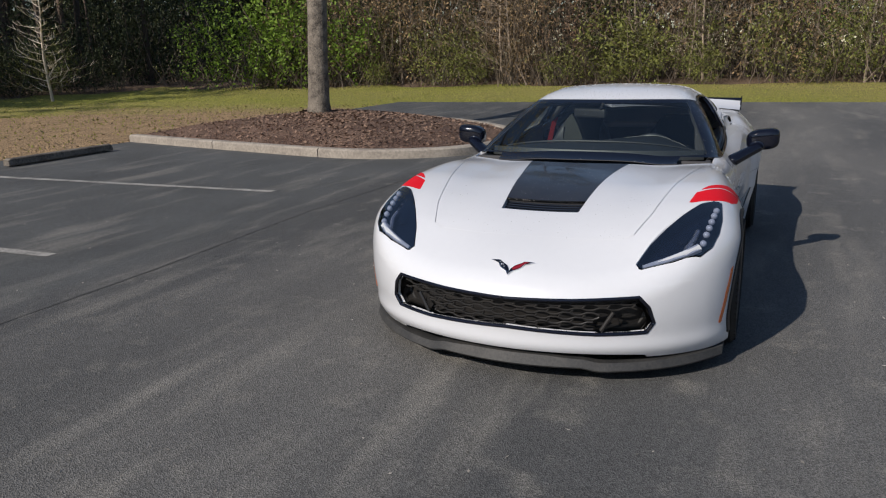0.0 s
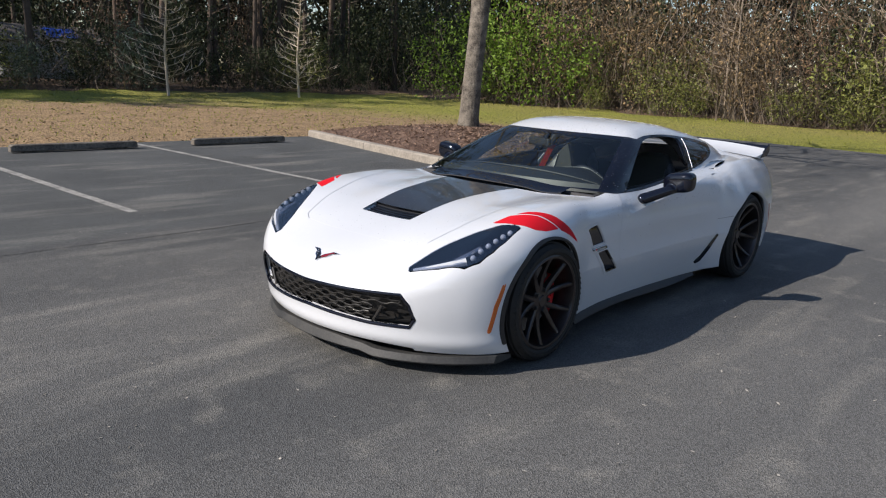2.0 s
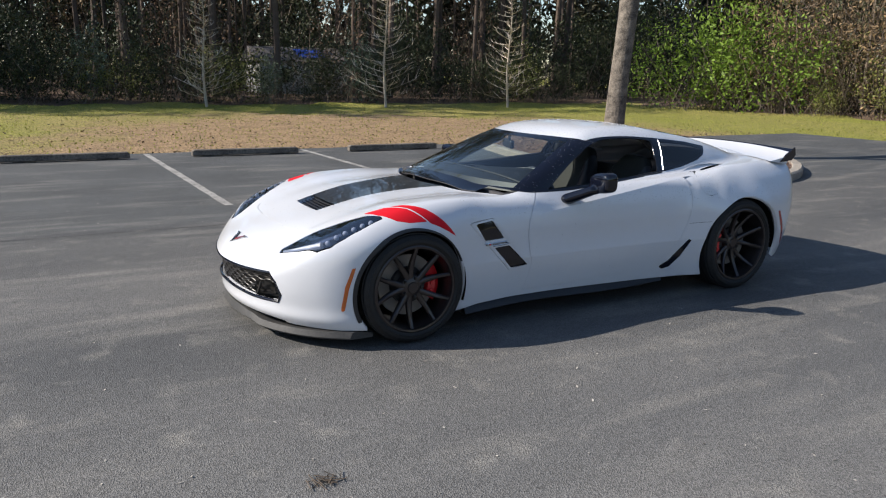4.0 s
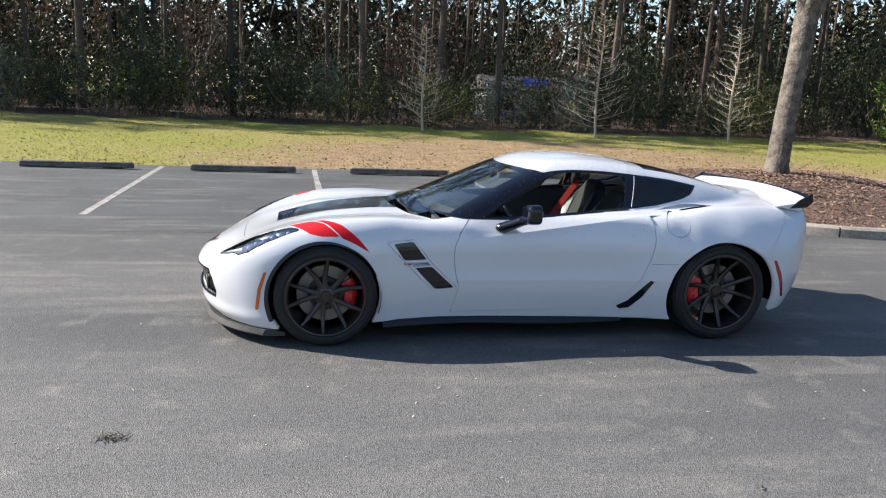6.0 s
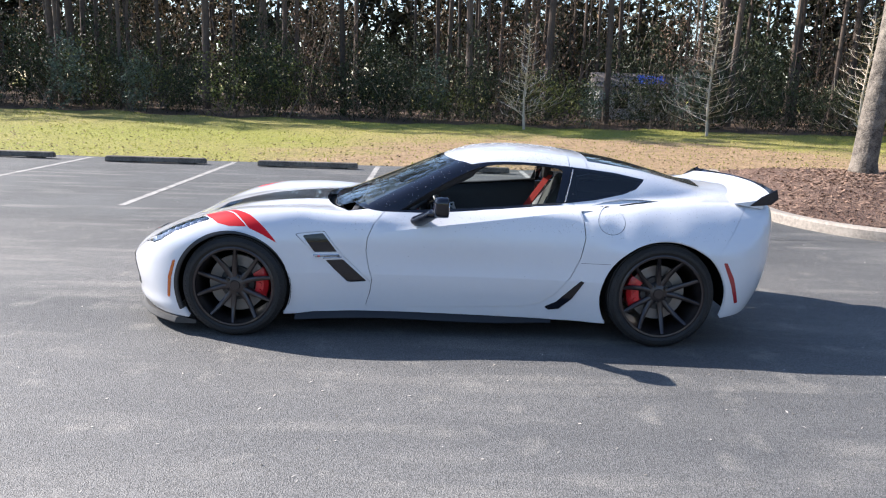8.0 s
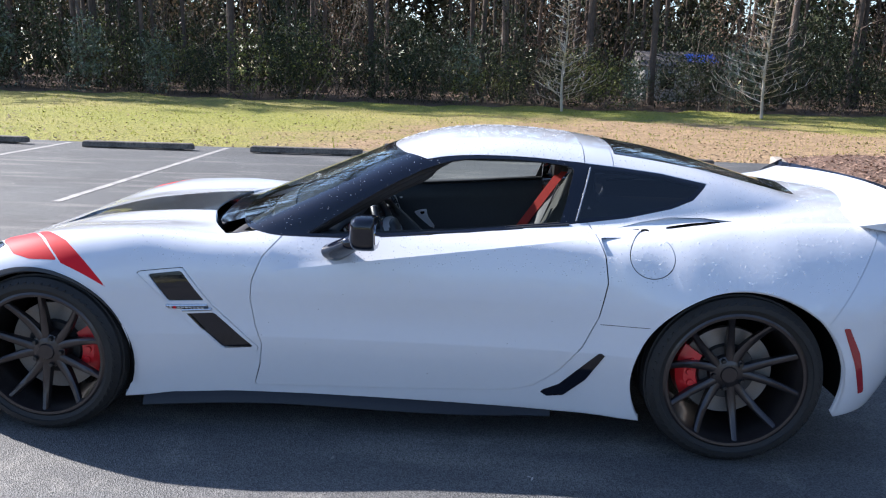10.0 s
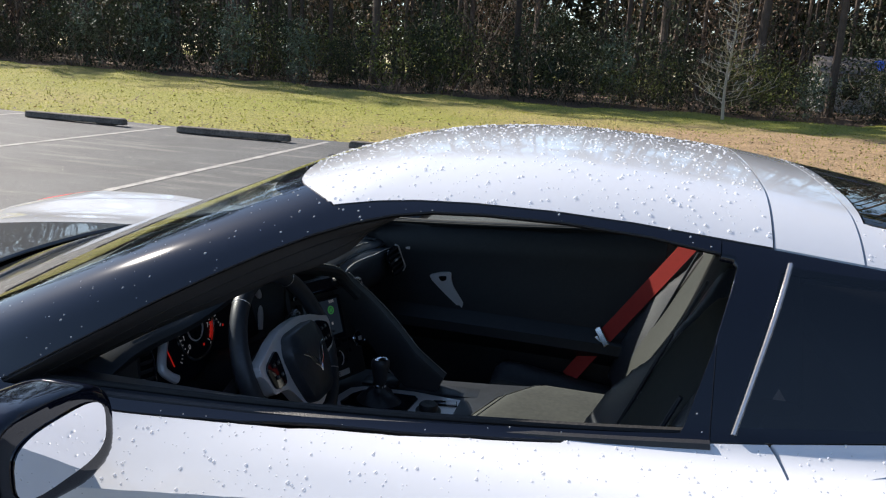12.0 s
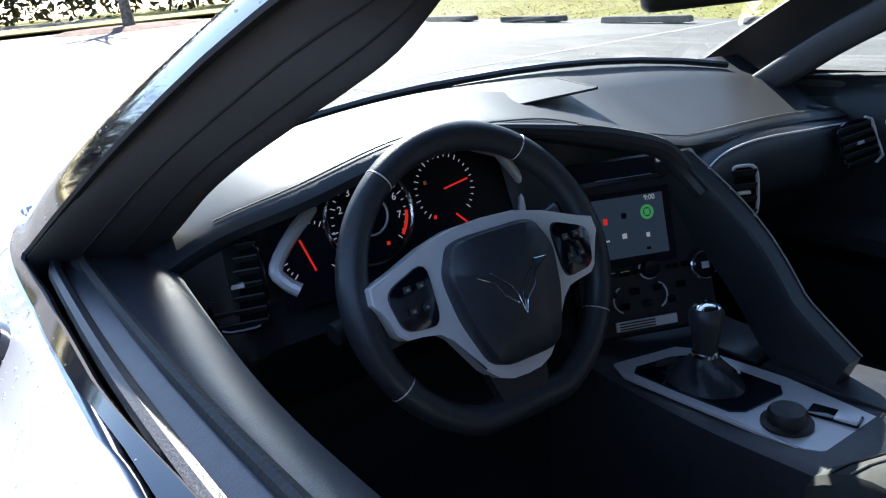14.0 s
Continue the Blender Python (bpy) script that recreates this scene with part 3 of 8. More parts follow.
def twig_mass(n, radius, height, thick, seed=0, lean=0.35):
    """Bare stems: thin three-sided crooked tubes."""
    g = random.Random(seed)
    P, F = [], []
    for _ in range(n):
        b = Vector((g.uniform(-1, 1) * radius, g.uniform(-1, 1) * radius * 0.7, 0))
        h = height * g.uniform(0.35, 1.0)
        if g.random() < 0.45:
            b.z = h * g.uniform(0.2, 0.9)
            h *= 0.4
        d = Vector((g.uniform(-lean, lean), g.uniform(-lean, lean), 1))
        pts = [b]
        for j in range(3):
            d = (d + Vector((g.uniform(-0.4, 0.4), g.uniform(-0.4, 0.4), g.uniform(-0.35, 0.1)))).normalized()
            pts.append(pts[-1] + d * h / 3)
        t = thick * g.uniform(0.4, 1.3)
        base = len(P)
        for j, p in enumerate(pts):
            w = t * (1 - 0.27 * j)
            for a in (0, 2.1, 4.2):
                P.append((p.x + math.cos(a) * w, p.y + math.sin(a) * w, p.z))
        for j in range(3):
            for i in range(3):
                A, B = base + 3 * j + i, base + 3 * j + (i + 1) % 3
                F.append((A, B, B + 3, A + 3))
    return P, F


def pine(seed):
    g = random.Random(seed)
    t = thing("pine_tree", "tall straight pine with dark furrowed trunk", "tree", group="pines at the edge of the woods")
    h, r = g.uniform(19, 24), g.uniform(0.12, 0.22)
    pts, c = [], Vector((0, 0, -0.2))
    lean = Vector((g.uniform(-0.035, 0.035), g.uniform(-0.035, 0.035), 1))
    for k in range(9):
        pts.append(c.copy())
        c = c + (lean + Vector((g.uniform(-0.015, 0.015), g.uniform(-0.015, 0.015), 0))) * h / 8
    bm = bmesh.new()
    add_tube(bm, pts, [r * (1.25 if k == 0 else 1 - 0.08 * k) for k in range(9)], 9)
    for k in range(g.randint(5, 10)):
        z = g.uniform(3, 10)
        q = pts[0].lerp(pts[-1], z / h)
        a = g.uniform(0, 6.3)
        d = Vector((math.cos(a), math.sin(a), g.uniform(-0.1, 0.5))) * g.uniform(0.5, 1.8)
        add_tube(bm, [q, q + d * 0.5 + Vector((0, 0, 0.05)), q + d], [0.03, 0.02, 0.008], 4)
    part("trunk", bm, BARK, t)
    P, F = [], []
    for k in range(9):
        z = g.uniform(0.48, 1.0)
        q = pts[0].lerp(pts[-1], z)
        a = g.uniform(0, 6.3)
        w = 2.6 * (1.15 - z) + 0.6
        c = q + Vector((math.cos(a), math.sin(a), 0)) * w
        p, f = leaf_cloud(80, (1.5, 1.5, 0.7), 0.20, 0.0, 2.0, 0, seed * 31 + k)
        f = f + sum(len(x) for x in P)
        P.append(p + np.array([c.x, c.y, c.z]))
        F.append(f)
    mesh_object("crown", np.concatenate(P), np.concatenate(F), NEEDLE, t, smooth=False)
    return t


pines = [pine(100 + k) for k in range(8)]
placed = [(-31.0, -34.0), (-23.5, -33.8), (-15.0, -34.5), (-8.5, -33.9), (-1.5, -35.0), (5.0, -34.2), (12.5, -35.6), (20.0, -34.8)]
for t, (x, y) in zip(pines, placed):
    t.location = (x, y, float(rise(x, y)))
spots = []
for k in range(58):
    spots.append((random.uniform(-42, 48), random.uniform(-40.5, -33.4)))
for k in range(120):
    spots.append((random.uniform(-55, 62), random.uniform(-62, -39)))
for k in range(24):
    spots.append((random.uniform(-40, -31.5), random.uniform(-27, 44)))
for k in range(22):
    spots.append((random.uniform(-62, -40), random.uniform(-27, 55)))
for k, (x, y) in enumerate(spots):
    if -42 < y < -30 and abs(x + 10.1 - (y + 33) * 0.31) < 0.9:
        continue
    slim = random.choice((0.5, 0.65, 0.8, 1.0))
    copy_thing(pines[k % 8], Matrix.Translation((x, y, float(rise(x, y)) + 0.02)) @ pose(0, 0, 0, 0, 0, random.uniform(0, 360))).scale = (slim, slim, 1)


def shrub(kind, seed):
    leaf, twig, label, n, radii, size = {
        "holly": (HOLLY, BROWN_TWIG, "dark evergreen shrub at the edge of the woods", 2100, (1.5, 1.3, 1.7), 0.058),
        "pale": (PALE_HOLLY, BROWN_TWIG, "broad-leaved evergreen shrub with glossy pale leaves", 1500, (1.0, 0.9, 1.7), 0.07),
        "fresh": (FRESH, BROWN_TWIG, "fresh green spring bush at the edge of the woods", 1300, (2.2, 2.0, 2.9), 0.10),
        "olive": (OLIVE, BROWN_TWIG, "olive green thicket shrub in the sun", 1700, (1.6, 1.5, 1.5), 0.06),
        "tan": (TAN, BROWN_TWIG, "bare brown thicket with dry tan leaves", 1700, (1.8, 1.6, 2.4), 0.062),
        "russet": (RUSSET, BROWN_TWIG, "tangled thicket of vines and russet leaves", 1800, (1.8, 1.6, 3.0), 0.062)}[kind]
    t = thing("shrub", label, "shrub", group=kind + " shrubs by the woods")
    many = kind in ("tan", "russet")
    p, f = leaf_cloud(n, radii, size, 0.4 if kind == "holly" else 0.25, 2.2 if kind == "holly" else 4.2 if many else 3.2, 0, seed, 0.10 if many else -0.04)
    mesh_object("crown", p, f, leaf, t, smooth=False)
    P, F = twig_mass(80 if many else 26, radii[0], radii[2] * (2.0 if many else 1.6), 0.020 if many else 0.02, seed, 0.7)
    tagged(mesh_object("stem", P, F, twig, t), kind="stuff")
    return t


kinds = {k: [shrub(k, 40 + 7 * i + len(k)) for i in range(2)] for k in ("holly", "pale", "fresh", "olive", "tan", "russet")}
firsts = {"holly": ((-20.5, -31.5), (8.0, -32.0)), "pale": ((0.4, -32.0), (-11.9, -31.2)), "fresh": ((-27.0, -23.5), (-27.6, -20.5)), "olive": ((-28.5, -14.0), (-28.8, -4.0)),
          "tan": ((-29.5, -10.0), (-29.5, 2.0)), "russet": ((-30.0, -7.0), (-30.0, 6.0))}
for k, obs in kinds.items():
    for t, (x, y) in zip(obs, firsts[k]):
        t.location = (x, y, float(rise(x, y)))


def in_gap(x, y, half):
    """The thin stretch of woods in front of the shed."""
    return -41 < y < -30 and abs(x + 10.1 - (y + 33) * 0.31) < half


def plant(kind, x, y, s=1.0, tall=1.0):
    if in_gap(x, y, 1.1):
        s, tall = s * 0.9, tall * 0.9
    t = copy_thing(random.choice(kinds[kind]), pose(x, y, float(rise(x, y)), 0, 0, random.uniform(0, 360)))
    t.scale = (s, s, s * tall)


for x in np.arange(-25, 58, 1.15):
    plant(random.choice(("holly", "holly", "holly", "holly", "holly", "olive")), x + random.uniform(-0.7, 0.7), -31.3 - random.uniform(0, 1.9), random.uniform(0.65, 1.2), random.uniform(0.75, 1.25))
for x in np.arange(-24, 56, 2.6):
    plant(random.choice(("holly", "holly", "holly", "holly", "russet")), x + random.uniform(-1, 1), -34.6 - random.uniform(0, 4), random.uniform(0.9, 1.5), random.uniform(1.0, 1.6))
for x in np.arange(-62, 62, 2.0):
    plant(random.choice(("holly", "holly", "holly", "holly", "tan")), x + random.uniform(-1, 1), -42 - random.uniform(0, 14), random.uniform(1.4, 2.1), random.uniform(1.0, 1.6))
for x in np.arange(-58, -25, 2.1):
    plant("holly", x + random.uniform(-0.8, 0.8), -32.5 - random.uniform(0, 7), random.uniform(1.1, 1.8), random.uniform(1.0, 1.7))
for x, y, s in ((14.5, -31.2, 0.9), (17.6, -31.0, 1.1), (-7.2, -31.0, 0.7), (26.0, -31.6, 1.0), (22.0, -31.2, 1.2)):
    plant("pale", x, y, s)
for y in np.arange(-26, 40, 1.35):
    k = random.choice(("tan", "olive", "olive", "russet", "olive", "tan", "holly", "fresh"))
    if k == "fresh" and random.random() < 0.6:
        k = "olive"
    plant(k, -28.8 - random.uniform(0, 3.0), y + random.uniform(-0.6, 0.6), random.uniform(0.8, 1.35), random.uniform(0.9, 1.5))
# back row mostly of dark leaves, added so the gaps read as shade
for y in np.arange(-24, 40, 1.7):
    plant(random.choice(("holly", "russet", "holly", "holly")), -33 - random.uniform(0, 3.5), y + random.uniform(-1, 1), random.uniform(1.3, 1.8), random.uniform(1.3, 1.9))
for y in np.arange(-22, 36, 4.3):
    plant("olive", -28.0 - random.uniform(0, 0.8), y + random.uniform(-1.5, 1.5), random.uniform(0.5, 0.8), random.uniform(0.7, 1.0))
for x, y, s in ((-27.5, -22.0, 1.1), (-28.6, -18.6, 0.9), (-33.5, 3.5, 0.8), (-31.5, 9.0, 0.9), (-25.5, -25.0, 0.8)):
    plant("fresh", x, y, s)


# bare young trees in front of the woods
def sapling(seed, height, bark=TWIG, label="bare young tree with pale upswept branches on the lawn", group="bare young trees on the lawn", spread=0.30):
    g = random.Random(seed)
    t = thing("young_tree", label, "tree", group=group)
    bm = bmesh.new()
    top = [Vector((0.06 * math.sin(k), 0.05 * math.cos(k * 1.3), height * k / 6 - 0.05)) for k in range(7)]
    add_tube(bm, top, [0.065 - 0.009 * k for k in range(7)], 7)
    part("trunk", bm, bark, t)
    P, F = [], []

    def limb(a, d, length, thick, depth):
        pts, p = [a], a
        for j in range(4):
            d = (d + Vector((g.uniform(-0.12, 0.12), g.uniform(-0.12, 0.12), 0.07))).normalized()
            p = p + d * length / 4
            pts.append(p)
        b = len(P)
        for j, q in enumerate(pts):
            w = thick * (1 - 0.2 * j)
            for an in (0, 2.1, 4.2):
                P.append((q.x + math.cos(an) * w, q.y + math.sin(an) * w, q.z + 0.4 * w * math.sin(an)))
        for j in range(4):
            for i in range(3):
                A, B = b + 3 * j + i, b + 3 * j + (i + 1) % 3
                F.append((A, B, B + 3, A + 3))
        if depth:
            for j in range(1, 5):
                for _ in range(2):
                    limb(pts[j], (d + Vector((g.uniform(-1, 1), g.uniform(-1, 1), g.uniform(-0.3, 0.6)))).normalized(), length * g.uniform(0.2, 0.42), thick * 0.5, depth - 1)

    for k in range(58):
        z = height * (0.07 + 0.90 * (k / 58))
        a = k * 2.4 + g.uniform(-0.4, 0.4)
        length = (height - z) * spread + 0.22
        limb(Vector((0, 0, z)), Vector((math.cos(a), math.sin(a), g.uniform(-0.08, 0.28))), length * g.uniform(0.45, 1.25), 0.027, 1)
    tagged(mesh_object("branch", P, F, bark, t, smooth=False), kind="stuff")
    return t


for k, (x, y, h) in enumerate(((-3.75, -28.6, 4.6), (-11.6, -27.6, 5.6), (-17.8, -26.8, 5.3))):
    sapling(60 + k, h).location = (x, y, 0.0)

DULL_TWIG = material("grey_brown_twig", (0.27, 0.215, 0.165), 0.9, island=0.4)
bare = [sapling(80 + k, 6.5 + 0.9 * k, DULL_TWIG, "bare grey-brown tree among the thicket", "bare trees in the thicket", 0.42) for k in range(3)]
for k, t in enumerate(bare):
    t.location = (-29.6 - 0.5 * k, -11.0 + 9.0 * k, 0.0)
for k in range(26):
    x, y = -29.2 - random.uniform(0, 3.5), -20.0 + 1.9 * k + random.uniform(-0.8, 0.8)
    copy_thing(bare[k % 3], pose(x, y, float(rise(x, y)), random.uniform(-6, 6), random.uniform(-6, 6), random.uniform(0, 360)))

# the large tree on the island
big = thing("shade_tree", "mature tree with mottled grey trunk on the mulch island", "tree", (TREE_AT.x, TREE_AT.y, 0.40))
bm = bmesh.new()
trunk = [Vector(p) for p in ((0, 0, -0.1), (0.01, 0, 0.25), (-0.02, 0.02, 1.0), (-0.07, 0.03, 1.7), (-0.13, 0.02, 2.3), (-0.18, 0.0, 2.8))]
add_tube(bm, trunk, [0.26, 0.20, 0.18, 0.175, 0.18, 0.19], 18)
limbs = [((-0.18, 0, 2.7), (0.10, 0.15, 3.6), (0.7, 0.5, 5.2), (1.2, 0.9, 8.0)), ((-0.18, 0, 2.6), (-0.62, -0.1, 3.4), (-1.15, -0.3, 4.6), (-1.5, -0.6, 8.0)), ((-0.15, 0, 2.7), (-0.1, 0.5, 3.7), (0.5, 1.5, 4.6), (1.2, 2.6, 5.2)),
         ((-0.18, 0, 2.7), (-0.3, -0.7, 4.2), (0.2, -1.6, 5.6), (0.6, -2.2, 7.5))]
for q in limbs:
    add_tube(bm, smooth_path(q, 4), [0.15 - 0.011 * k for k in range(13)], 10)
for f in range(18):
    q = limbs[f % 4]
    a = Vector(q[1]).lerp(Vector(q[3]), random.uniform(0.2, 1))
    d = Vector((random.uniform(-1, 1), random.uniform(-1, 1), random.uniform(-0.1, 0.8))).normalized() * random.uniform(1.2, 2.6)
    add_tube(bm, [a, a + d * 0.5 + Vector((0, 0, 0.1)), a + d], [0.05, 0.035, 0.012], 6)
bmesh.ops.recalc_face_normals(bm, faces=bm.faces[:])
for v in bm.verts:
    n = noise.noise(v.co * 3.0)
    v.co += Vector((v.co.x - trunk[2].x, v.co.y, 0)).normalized() * 0.012 * n if v.co.z < 2.5 else Vector((0, 0, 0))
part("trunk", bm, GREY_BARK, big, angle=60)
P, F, c = [], [], 0
for k in range(36):
    q = limbs[k % 4]
    a = Vector(q[2]).lerp(Vector(q[3]), random.uniform(-0.4, 1.1)) + Vector((random.uniform(-2.4, 2.8), random.uniform(-2.0, 2.0), random.uniform(-1.4, 1.0)))
    a.z = max(a.z, random.uniform(2.9, 3.5))
    p, f = leaf_cloud(110, (0.9, 0.9, 0.55), 0.05, 0.0, 2.5, 0, 700 + k)
    P.append(p + np.array(a))
    F.append(f + c)
    c += len(p)
mesh_object("crown", np.concatenate(P), np.concatenate(F), YELLOW, big, "thin yellow spring foliage", smooth=False)

# two far trees on a far island, towards +x
far_island = thing("far_tree", "far roadside tree on a kerbed island", "tree", (33.5, -6.4, float(rise(33.5, 0))), group="far lot trees")
bm = bmesh.new()
add_tube(bm, [(0, 0, -0.1), (0.02, 0, 0.6), (0, 0.05, 2.2), (0.1, 0.1, 4.5)], [0.28, 0.22, 0.2, 0.17], 12)
for k in range(14):
    a = 2.4 * k
    d = Vector((math.cos(a), math.sin(a), 0.7))
    add_tube(bm, smooth_path(((0.05, 0.05, 2.4 + 0.16 * k), Vector((0, 0, 3.2 + 0.16 * k)) + d * 1.1, Vector((0, 0, 3.8 + 0.16 * k)) + d * 2.6), 3), [0.09 - 0.011 * j for j in range(7)], 6)
part("trunk", bm, GREY_BARK, far_island)
copy_thing(far_island, pose(38, 0.5, float(rise(38, 0)), 0, 0, 70))
bed = bmesh.new()
bmesh.ops.create_cone(bed, segments=28, radius1=3.2, radius2=2.4, depth=0.16, cap_ends=True, matrix=Matrix.Translation((33.8, -6.4, float(rise(33.5, 0)) + 0.06)))
tagged(part("far_bed", bed, MULCH, None), "far round mulch bed in the lot", "mulch bed", kind="structure")
bed = bmesh.new()
add_box(bed, (48, 4, float(rise(48, 0)) + 0.04), (22, 44, 0.06), None, 0.02)
tagged(part("far_lawn", bed, GRASS, None), "far lawn beyond the lot", "ground", kind="structure")

# woods all round, far off; the unseen +y side is added for reflections
P, F, c = [], [], 0
far = []
for k in range(150):
    a = 2 * math.pi * k / 150
    r = 82 + random.uniform(-6, 10)
    x, y = math.cos(a) * r, math.sin(a) * r
    far.append((x, y))
for k, (x, y) in enumerate(far):
    p, f = leaf_cloud(330, (4.8, 4.8, 6.5 if y > -50 else 5.0), 0.5, 0.2, 3.0, 0, 900 + k)
    P.append(p + np.array([x, y, float(rise(x, y)) - 0.5]))
    F.append(f + c)
    c += len(p)
for x in np.arange(-84, 78, 2.7):
    y = -63 + random.uniform(-7, 7)
    p, f = leaf_cloud(1150, (3.3, 3.0, random.uniform(5.5, 9.0)), 0.36, 0.15, 3.4, 0, 1200 + int(x * 3))
    P.append(p + np.array([x, y, float(rise(x, y)) - 0.3]))
    F.append(f + c)
    c += len(p)
for y in np.arange(-34, 62, 2.5):
    x = -47 + random.uniform(-6, 6)
    p, f = leaf_cloud(1500, (3.3, 3.0, random.uniform(6.0, 9.0)), 0.30, 0.15, 3.4, 0, 1600 + int(y * 3))
    P.append(p + np.array([x, y, -0.3]))
    F.append(f + c)
    c += len(p)
# extra leaf row towards +x, added to close off the bright sky
for y in np.arange(-46, 34, 2.4):
    x = 68 + random.uniform(-4, 4)
    p, f = leaf_cloud(900, (3.0, 3.0, random.uniform(5.0, 7.5)), 0.34, 0.1, 3.2, 0, 2100 + int(y * 3))
    P.append(p + np.array([x, y, float(rise(x, y)) - 0.3]))
    F.append(f + c)
    c += len(p)
FAR = leaf_material("far_foliage", (0.046, 0.043, 0.022), 0.85, 0.7, 0.12)
tagged(mesh_object("far_woods", np.concatenate(P), np.concatenate(F), FAR, smooth=False), "far belt of brownish green woods", "woods", kind="stuff")
# small shed behind the trees, with a tarpaulin on its roof
SIDING = material("pale_siding", (0.42, 0.42, 0.40), 0.8, vary=((0.30, 0.30, 0.285), 0.6), scale=2)
SHINGLE = material("roof_shingle", (0.16, 0.14, 0.13), 0.9, vary=((0.1, 0.09, 0.085), 0.8), scale=3)
house = thing("shed", "small pale shed half hidden behind the pines", "shed", (-12.3, -43.0, 0))
bm = bmesh.new()
add_box(bm, (0, 0, 1.05), (5.2, 3.6, 2.1), None, 0.02)
part("wall", bm, SIDING, house)
bm = bmesh.new()
add_prism(bm, [(-2.1, 2.05), (2.1, 2.05), (0, 2.95)], 5.8, pose(2.9, 0, 0) @ Matrix(((0, 0, -1, 0), (1, 0, 0, 0), (0, 1, 0, 0), (0, 0, 0, 1))))
bmesh.ops.recalc_face_normals(bm, faces=bm.faces[:])
part("roof", bm, SHINGLE, house, smooth=False)
for x in (-1.2, 1.3):
    bm = bmesh.new()
    add_box(bm, (x, 1.82, 1.25), (0.8, 0.06, 0.9), None, 0.01)
    part("window", bm, BLACK_GLOSS, house)
bm = bmesh.new()
bmesh.ops.create_grid(bm, x_segments=16, y_segments=10, size=0.5)
for v in bm.verts:
    v.co = Vector((v.co.x * 1.7, v.co.y * 1.3, 0.02 + 0.05 * noise.noise(v.co * 7)))
bmesh.ops.solidify(bm, geom=bm.faces[:], thickness=0.03)
tarp = tagged(part("tarpaulin", bm, material("blue_tarp", (0.02, 0.07, 0.42), 0.5, vary=((0.03, 0.10, 0.5), 0.6), scale=3), None), "bright blue tarpaulin draped on the shed roof", "tarp")
tarp.matrix_world = pose(-13.0, -42.0, 2.55, -23.2, 0, 0)


# ---- car body field ----
def curve(x, *knots):
    """Smooth curve through (place, value) pairs, flat-tangent free (Catmull-Rom with monotone limits)."""
    k = np.array(knots, float).reshape(-1, 2)
    k = k[np.argsort(k[:, 0])]
    px, py = k[:, 0], k[:, 1]
    h = np.diff(px)
    d = np.diff(py) / h
    m = np.empty(len(px))
    m[1:-1] = np.where(d[:-1] * d[1:] > 0, 2 * d[:-1] * d[1:] / np.where(np.abs(d[:-1] + d[1:]) < 1e-9, 1, d[:-1] + d[1:]), 0)
    m[0], m[-1] = d[0], d[-1]
    x = np.clip(x, px[0] - 0.3, px[-1] + 0.3)
    i = np.clip(np.searchsorted(px, x) - 1, 0, len(px) - 2)
    t = (x - px[i]) / h[i]
    lo, hi = t < 0, t > 1
    tc = np.clip(t, 0, 1)
    v = (py[i] * (1 + 2 * tc) * (1 - tc) ** 2 + h[i] * m[i] * tc * (1 - tc) ** 2 + py[i + 1] * tc * tc * (3 - 2 * tc) + h[i] * m[i + 1] * tc * tc * (tc - 1))
    v = np.where(lo, py[0] + (x - px[0]) * m[0], v)
    return np.where(hi, py[-1] + (x - px[-1]) * m[-1], v)


def smax(a, b, k):
    h = np.clip(0.5 + 0.5 * (a - b) / k, 0, 1)
    return b + (a - b) * h + k * h * (1 - h)


def smin(a, b, k):
    return -smax(-a, -b, k)


def ease(t):
    t = np.clip(t, 0, 1)
    return t * t * (3 - 2 * t)


def bump(x, centre, width):
    return np.exp(-((x - centre) / width) ** 2)


def fold_line(x):
    """Height of the sharp crease along the door."""
    return 0.748 - 0.135 * x


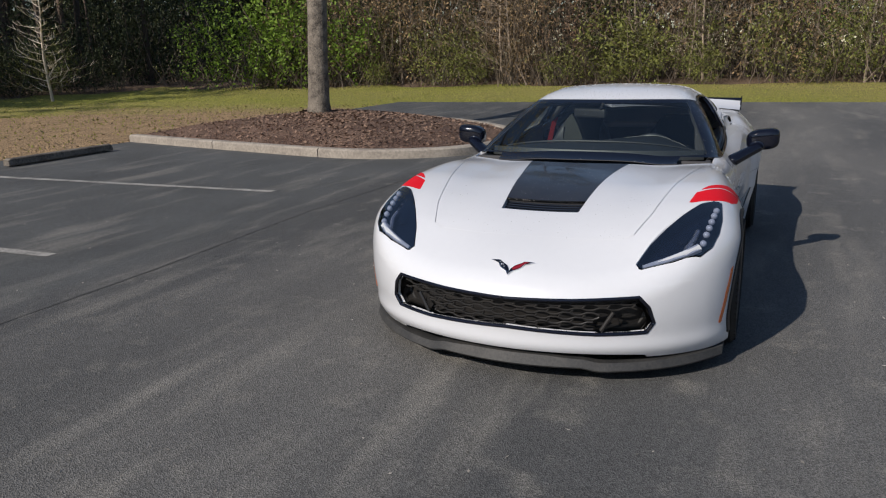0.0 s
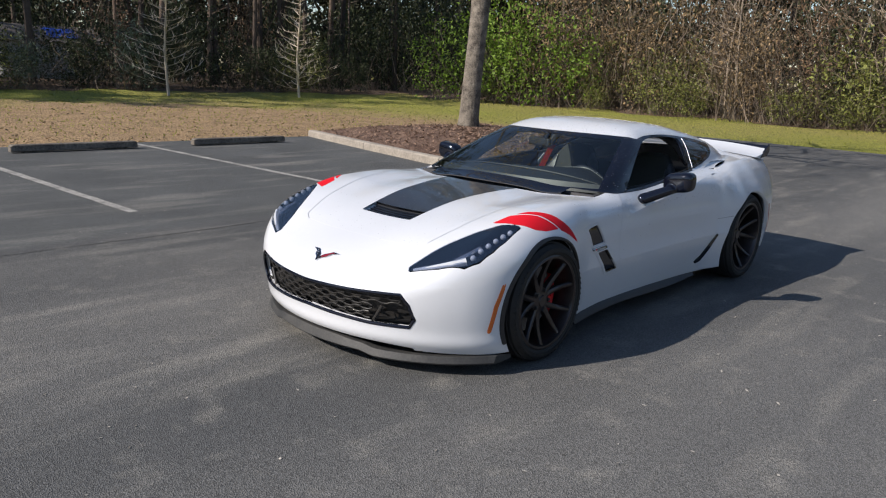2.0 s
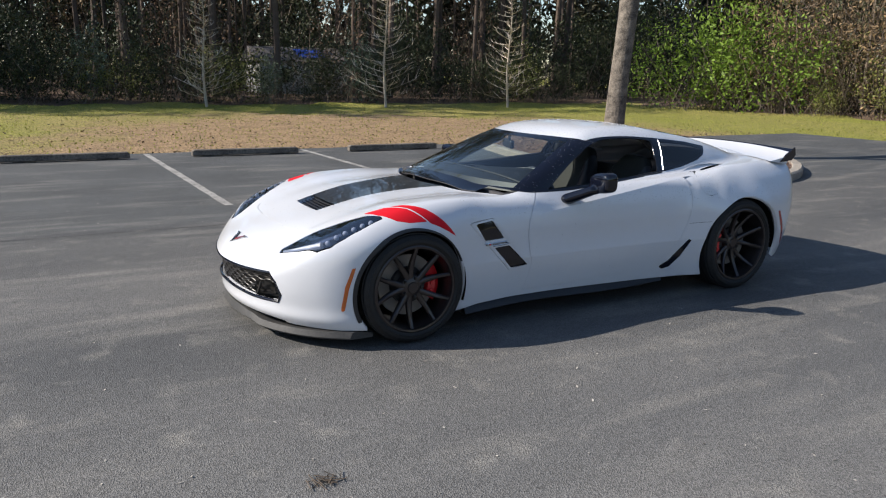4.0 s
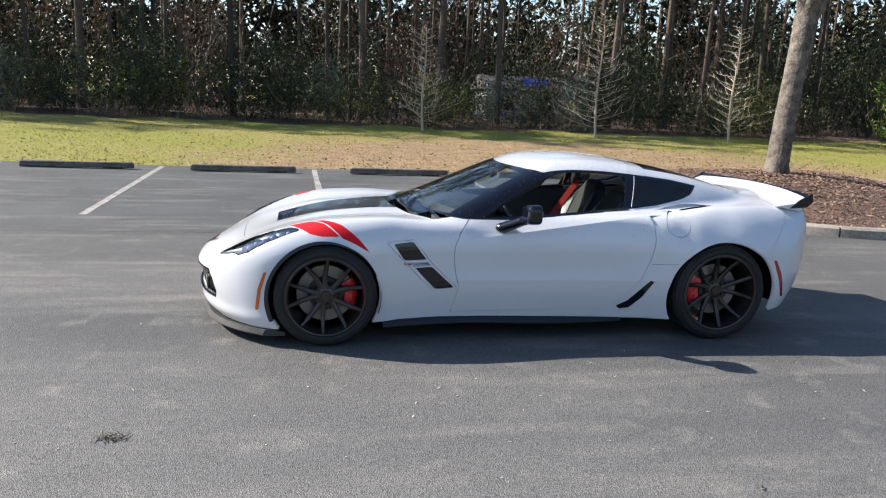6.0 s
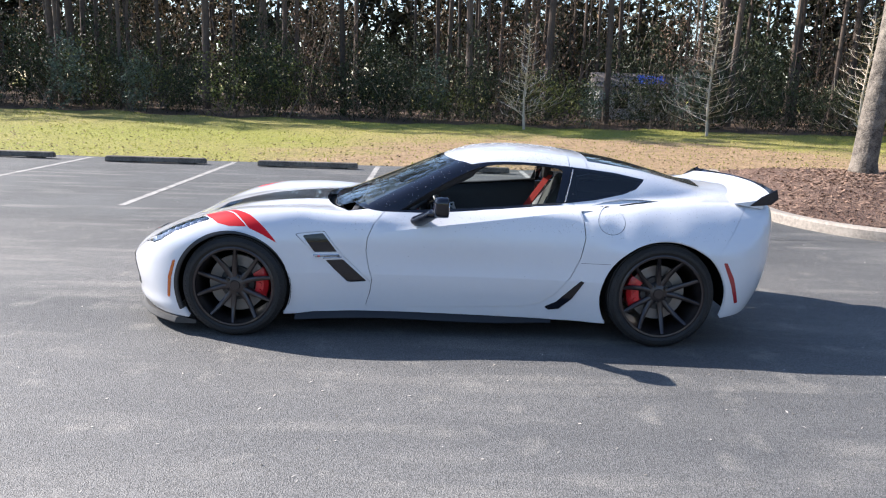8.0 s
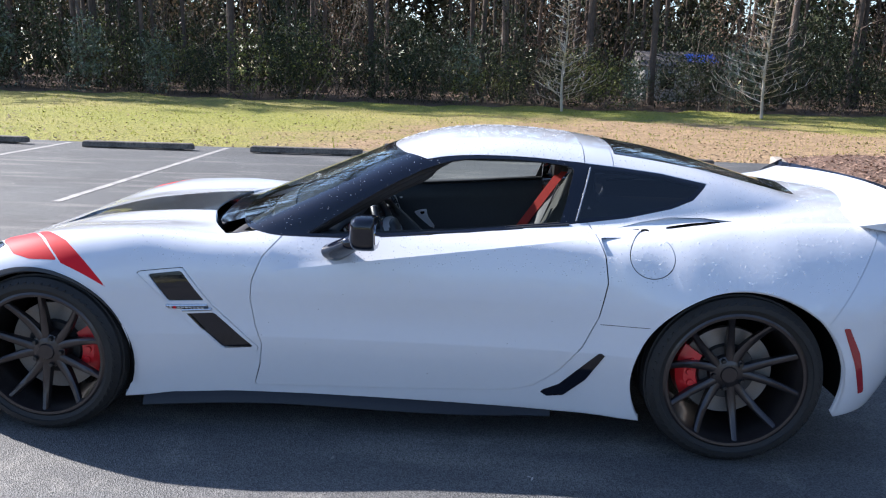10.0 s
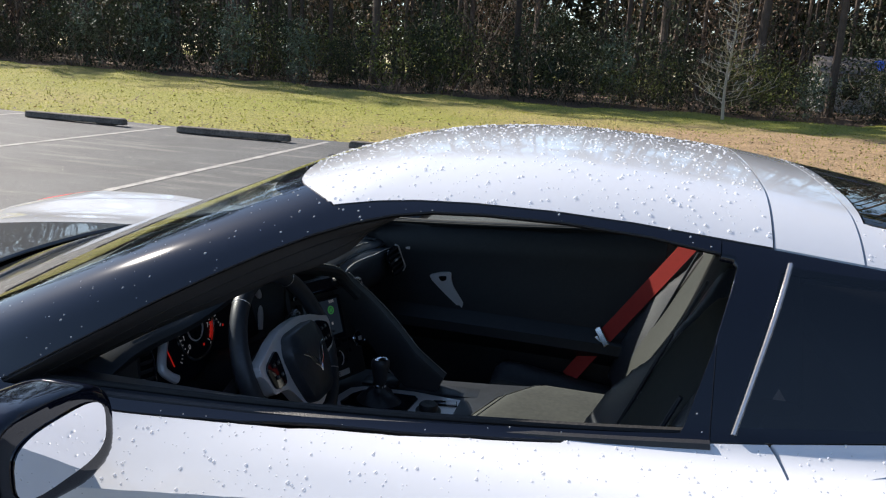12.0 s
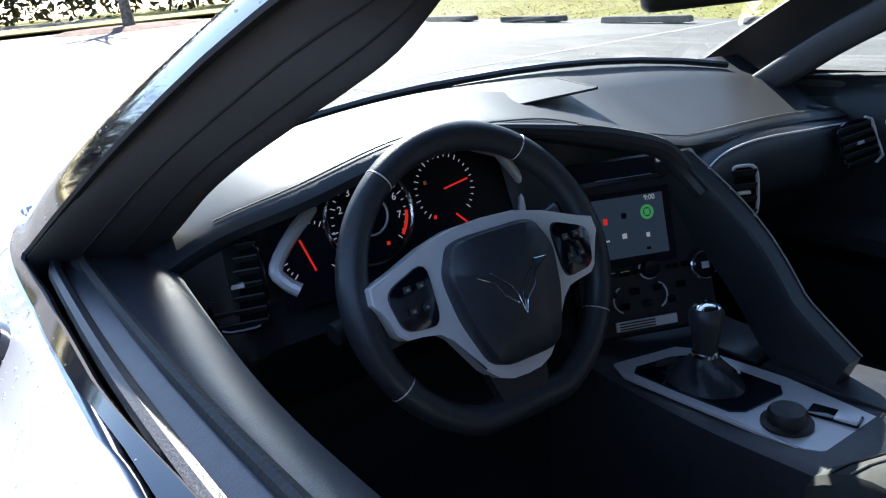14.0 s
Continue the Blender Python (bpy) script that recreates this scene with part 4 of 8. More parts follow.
def lower_field(x, y, z):
    """Below zero inside the car body under the belt line."""
    s = np.abs(y)
    # top of the lower body: centre line and fender crest
    mid = curve(x, -2.3, .93, -2.05, .965, -1.8, .985, -1.4, .93, -0.9, .90, 0.3, .845, 0.62, .828, 0.9, .814, 1.3, .773, 1.67, .689, 1.9, .615, 2.1, .535, 2.22, .47, 2.32, .40)
    crest = curve(x, -2.3, .90, -2.0, .925, -1.7, .925, -1.35, .915, -1.0, .880, -0.6, .860, 0, .828, 0.4, .803, 0.7, .803, 1.0, .815, 1.3, .802, 1.55, .754, 1.8, .664, 2.0, .55, 2.15, .452, 2.3, .36)
    q = s / 0.74
    top = mid + (crest - mid) * q * q * (3 - 2 * np.minimum(q, 1.0)) - (2.6 - 1.5 * bump(x, -0.3, 0.6)) * np.maximum(s - 0.74, 0) ** 2
    top = top - 0.018 * bump(s, 0.47, 0.13) * bump(x, 1.15, 0.5)
    f_top = (z - top) * 0.93
    # sides
    wide = curve(x, -2.3, .86, -2.0, .905, -1.75, .950, -1.45, .984, -1.2, .980, -1.0, .948, -0.8, .905, -0.5, .885, 0, .872, 0.5, .868, 0.85, .878, 1.1, .918, 1.3, .945, 1.5, .948, 1.75, .93, 1.95, .90, 2.2, .88)
    lower = np.maximum(0.42 - z, 0)
    tuck = curve(x, -2.2, .16, -1.7, .10, -1.1, .22, -0.5, .22, 0.6, .18, 1.0, .12, 1.8, .02, 2.2, .02)
    upper = np.maximum(z - 0.60, 0)
    lean = curve(x, -2.2, 1.0, -1.8, 1.15, -1.4, 1.2, -1.1, .95, -0.9, .5, -0.5, .5, 0.3, .55, 0.7, .6, 1.3, 0.9, 1.8, 1.1, 2.2, 1.2)
    side = wide - tuck * lower - lean * upper ** 1.6 - 0.012 * bump(z, 0.50, 0.10) * bump(x, -0.1, 0.7)
    # door crease under the window sill
    fold = np.clip((x + 0.96) / 0.14, 0, 1) * np.clip((0.46 - x) / 0.30, 0, 1)
    fold_z = fold_line(x)
    side = side - 0.80 * fold * np.maximum(z - fold_z, 0)
    f_side = s - side
    nose = 2.25 - 0.40 * s ** 2 - 0.24 * s ** 6 - 0.9 * (z - 0.43) ** 2 + 0.02 * bump(z, 0.17, 0.05)
    f_nose = (x - nose) * 0.9
    tail = -2.205 + 0.16 * s ** 2 + 0.30 * s ** 8 + 0.75 * np.maximum(0.62 - z, 0) ** 2 + 0.20 * np.maximum(z - 0.80, 0)
    f_tail = tail - x
    low = smax(f_top, f_side, 0.07 - 0.045 * bump(x, -0.25, 0.62) - 0.025 * bump(x, -1.3, 0.5))
    low = smax(low, f_nose, 0.09)
    low = smax(low, f_tail, 0.06)
    floor_z = curve(x, -2.3, .30, -1.95, .22, -1.6, .19, -1.0, .13, 0, .14, 1.0, .135, 1.8, .104, 2.3, .100)
    low = smax(low, floor_z - z, 0.02)
    return low


def cabin_field(x, y, z):
    """Below zero inside roof, windscreen and hatch."""
    s = np.abs(y)
    bow = 0.41 * s ** 2
    f_ws = ((x + bow) - (0.655 - (z - 0.88) * 2.42)) * 0.38
    roof = curve(x, -2.3, .88, -1.95, .94, -1.75, .985, -1.5, 1.055, -1.25, 1.117, -0.95, 1.168, -0.75, 1.195, -0.46, 1.212, -0.2, 1.198, 0.1, 1.155, 0.5, 1.05)
    f_roof = (z - (roof - 0.10 * s ** 2 - 0.55 * s ** 6)) * 0.95
    half = curve(x, -2.0, .49, -1.7, .60, -1.27, .70, -0.9, .715, -0.5, .724, 0, .731, 0.3, .738, 0.5, .725, 0.8, .67)
    f_glass = (s - (half - (z - 0.86) * 0.56 - 0.25 * np.maximum(z - 0.86, 0) ** 2)) * 0.75
    f_hatch = -x - 2.03 + 0.2 * s
    cab = smax(smax(f_roof, f_glass, 0.10), f_ws, 0.05)
    cab = smax(cab, f_hatch, 0.03)
    cab = smax(cab, 0.76 - z, 0.01)
    return cab


def body_field(x, y, z):
    return smin(lower_field(x, y, z), cabin_field(x, y, z), 0.035)


def field_normals(p):
    e = 2e-3
    n = np.stack([body_field(p[:, 0] + e, p[:, 1], p[:, 2]) - body_field(p[:, 0] - e, p[:, 1], p[:, 2]),
                  body_field(p[:, 0], p[:, 1] + e, p[:, 2]) - body_field(p[:, 0], p[:, 1] - e, p[:, 2]),
                  body_field(p[:, 0], p[:, 1], p[:, 2] + e) - body_field(p[:, 0], p[:, 1], p[:, 2] - e)], 1)
    return n / np.maximum(np.linalg.norm(n, axis=1, keepdims=True), 1e-9)


def net(field, lo, hi, step):
    """Mesh of the zero surface of a field by naive surface nets: points and triangles."""
    ax = [np.arange(lo[i], hi[i] + step, step) for i in range(3)]
    g = np.meshgrid(*ax, indexing="ij")
    f = field(g[0], g[1], g[2])
    n = np.array(f.shape)
    corner = [(i, j, k) for i in (0, 1) for j in (0, 1) for k in (0, 1)]
    cut = lambda a, o: a[o[0]:n[0] - 1 + o[0], o[1]:n[1] - 1 + o[1], o[2]:n[2] - 1 + o[2]]
    inside = sum((cut(f, o) < 0).astype(np.int8) for o in corner)
    live = (inside > 0) & (inside < 8)
    idx = -np.ones(live.shape, int)
    cells = np.argwhere(live)
    idx[live] = np.arange(len(cells))
    total, count = np.zeros((len(cells), 3)), np.zeros((len(cells), 1))
    for a in corner:
        for b in corner:
            if sum(b) - sum(a) == 1 and all(q - p >= 0 for p, q in zip(a, b)):
                fa, fb = cut(f, a)[live], cut(f, b)[live]
                on = (fa < 0) != (fb < 0)
                t = np.where(on, fa / np.where(on, fa - fb, 1), 0)[:, None]
                total += np.where(on[:, None], np.array(a) + t * (np.array(b) - np.array(a)), 0)
                count += on[:, None]
    p = np.array(lo) + (cells + total / count) * step
    quads = []
    for d in range(3):
        u, v = (d + 1) % 3, (d + 2) % 3
        a = [slice(1, m - 1) for m in n]
        a[d] = slice(0, n[d] - 1)
        b = list(a)
        b[d] = slice(1, n[d])
        fa, fb = f[tuple(a)] < 0, f[tuple(b)] < 0
        for flip, on in ((0, fa & ~fb), (1, ~fa & fb)):
            e = np.argwhere(on) + 1
            e[:, d] -= 1
            c = []
            for du, dv in ((0, 0), (-1, 0), (-1, -1), (0, -1)):
                o = e.copy()
                o[:, u] += du
                o[:, v] += dv
                c.append(idx[o[:, 0], o[:, 1], o[:, 2]])
            q = np.stack(c, 1)
            quads.append(q[:, ::-1] if flip else q)
    q = np.concatenate(quads)
    return p, q
# ---- cutting panels out of the body ----
def poly_gap(u, v, poly):
    """Signed distance to a polygon, below zero inside."""
    q = np.array(poly, float).reshape(-1, 2)
    d = np.full(u.shape, 1e9)
    sign = np.ones(u.shape)
    for i in range(len(q)):
        a, b = q[i], q[i - 1]
        e = b - a
        wx, wy = u - a[0], v - a[1]
        t = np.clip((wx * e[0] + wy * e[1]) / (e @ e), 0, 1)
        d = np.minimum(d, (wx - e[0] * t) ** 2 + (wy - e[1] * t) ** 2)
        c1, c2, c3 = v >= a[1], v < b[1], e[0] * wy > e[1] * wx
        sign = np.where((c1 & c2 & c3) | (~c1 & ~c2 & ~c3), -sign, sign)
    return sign * np.sqrt(d)


class Skin:
    """Points, normals and triangles of a piece of body."""

    def __init__(self, p, n, f):
        used = np.unique(f)
        back = np.zeros(len(p), int)
        back[used] = np.arange(len(used))
        self.p, self.n, self.f = p[used], n[used], back[f]

    def keep(self, g):
        """The piece where g, one value a point, is below zero."""
        f, ins = self.f, g < 0
        c = ins[f].sum(1)
        out = [f[c == 3]]
        p, n = [self.p], [self.n]
        mixed = f[(c == 1) | (c == 2)]
        if len(mixed):
            one = ins[mixed].sum(1) == 1
            lone = np.where(one[:, None], ins[mixed], ~ins[mixed]).argmax(1)
            r = np.arange(len(mixed))
            a, b, d = mixed[r, lone], mixed[r, (lone + 1) % 3], mixed[r, (lone + 2) % 3]
            e = np.concatenate([np.stack([a, b], 1), np.stack([a, d], 1)])
            key, inv = np.unique(np.sort(e, 1), axis=0, return_inverse=True)
            inv = inv.ravel()
            t = (g[key[:, 0]] / (g[key[:, 0]] - g[key[:, 1]]))[:, None]
            p.append(self.p[key[:, 0]] * (1 - t) + self.p[key[:, 1]] * t)
            m = self.n[key[:, 0]] * (1 - t) + self.n[key[:, 1]] * t
            n.append(m / np.linalg.norm(m, axis=1, keepdims=True))
            ab, ad = len(self.p) + inv[:len(mixed)], len(self.p) + inv[len(mixed):]
            out.append(np.stack([a, ab, ad], 1)[one])
            two = ~one
            out.append(np.stack([ab, b, d], 1)[two])
            out.append(np.stack([ab, d, ad], 1)[two])
        return Skin(np.concatenate(p), np.concatenate(n), np.concatenate(out))

    def split(self, g, gap=0.002):
        return self.keep(g + gap), self.keep(gap - g)

    def both(self):
        """This half and its mirror image."""
        k = [1, -1, 1]
        m = len(self.p)
        far = np.where(np.abs(self.p[:, 1]) < 2e-3, np.arange(m), np.arange(m) + m)
        return Skin(np.concatenate([self.p, self.p * k]), np.concatenate([self.n, self.n * k]), np.concatenate([self.f, far[self.f[:, ::-1]]]))

    def mirrored(self):
        return Skin(self.p * [1, -1, 1], self.n * [1, -1, 1], self.f[:, ::-1])

    def moved(self, d):
        return Skin(self.p + self.n * d, self.n, self.f)

    def rim(self):
        e = np.concatenate([self.f[:, [0, 1]], self.f[:, [1, 2]], self.f[:, [2, 0]]])
        have = set(map(tuple, e.tolist()))
        r = np.array([q for q in e.tolist() if (q[1], q[0]) not in have])
        return r[~((np.abs(self.p[r[:, 0], 1]) < 2e-3) & (np.abs(self.p[r[:, 1], 1]) < 2e-3))]


def biggest(k):
    """The largest connected piece of a skin."""
    mark = np.arange(len(k.p))
    while True:
        low = mark[k.f].min(1)
        old = mark.copy()
        for i in range(3):
            np.minimum.at(mark, k.f[:, i], low)
        mark = mark[mark]
        if (mark == old).all():
            break
    ids, n = np.unique(mark[k.f[:, 0]], return_counts=True)
    return Skin(k.p, k.n, k.f[mark[k.f[:, 0]] == ids[n.argmax()]])


def skin_object(name, k, mat, parent, label="", edge=0.0, back=None, back_mat=None):
    """A piece of skin as a mesh; edge: depth of its turned-in rim; back: offset of an inner face."""
    p, n, f, mi = [k.p], [k.n], [k.f], [np.zeros(len(k.f), int)]
    base = len(k.p)
    if back is not None or np.any(edge):
        r = k.rim()
        a, b = r[:, 0], r[:, 1]
        if back is not None:
            p.append(k.p + k.n * np.broadcast_to(np.asarray(back, float), (base,))[:, None])
            n.append(-k.n)
            f.append(k.f[:, ::-1] + base)
            mi.append(np.full(len(k.f), 1 if back_mat else 0))
            A, B = base + a, base + b
        else:
            depth = np.broadcast_to(np.asarray(edge, float), (base,))
            side = np.cross(k.p[b] - k.p[a], k.n[a])
            acc = np.zeros_like(k.p)
            np.add.at(acc, a, side)
            np.add.at(acc, b, side)
            used = np.unique(r)
            place = np.zeros(base, int)
            place[used] = base + np.arange(len(used))
            p.append(k.p[used] - k.n[used] * depth[used][:, None])
            n.append(acc[used] / np.maximum(np.linalg.norm(acc[used], axis=1, keepdims=True), 1e-9))
            A, B = place[a], place[b]
        f += [np.stack([b, a, A], 1), np.stack([b, A, B], 1)]
        mi += [np.full(2 * len(r), 1 if back_mat else 0)]
    ob = mesh_object(name, np.concatenate(p), np.concatenate(f), [mat, back_mat] if back_mat else mat, parent, label, normals=np.concatenate(n))
    if back_mat:
        ob.data.polygons.foreach_set("material_index", np.concatenate(mi))
    return ob


def make_body(step=0.0115):
    p, q = net(body_field, (-2.34, -step / 2, 0.05), (2.42, 1.06, 1.30), step)
    for _ in range(2):
        g = field_normals(p)
        p = p - 0.9 * g * body_field(p[:, 0], p[:, 1], p[:, 2])[:, None]
        p[:, 1] = np.where(np.abs(p[:, 1]) < 1e-3, 0, p[:, 1])
    n = field_normals(p)
    f = np.concatenate([q[:, [0, 1, 2]], q[:, [0, 2, 3]]])
    return Skin(p, n, f)


# ---- the car ----
car = thing("sports_car", "white two-door sports coupe with red fender stripes, wet with raindrops", "car")
HOOD_BLACK = material("black_hood_film", (0.012, 0.012, 0.014), 0.28, coat=0.6, vary=((0.03, 0.027, 0.025), 0.6), scale=6)
LENS = glass("headlight_glass", (0.68, 0.71, 0.80), 1.0, 0.0, 0.18)
AMBER = material("amber_lens", (0.55, 0.11, 0.006), 0.25, coat=1.0)
RED_LENS = material("red_lens", (0.30, 0.008, 0.015), 0.25, coat=1.0)
GRILLE = material("grille_black", (0.015, 0.015, 0.016), 0.35, vary=((0.05, 0.045, 0.04), 0.5), scale=18)
ALLOY = material("light_alloy", (0.6, 0.61, 0.63), 0.25, metal=0.8)

M = make_body()
OFF = 1.0


def settle(k, lift):
    """Put a piece's points back on the body; its normals are taken a little above or below the crease."""
    p = k.p.copy()
    for _ in range(2):
        p = p - 0.9 * field_normals(p) * body_field(p[:, 0], p[:, 1], p[:, 2])[:, None]
        p[:, 1] = np.where(np.abs(k.p[:, 1]) < 2e-3, k.p[:, 1], p[:, 1])
    q = p.copy()
    near = (np.abs(p[:, 2] - fold_line(p[:, 0])) < 0.006) & (p[:, 1] > 0.6)
    q[:, 2] += np.where(near, lift, 0)
    return Skin(p, np.where(near[:, None], field_normals(q), k.n), k.f)


# a clean edge along the door crease
flank = (M.p[:, 1] > 0.6) & (M.p[:, 0] > -1.0) & (M.p[:, 0] < 0.42)
above = np.where(flank, M.p[:, 2] - fold_line(M.p[:, 0]), OFF)
hi, lo = settle(M.keep(-above), 0.008), settle(M.keep(above), -0.008)
M = Skin(np.concatenate([hi.p, lo.p]), np.concatenate([hi.n, lo.n]), np.concatenate([hi.f, lo.f + len(hi.p)]))


def on(k, mask, g):
    return np.where(mask, g, OFF)


# wheel openings
def arch(k, cx, cz, r, rz):
    d = np.sqrt((k.p[:, 0] - cx) ** 2 + ((k.p[:, 2] - cz) * r / rz) ** 2) - r
    return on(k, (k.p[:, 1] > 0.55), d)


ARCH_F, ARCH_R = (1.362, 0.318, 0.354, 0.352), (-1.366, 0.325, 0.400, 0.380)
for a in (ARCH_F, ARCH_R):
    M = M.keep(-arch(M, *a))
M = M.keep(np.where(M.p[:, 2] < 0.25, -0.6 - M.n[:, 2], -0.5))
d = arch(M, *ARCH_F)
turn = np.arctan2(M.p[:, 2] - ARCH_F[1], M.p[:, 0] - ARCH_F[0])
ring, M = M.split(np.maximum(d - 0.022 * (1 - 0.9 * np.clip((turn - 1.0) / 1.7, 0, 1)), np.maximum(turn - 2.75, -0.42 - turn) * 0.3), 0.0008)
# grille mouth
GRILLE_OUT = ((0.0, 0.405), (0.30, 0.412), (0.57, 0.425), (0.61, 0.375), (0.63, 0.30), (0.60, 0.252), (0.40, 0.247), (0.0, 0.262), (-0.1, 0.262), (-0.1, 0.405))
mouth, M = M.split(on(M, M.p[:, 0] > 1.9, poly_gap(M.p[:, 1], M.p[:, 2], GRILLE_OUT)), 0.0)
# headlights
LAMP = ((2.018, 0.536), (2.040, 0.556), (1.975, 0.685), (1.900, 0.795), (1.835, 0.838), (1.76, 0.858), (1.67, 0.862), (1.53, 0.848), (1.522, 0.832), (1.585, 0.752), (1.68, 0.692), (1.79, 0.632), (1.90, 0.578))
lamp, M = M.split(on(M, (M.n[:, 2] > -0.3) & (M.p[:, 2] > 0.45) & (M.p[:, 1] > 0.4) & (M.p[:, 0] > 1.45), poly_gap(M.p[:, 0], M.p[:, 1], LAMP)), 0.002)
# red fender stripes, in a slanted view
w = M.p[:, 1] - M.p[:, 2]
ok = (M.p[:, 0] > 1.0) & (M.p[:, 0] < 1.65) & (M.p[:, 2] > 0.55)
STRIPE_1 = ((1.585, -0.045), (1.462, -0.052), (1.372, 0.045), (1.272, 0.195), (1.385, 0.192), (1.458, 0.160), (1.54, 0.055))
STRIPE_2 = ((1.444, -0.052), (1.37, -0.022), (1.262, 0.070), (1.166, 0.190), (1.082, 0.302), (1.165, 0.257), (1.255, 0.210), (1.354, 0.052))
reds = []
for st in (STRIPE_1, STRIPE_2):
    w = M.p[:, 1] - M.p[:, 2]
    ok = (M.p[:, 0] > 1.0) & (M.p[:, 0] < 1.65) & (M.p[:, 2] > 0.55)
    r, M = M.split(on(M, ok, poly_gap(M.p[:, 0], w, st)), 0.0)
    reds.append(r)
# fender vents
side = lambda k: (k.p[:, 1] > 0.5) & (k.n[:, 1] > 0.2)
xz = lambda k, q: on(k, side(k), poly_gap(k.p[:, 0], k.p[:, 2], q))
GILL = ((0.975, 0.672), (0.795, 0.69), (0.68, 0.54), (0.505, 0.372), (0.51, 0.352), (0.66, 0.345))
GILL_UP = ((0.93, 0.662), (0.80, 0.677), (0.71, 0.558), (0.855, 0.553))
GILL_LOW = ((0.785, 0.505), (0.675, 0.512), (0.52, 0.370), (0.65, 0.360))
GILL_BAR = ((0.862, 0.543), (0.70, 0.548), (0.683, 0.522), (0.80, 0.515))
gill, M = M.split(xz(M, GILL), 0.0015)
gill_up, gill = gill.split(xz(gill, GILL_UP), 0.0)
gill_low, gill = gill.split(xz(gill, GILL_LOW), 0.0)
# fuel door, lights, skirt blades
fuel, M = M.split(on(M, (M.p[:, 1] > 0.6) & (M.p[:, 0] < -0.8), np.hypot(M.p[:, 0] + 1.018, (M.p[:, 2] - 0.805) * 1.1) - 0.083), 0.0018)
AMBER_OUT = ((1.720, 0.495), (1.740, 0.488), (1.778, 0.38), (1.796, 0.24), (1.777, 0.236), (1.758, 0.37))
amber, M = M.split(xz(M, AMBER_OUT), 0.0)
RED_OUT = ((-1.725, 0.575), (-1.748, 0.575), (-1.80, 0.48), (-1.855, 0.31), (-1.832, 0.305), (-1.785, 0.44))
tail_mark, M = M.split(xz(M, RED_OUT), 0.0)
BLADE = ((-0.625, 0.232), (-0.70, 0.27), (-0.845, 0.425), (-0.865, 0.415), (-0.80, 0.30), (-0.72, 0.222), (-0.655, 0.212))
blade, M = M.split(xz(M, BLADE), 0.0)
# roof scoop on the haunch
SCOOP = ((-0.90, 0.722), (-1.0, 0.692), (-1.12, 0.674), (-1.25, 0.672), (-1.37, 0.69), (-1.25, 0.733), (-1.10, 0.752), (-0.965, 0.742))
SLIT = ((-1.09, 0.722), (-1.2, 0.702), (-1.35, 0.693), (-1.25, 0.718), (-1.12, 0.733))
scoop, M = M.split(on(M, (M.n[:, 2] > 0.3) & (M.p[:, 2] > 0.8) & (M.p[:, 1] > 0.5), poly_gap(M.p[:, 0], M.p[:, 1], SCOOP)), 0.0)
slit, scoop = scoop.split(poly_gap(scoop.p[:, 0], scoop.p[:, 1], SLIT), 0.0)
# pillars and glass
low = lambda k: lower_field(k.p[:, 0], k.p[:, 1], k.p[:, 2])
header = lambda k: 0.045 - 0.40 * k.p[:, 1] ** 2 - 4.0 * np.maximum(k.p[:, 1] - 0.43, 0) ** 2
FRAME = ((0.60, 0.835), (0.42, 0.812), (0.18, 0.811), (-0.05, 0.825), (-0.30, 0.846), (-0.55, 0.869), (-0.78, 0.893), (-0.95, 0.914), (-1.13, 0.952), (-1.22, 0.985), (-1.29, 1.042),
         (-1.10, 1.078), (-0.93, 1.098), (-0.78, 1.112), (-0.60, 1.126), (-0.48, 1.131), (-0.36, 1.131), (-0.27, 1.127), (-0.21, 1.121), (-0.16, 1.113), (-0.11, 1.104), (-0.05, 1.092), (0.05, 1.068), (0.30, 1.0), (0.50, 0.90))


def frame_gap(k):
    belt = curve(k.p[:, 0], 0.7, .842, 0.55, .824, 0.42, .812, 0.18, .811, -0.05, .825, -0.3, .846)
    front = np.maximum(0.006 - low(k), header(k) - k.p[:, 0])
    front = np.maximum(front, np.where(k.p[:, 1] > 0.55, belt - k.p[:, 2], -1))
    flank = np.maximum(xz(k, FRAME), 0.004 - 0.06 * np.clip((-0.70 - k.p[:, 0]) / 0.3, 0, 1) - low(k))
    return np.minimum(front, flank)


black, M = M.split(frame_gap(M), 0.0012)
glass_w = lambda k: np.maximum(np.maximum(k.p[:, 1] - (0.505 + (k.p[:, 0] + 0.03) * 0.33), 0.010 - low(k)), header(k) + 0.015 - k.p[:, 0])
screen, black = black.split(glass_w(black), 0.0)
frit, screen = screen.split(np.minimum(low(screen) - 0.034, screen.p[:, 0] - header(screen) - 0.050), 0.0)
WINDOW = ((0.325, 0.822), (0.10, 0.827), (-0.10, 0.839), (-0.35, 0.860), (-0.60, 0.882), (-0.685, 0.891), (-0.72, 1.0), (-0.745, 1.098), (-0.62, 1.113), (-0.50, 1.120), (-0.38, 1.120), (-0.30, 1.116), (-0.24, 1.107), (-0.18, 1.091), (-0.12, 1.069), (-0.05, 1.037), (0.02, 1.001), (0.10, 0.957))
QUARTER = ((-0.745, 0.905), (-0.93, 0.925), (-1.12, 0.960), (-1.20, 0.99), (-1.262, 1.036), (-1.10, 1.068), (-0.93, 1.086), (-0.80, 1.092))
opening, black = black.split(xz(black, WINDOW), 0.0)
quarter, black = black.split(xz(black, QUARTER), 0.0)
pillar, surround = black.split(np.where(black.p[:, 0] > -0.72, -1.0, 1.0) * np.abs(black.p[:, 0] + 0.72), 0.001)
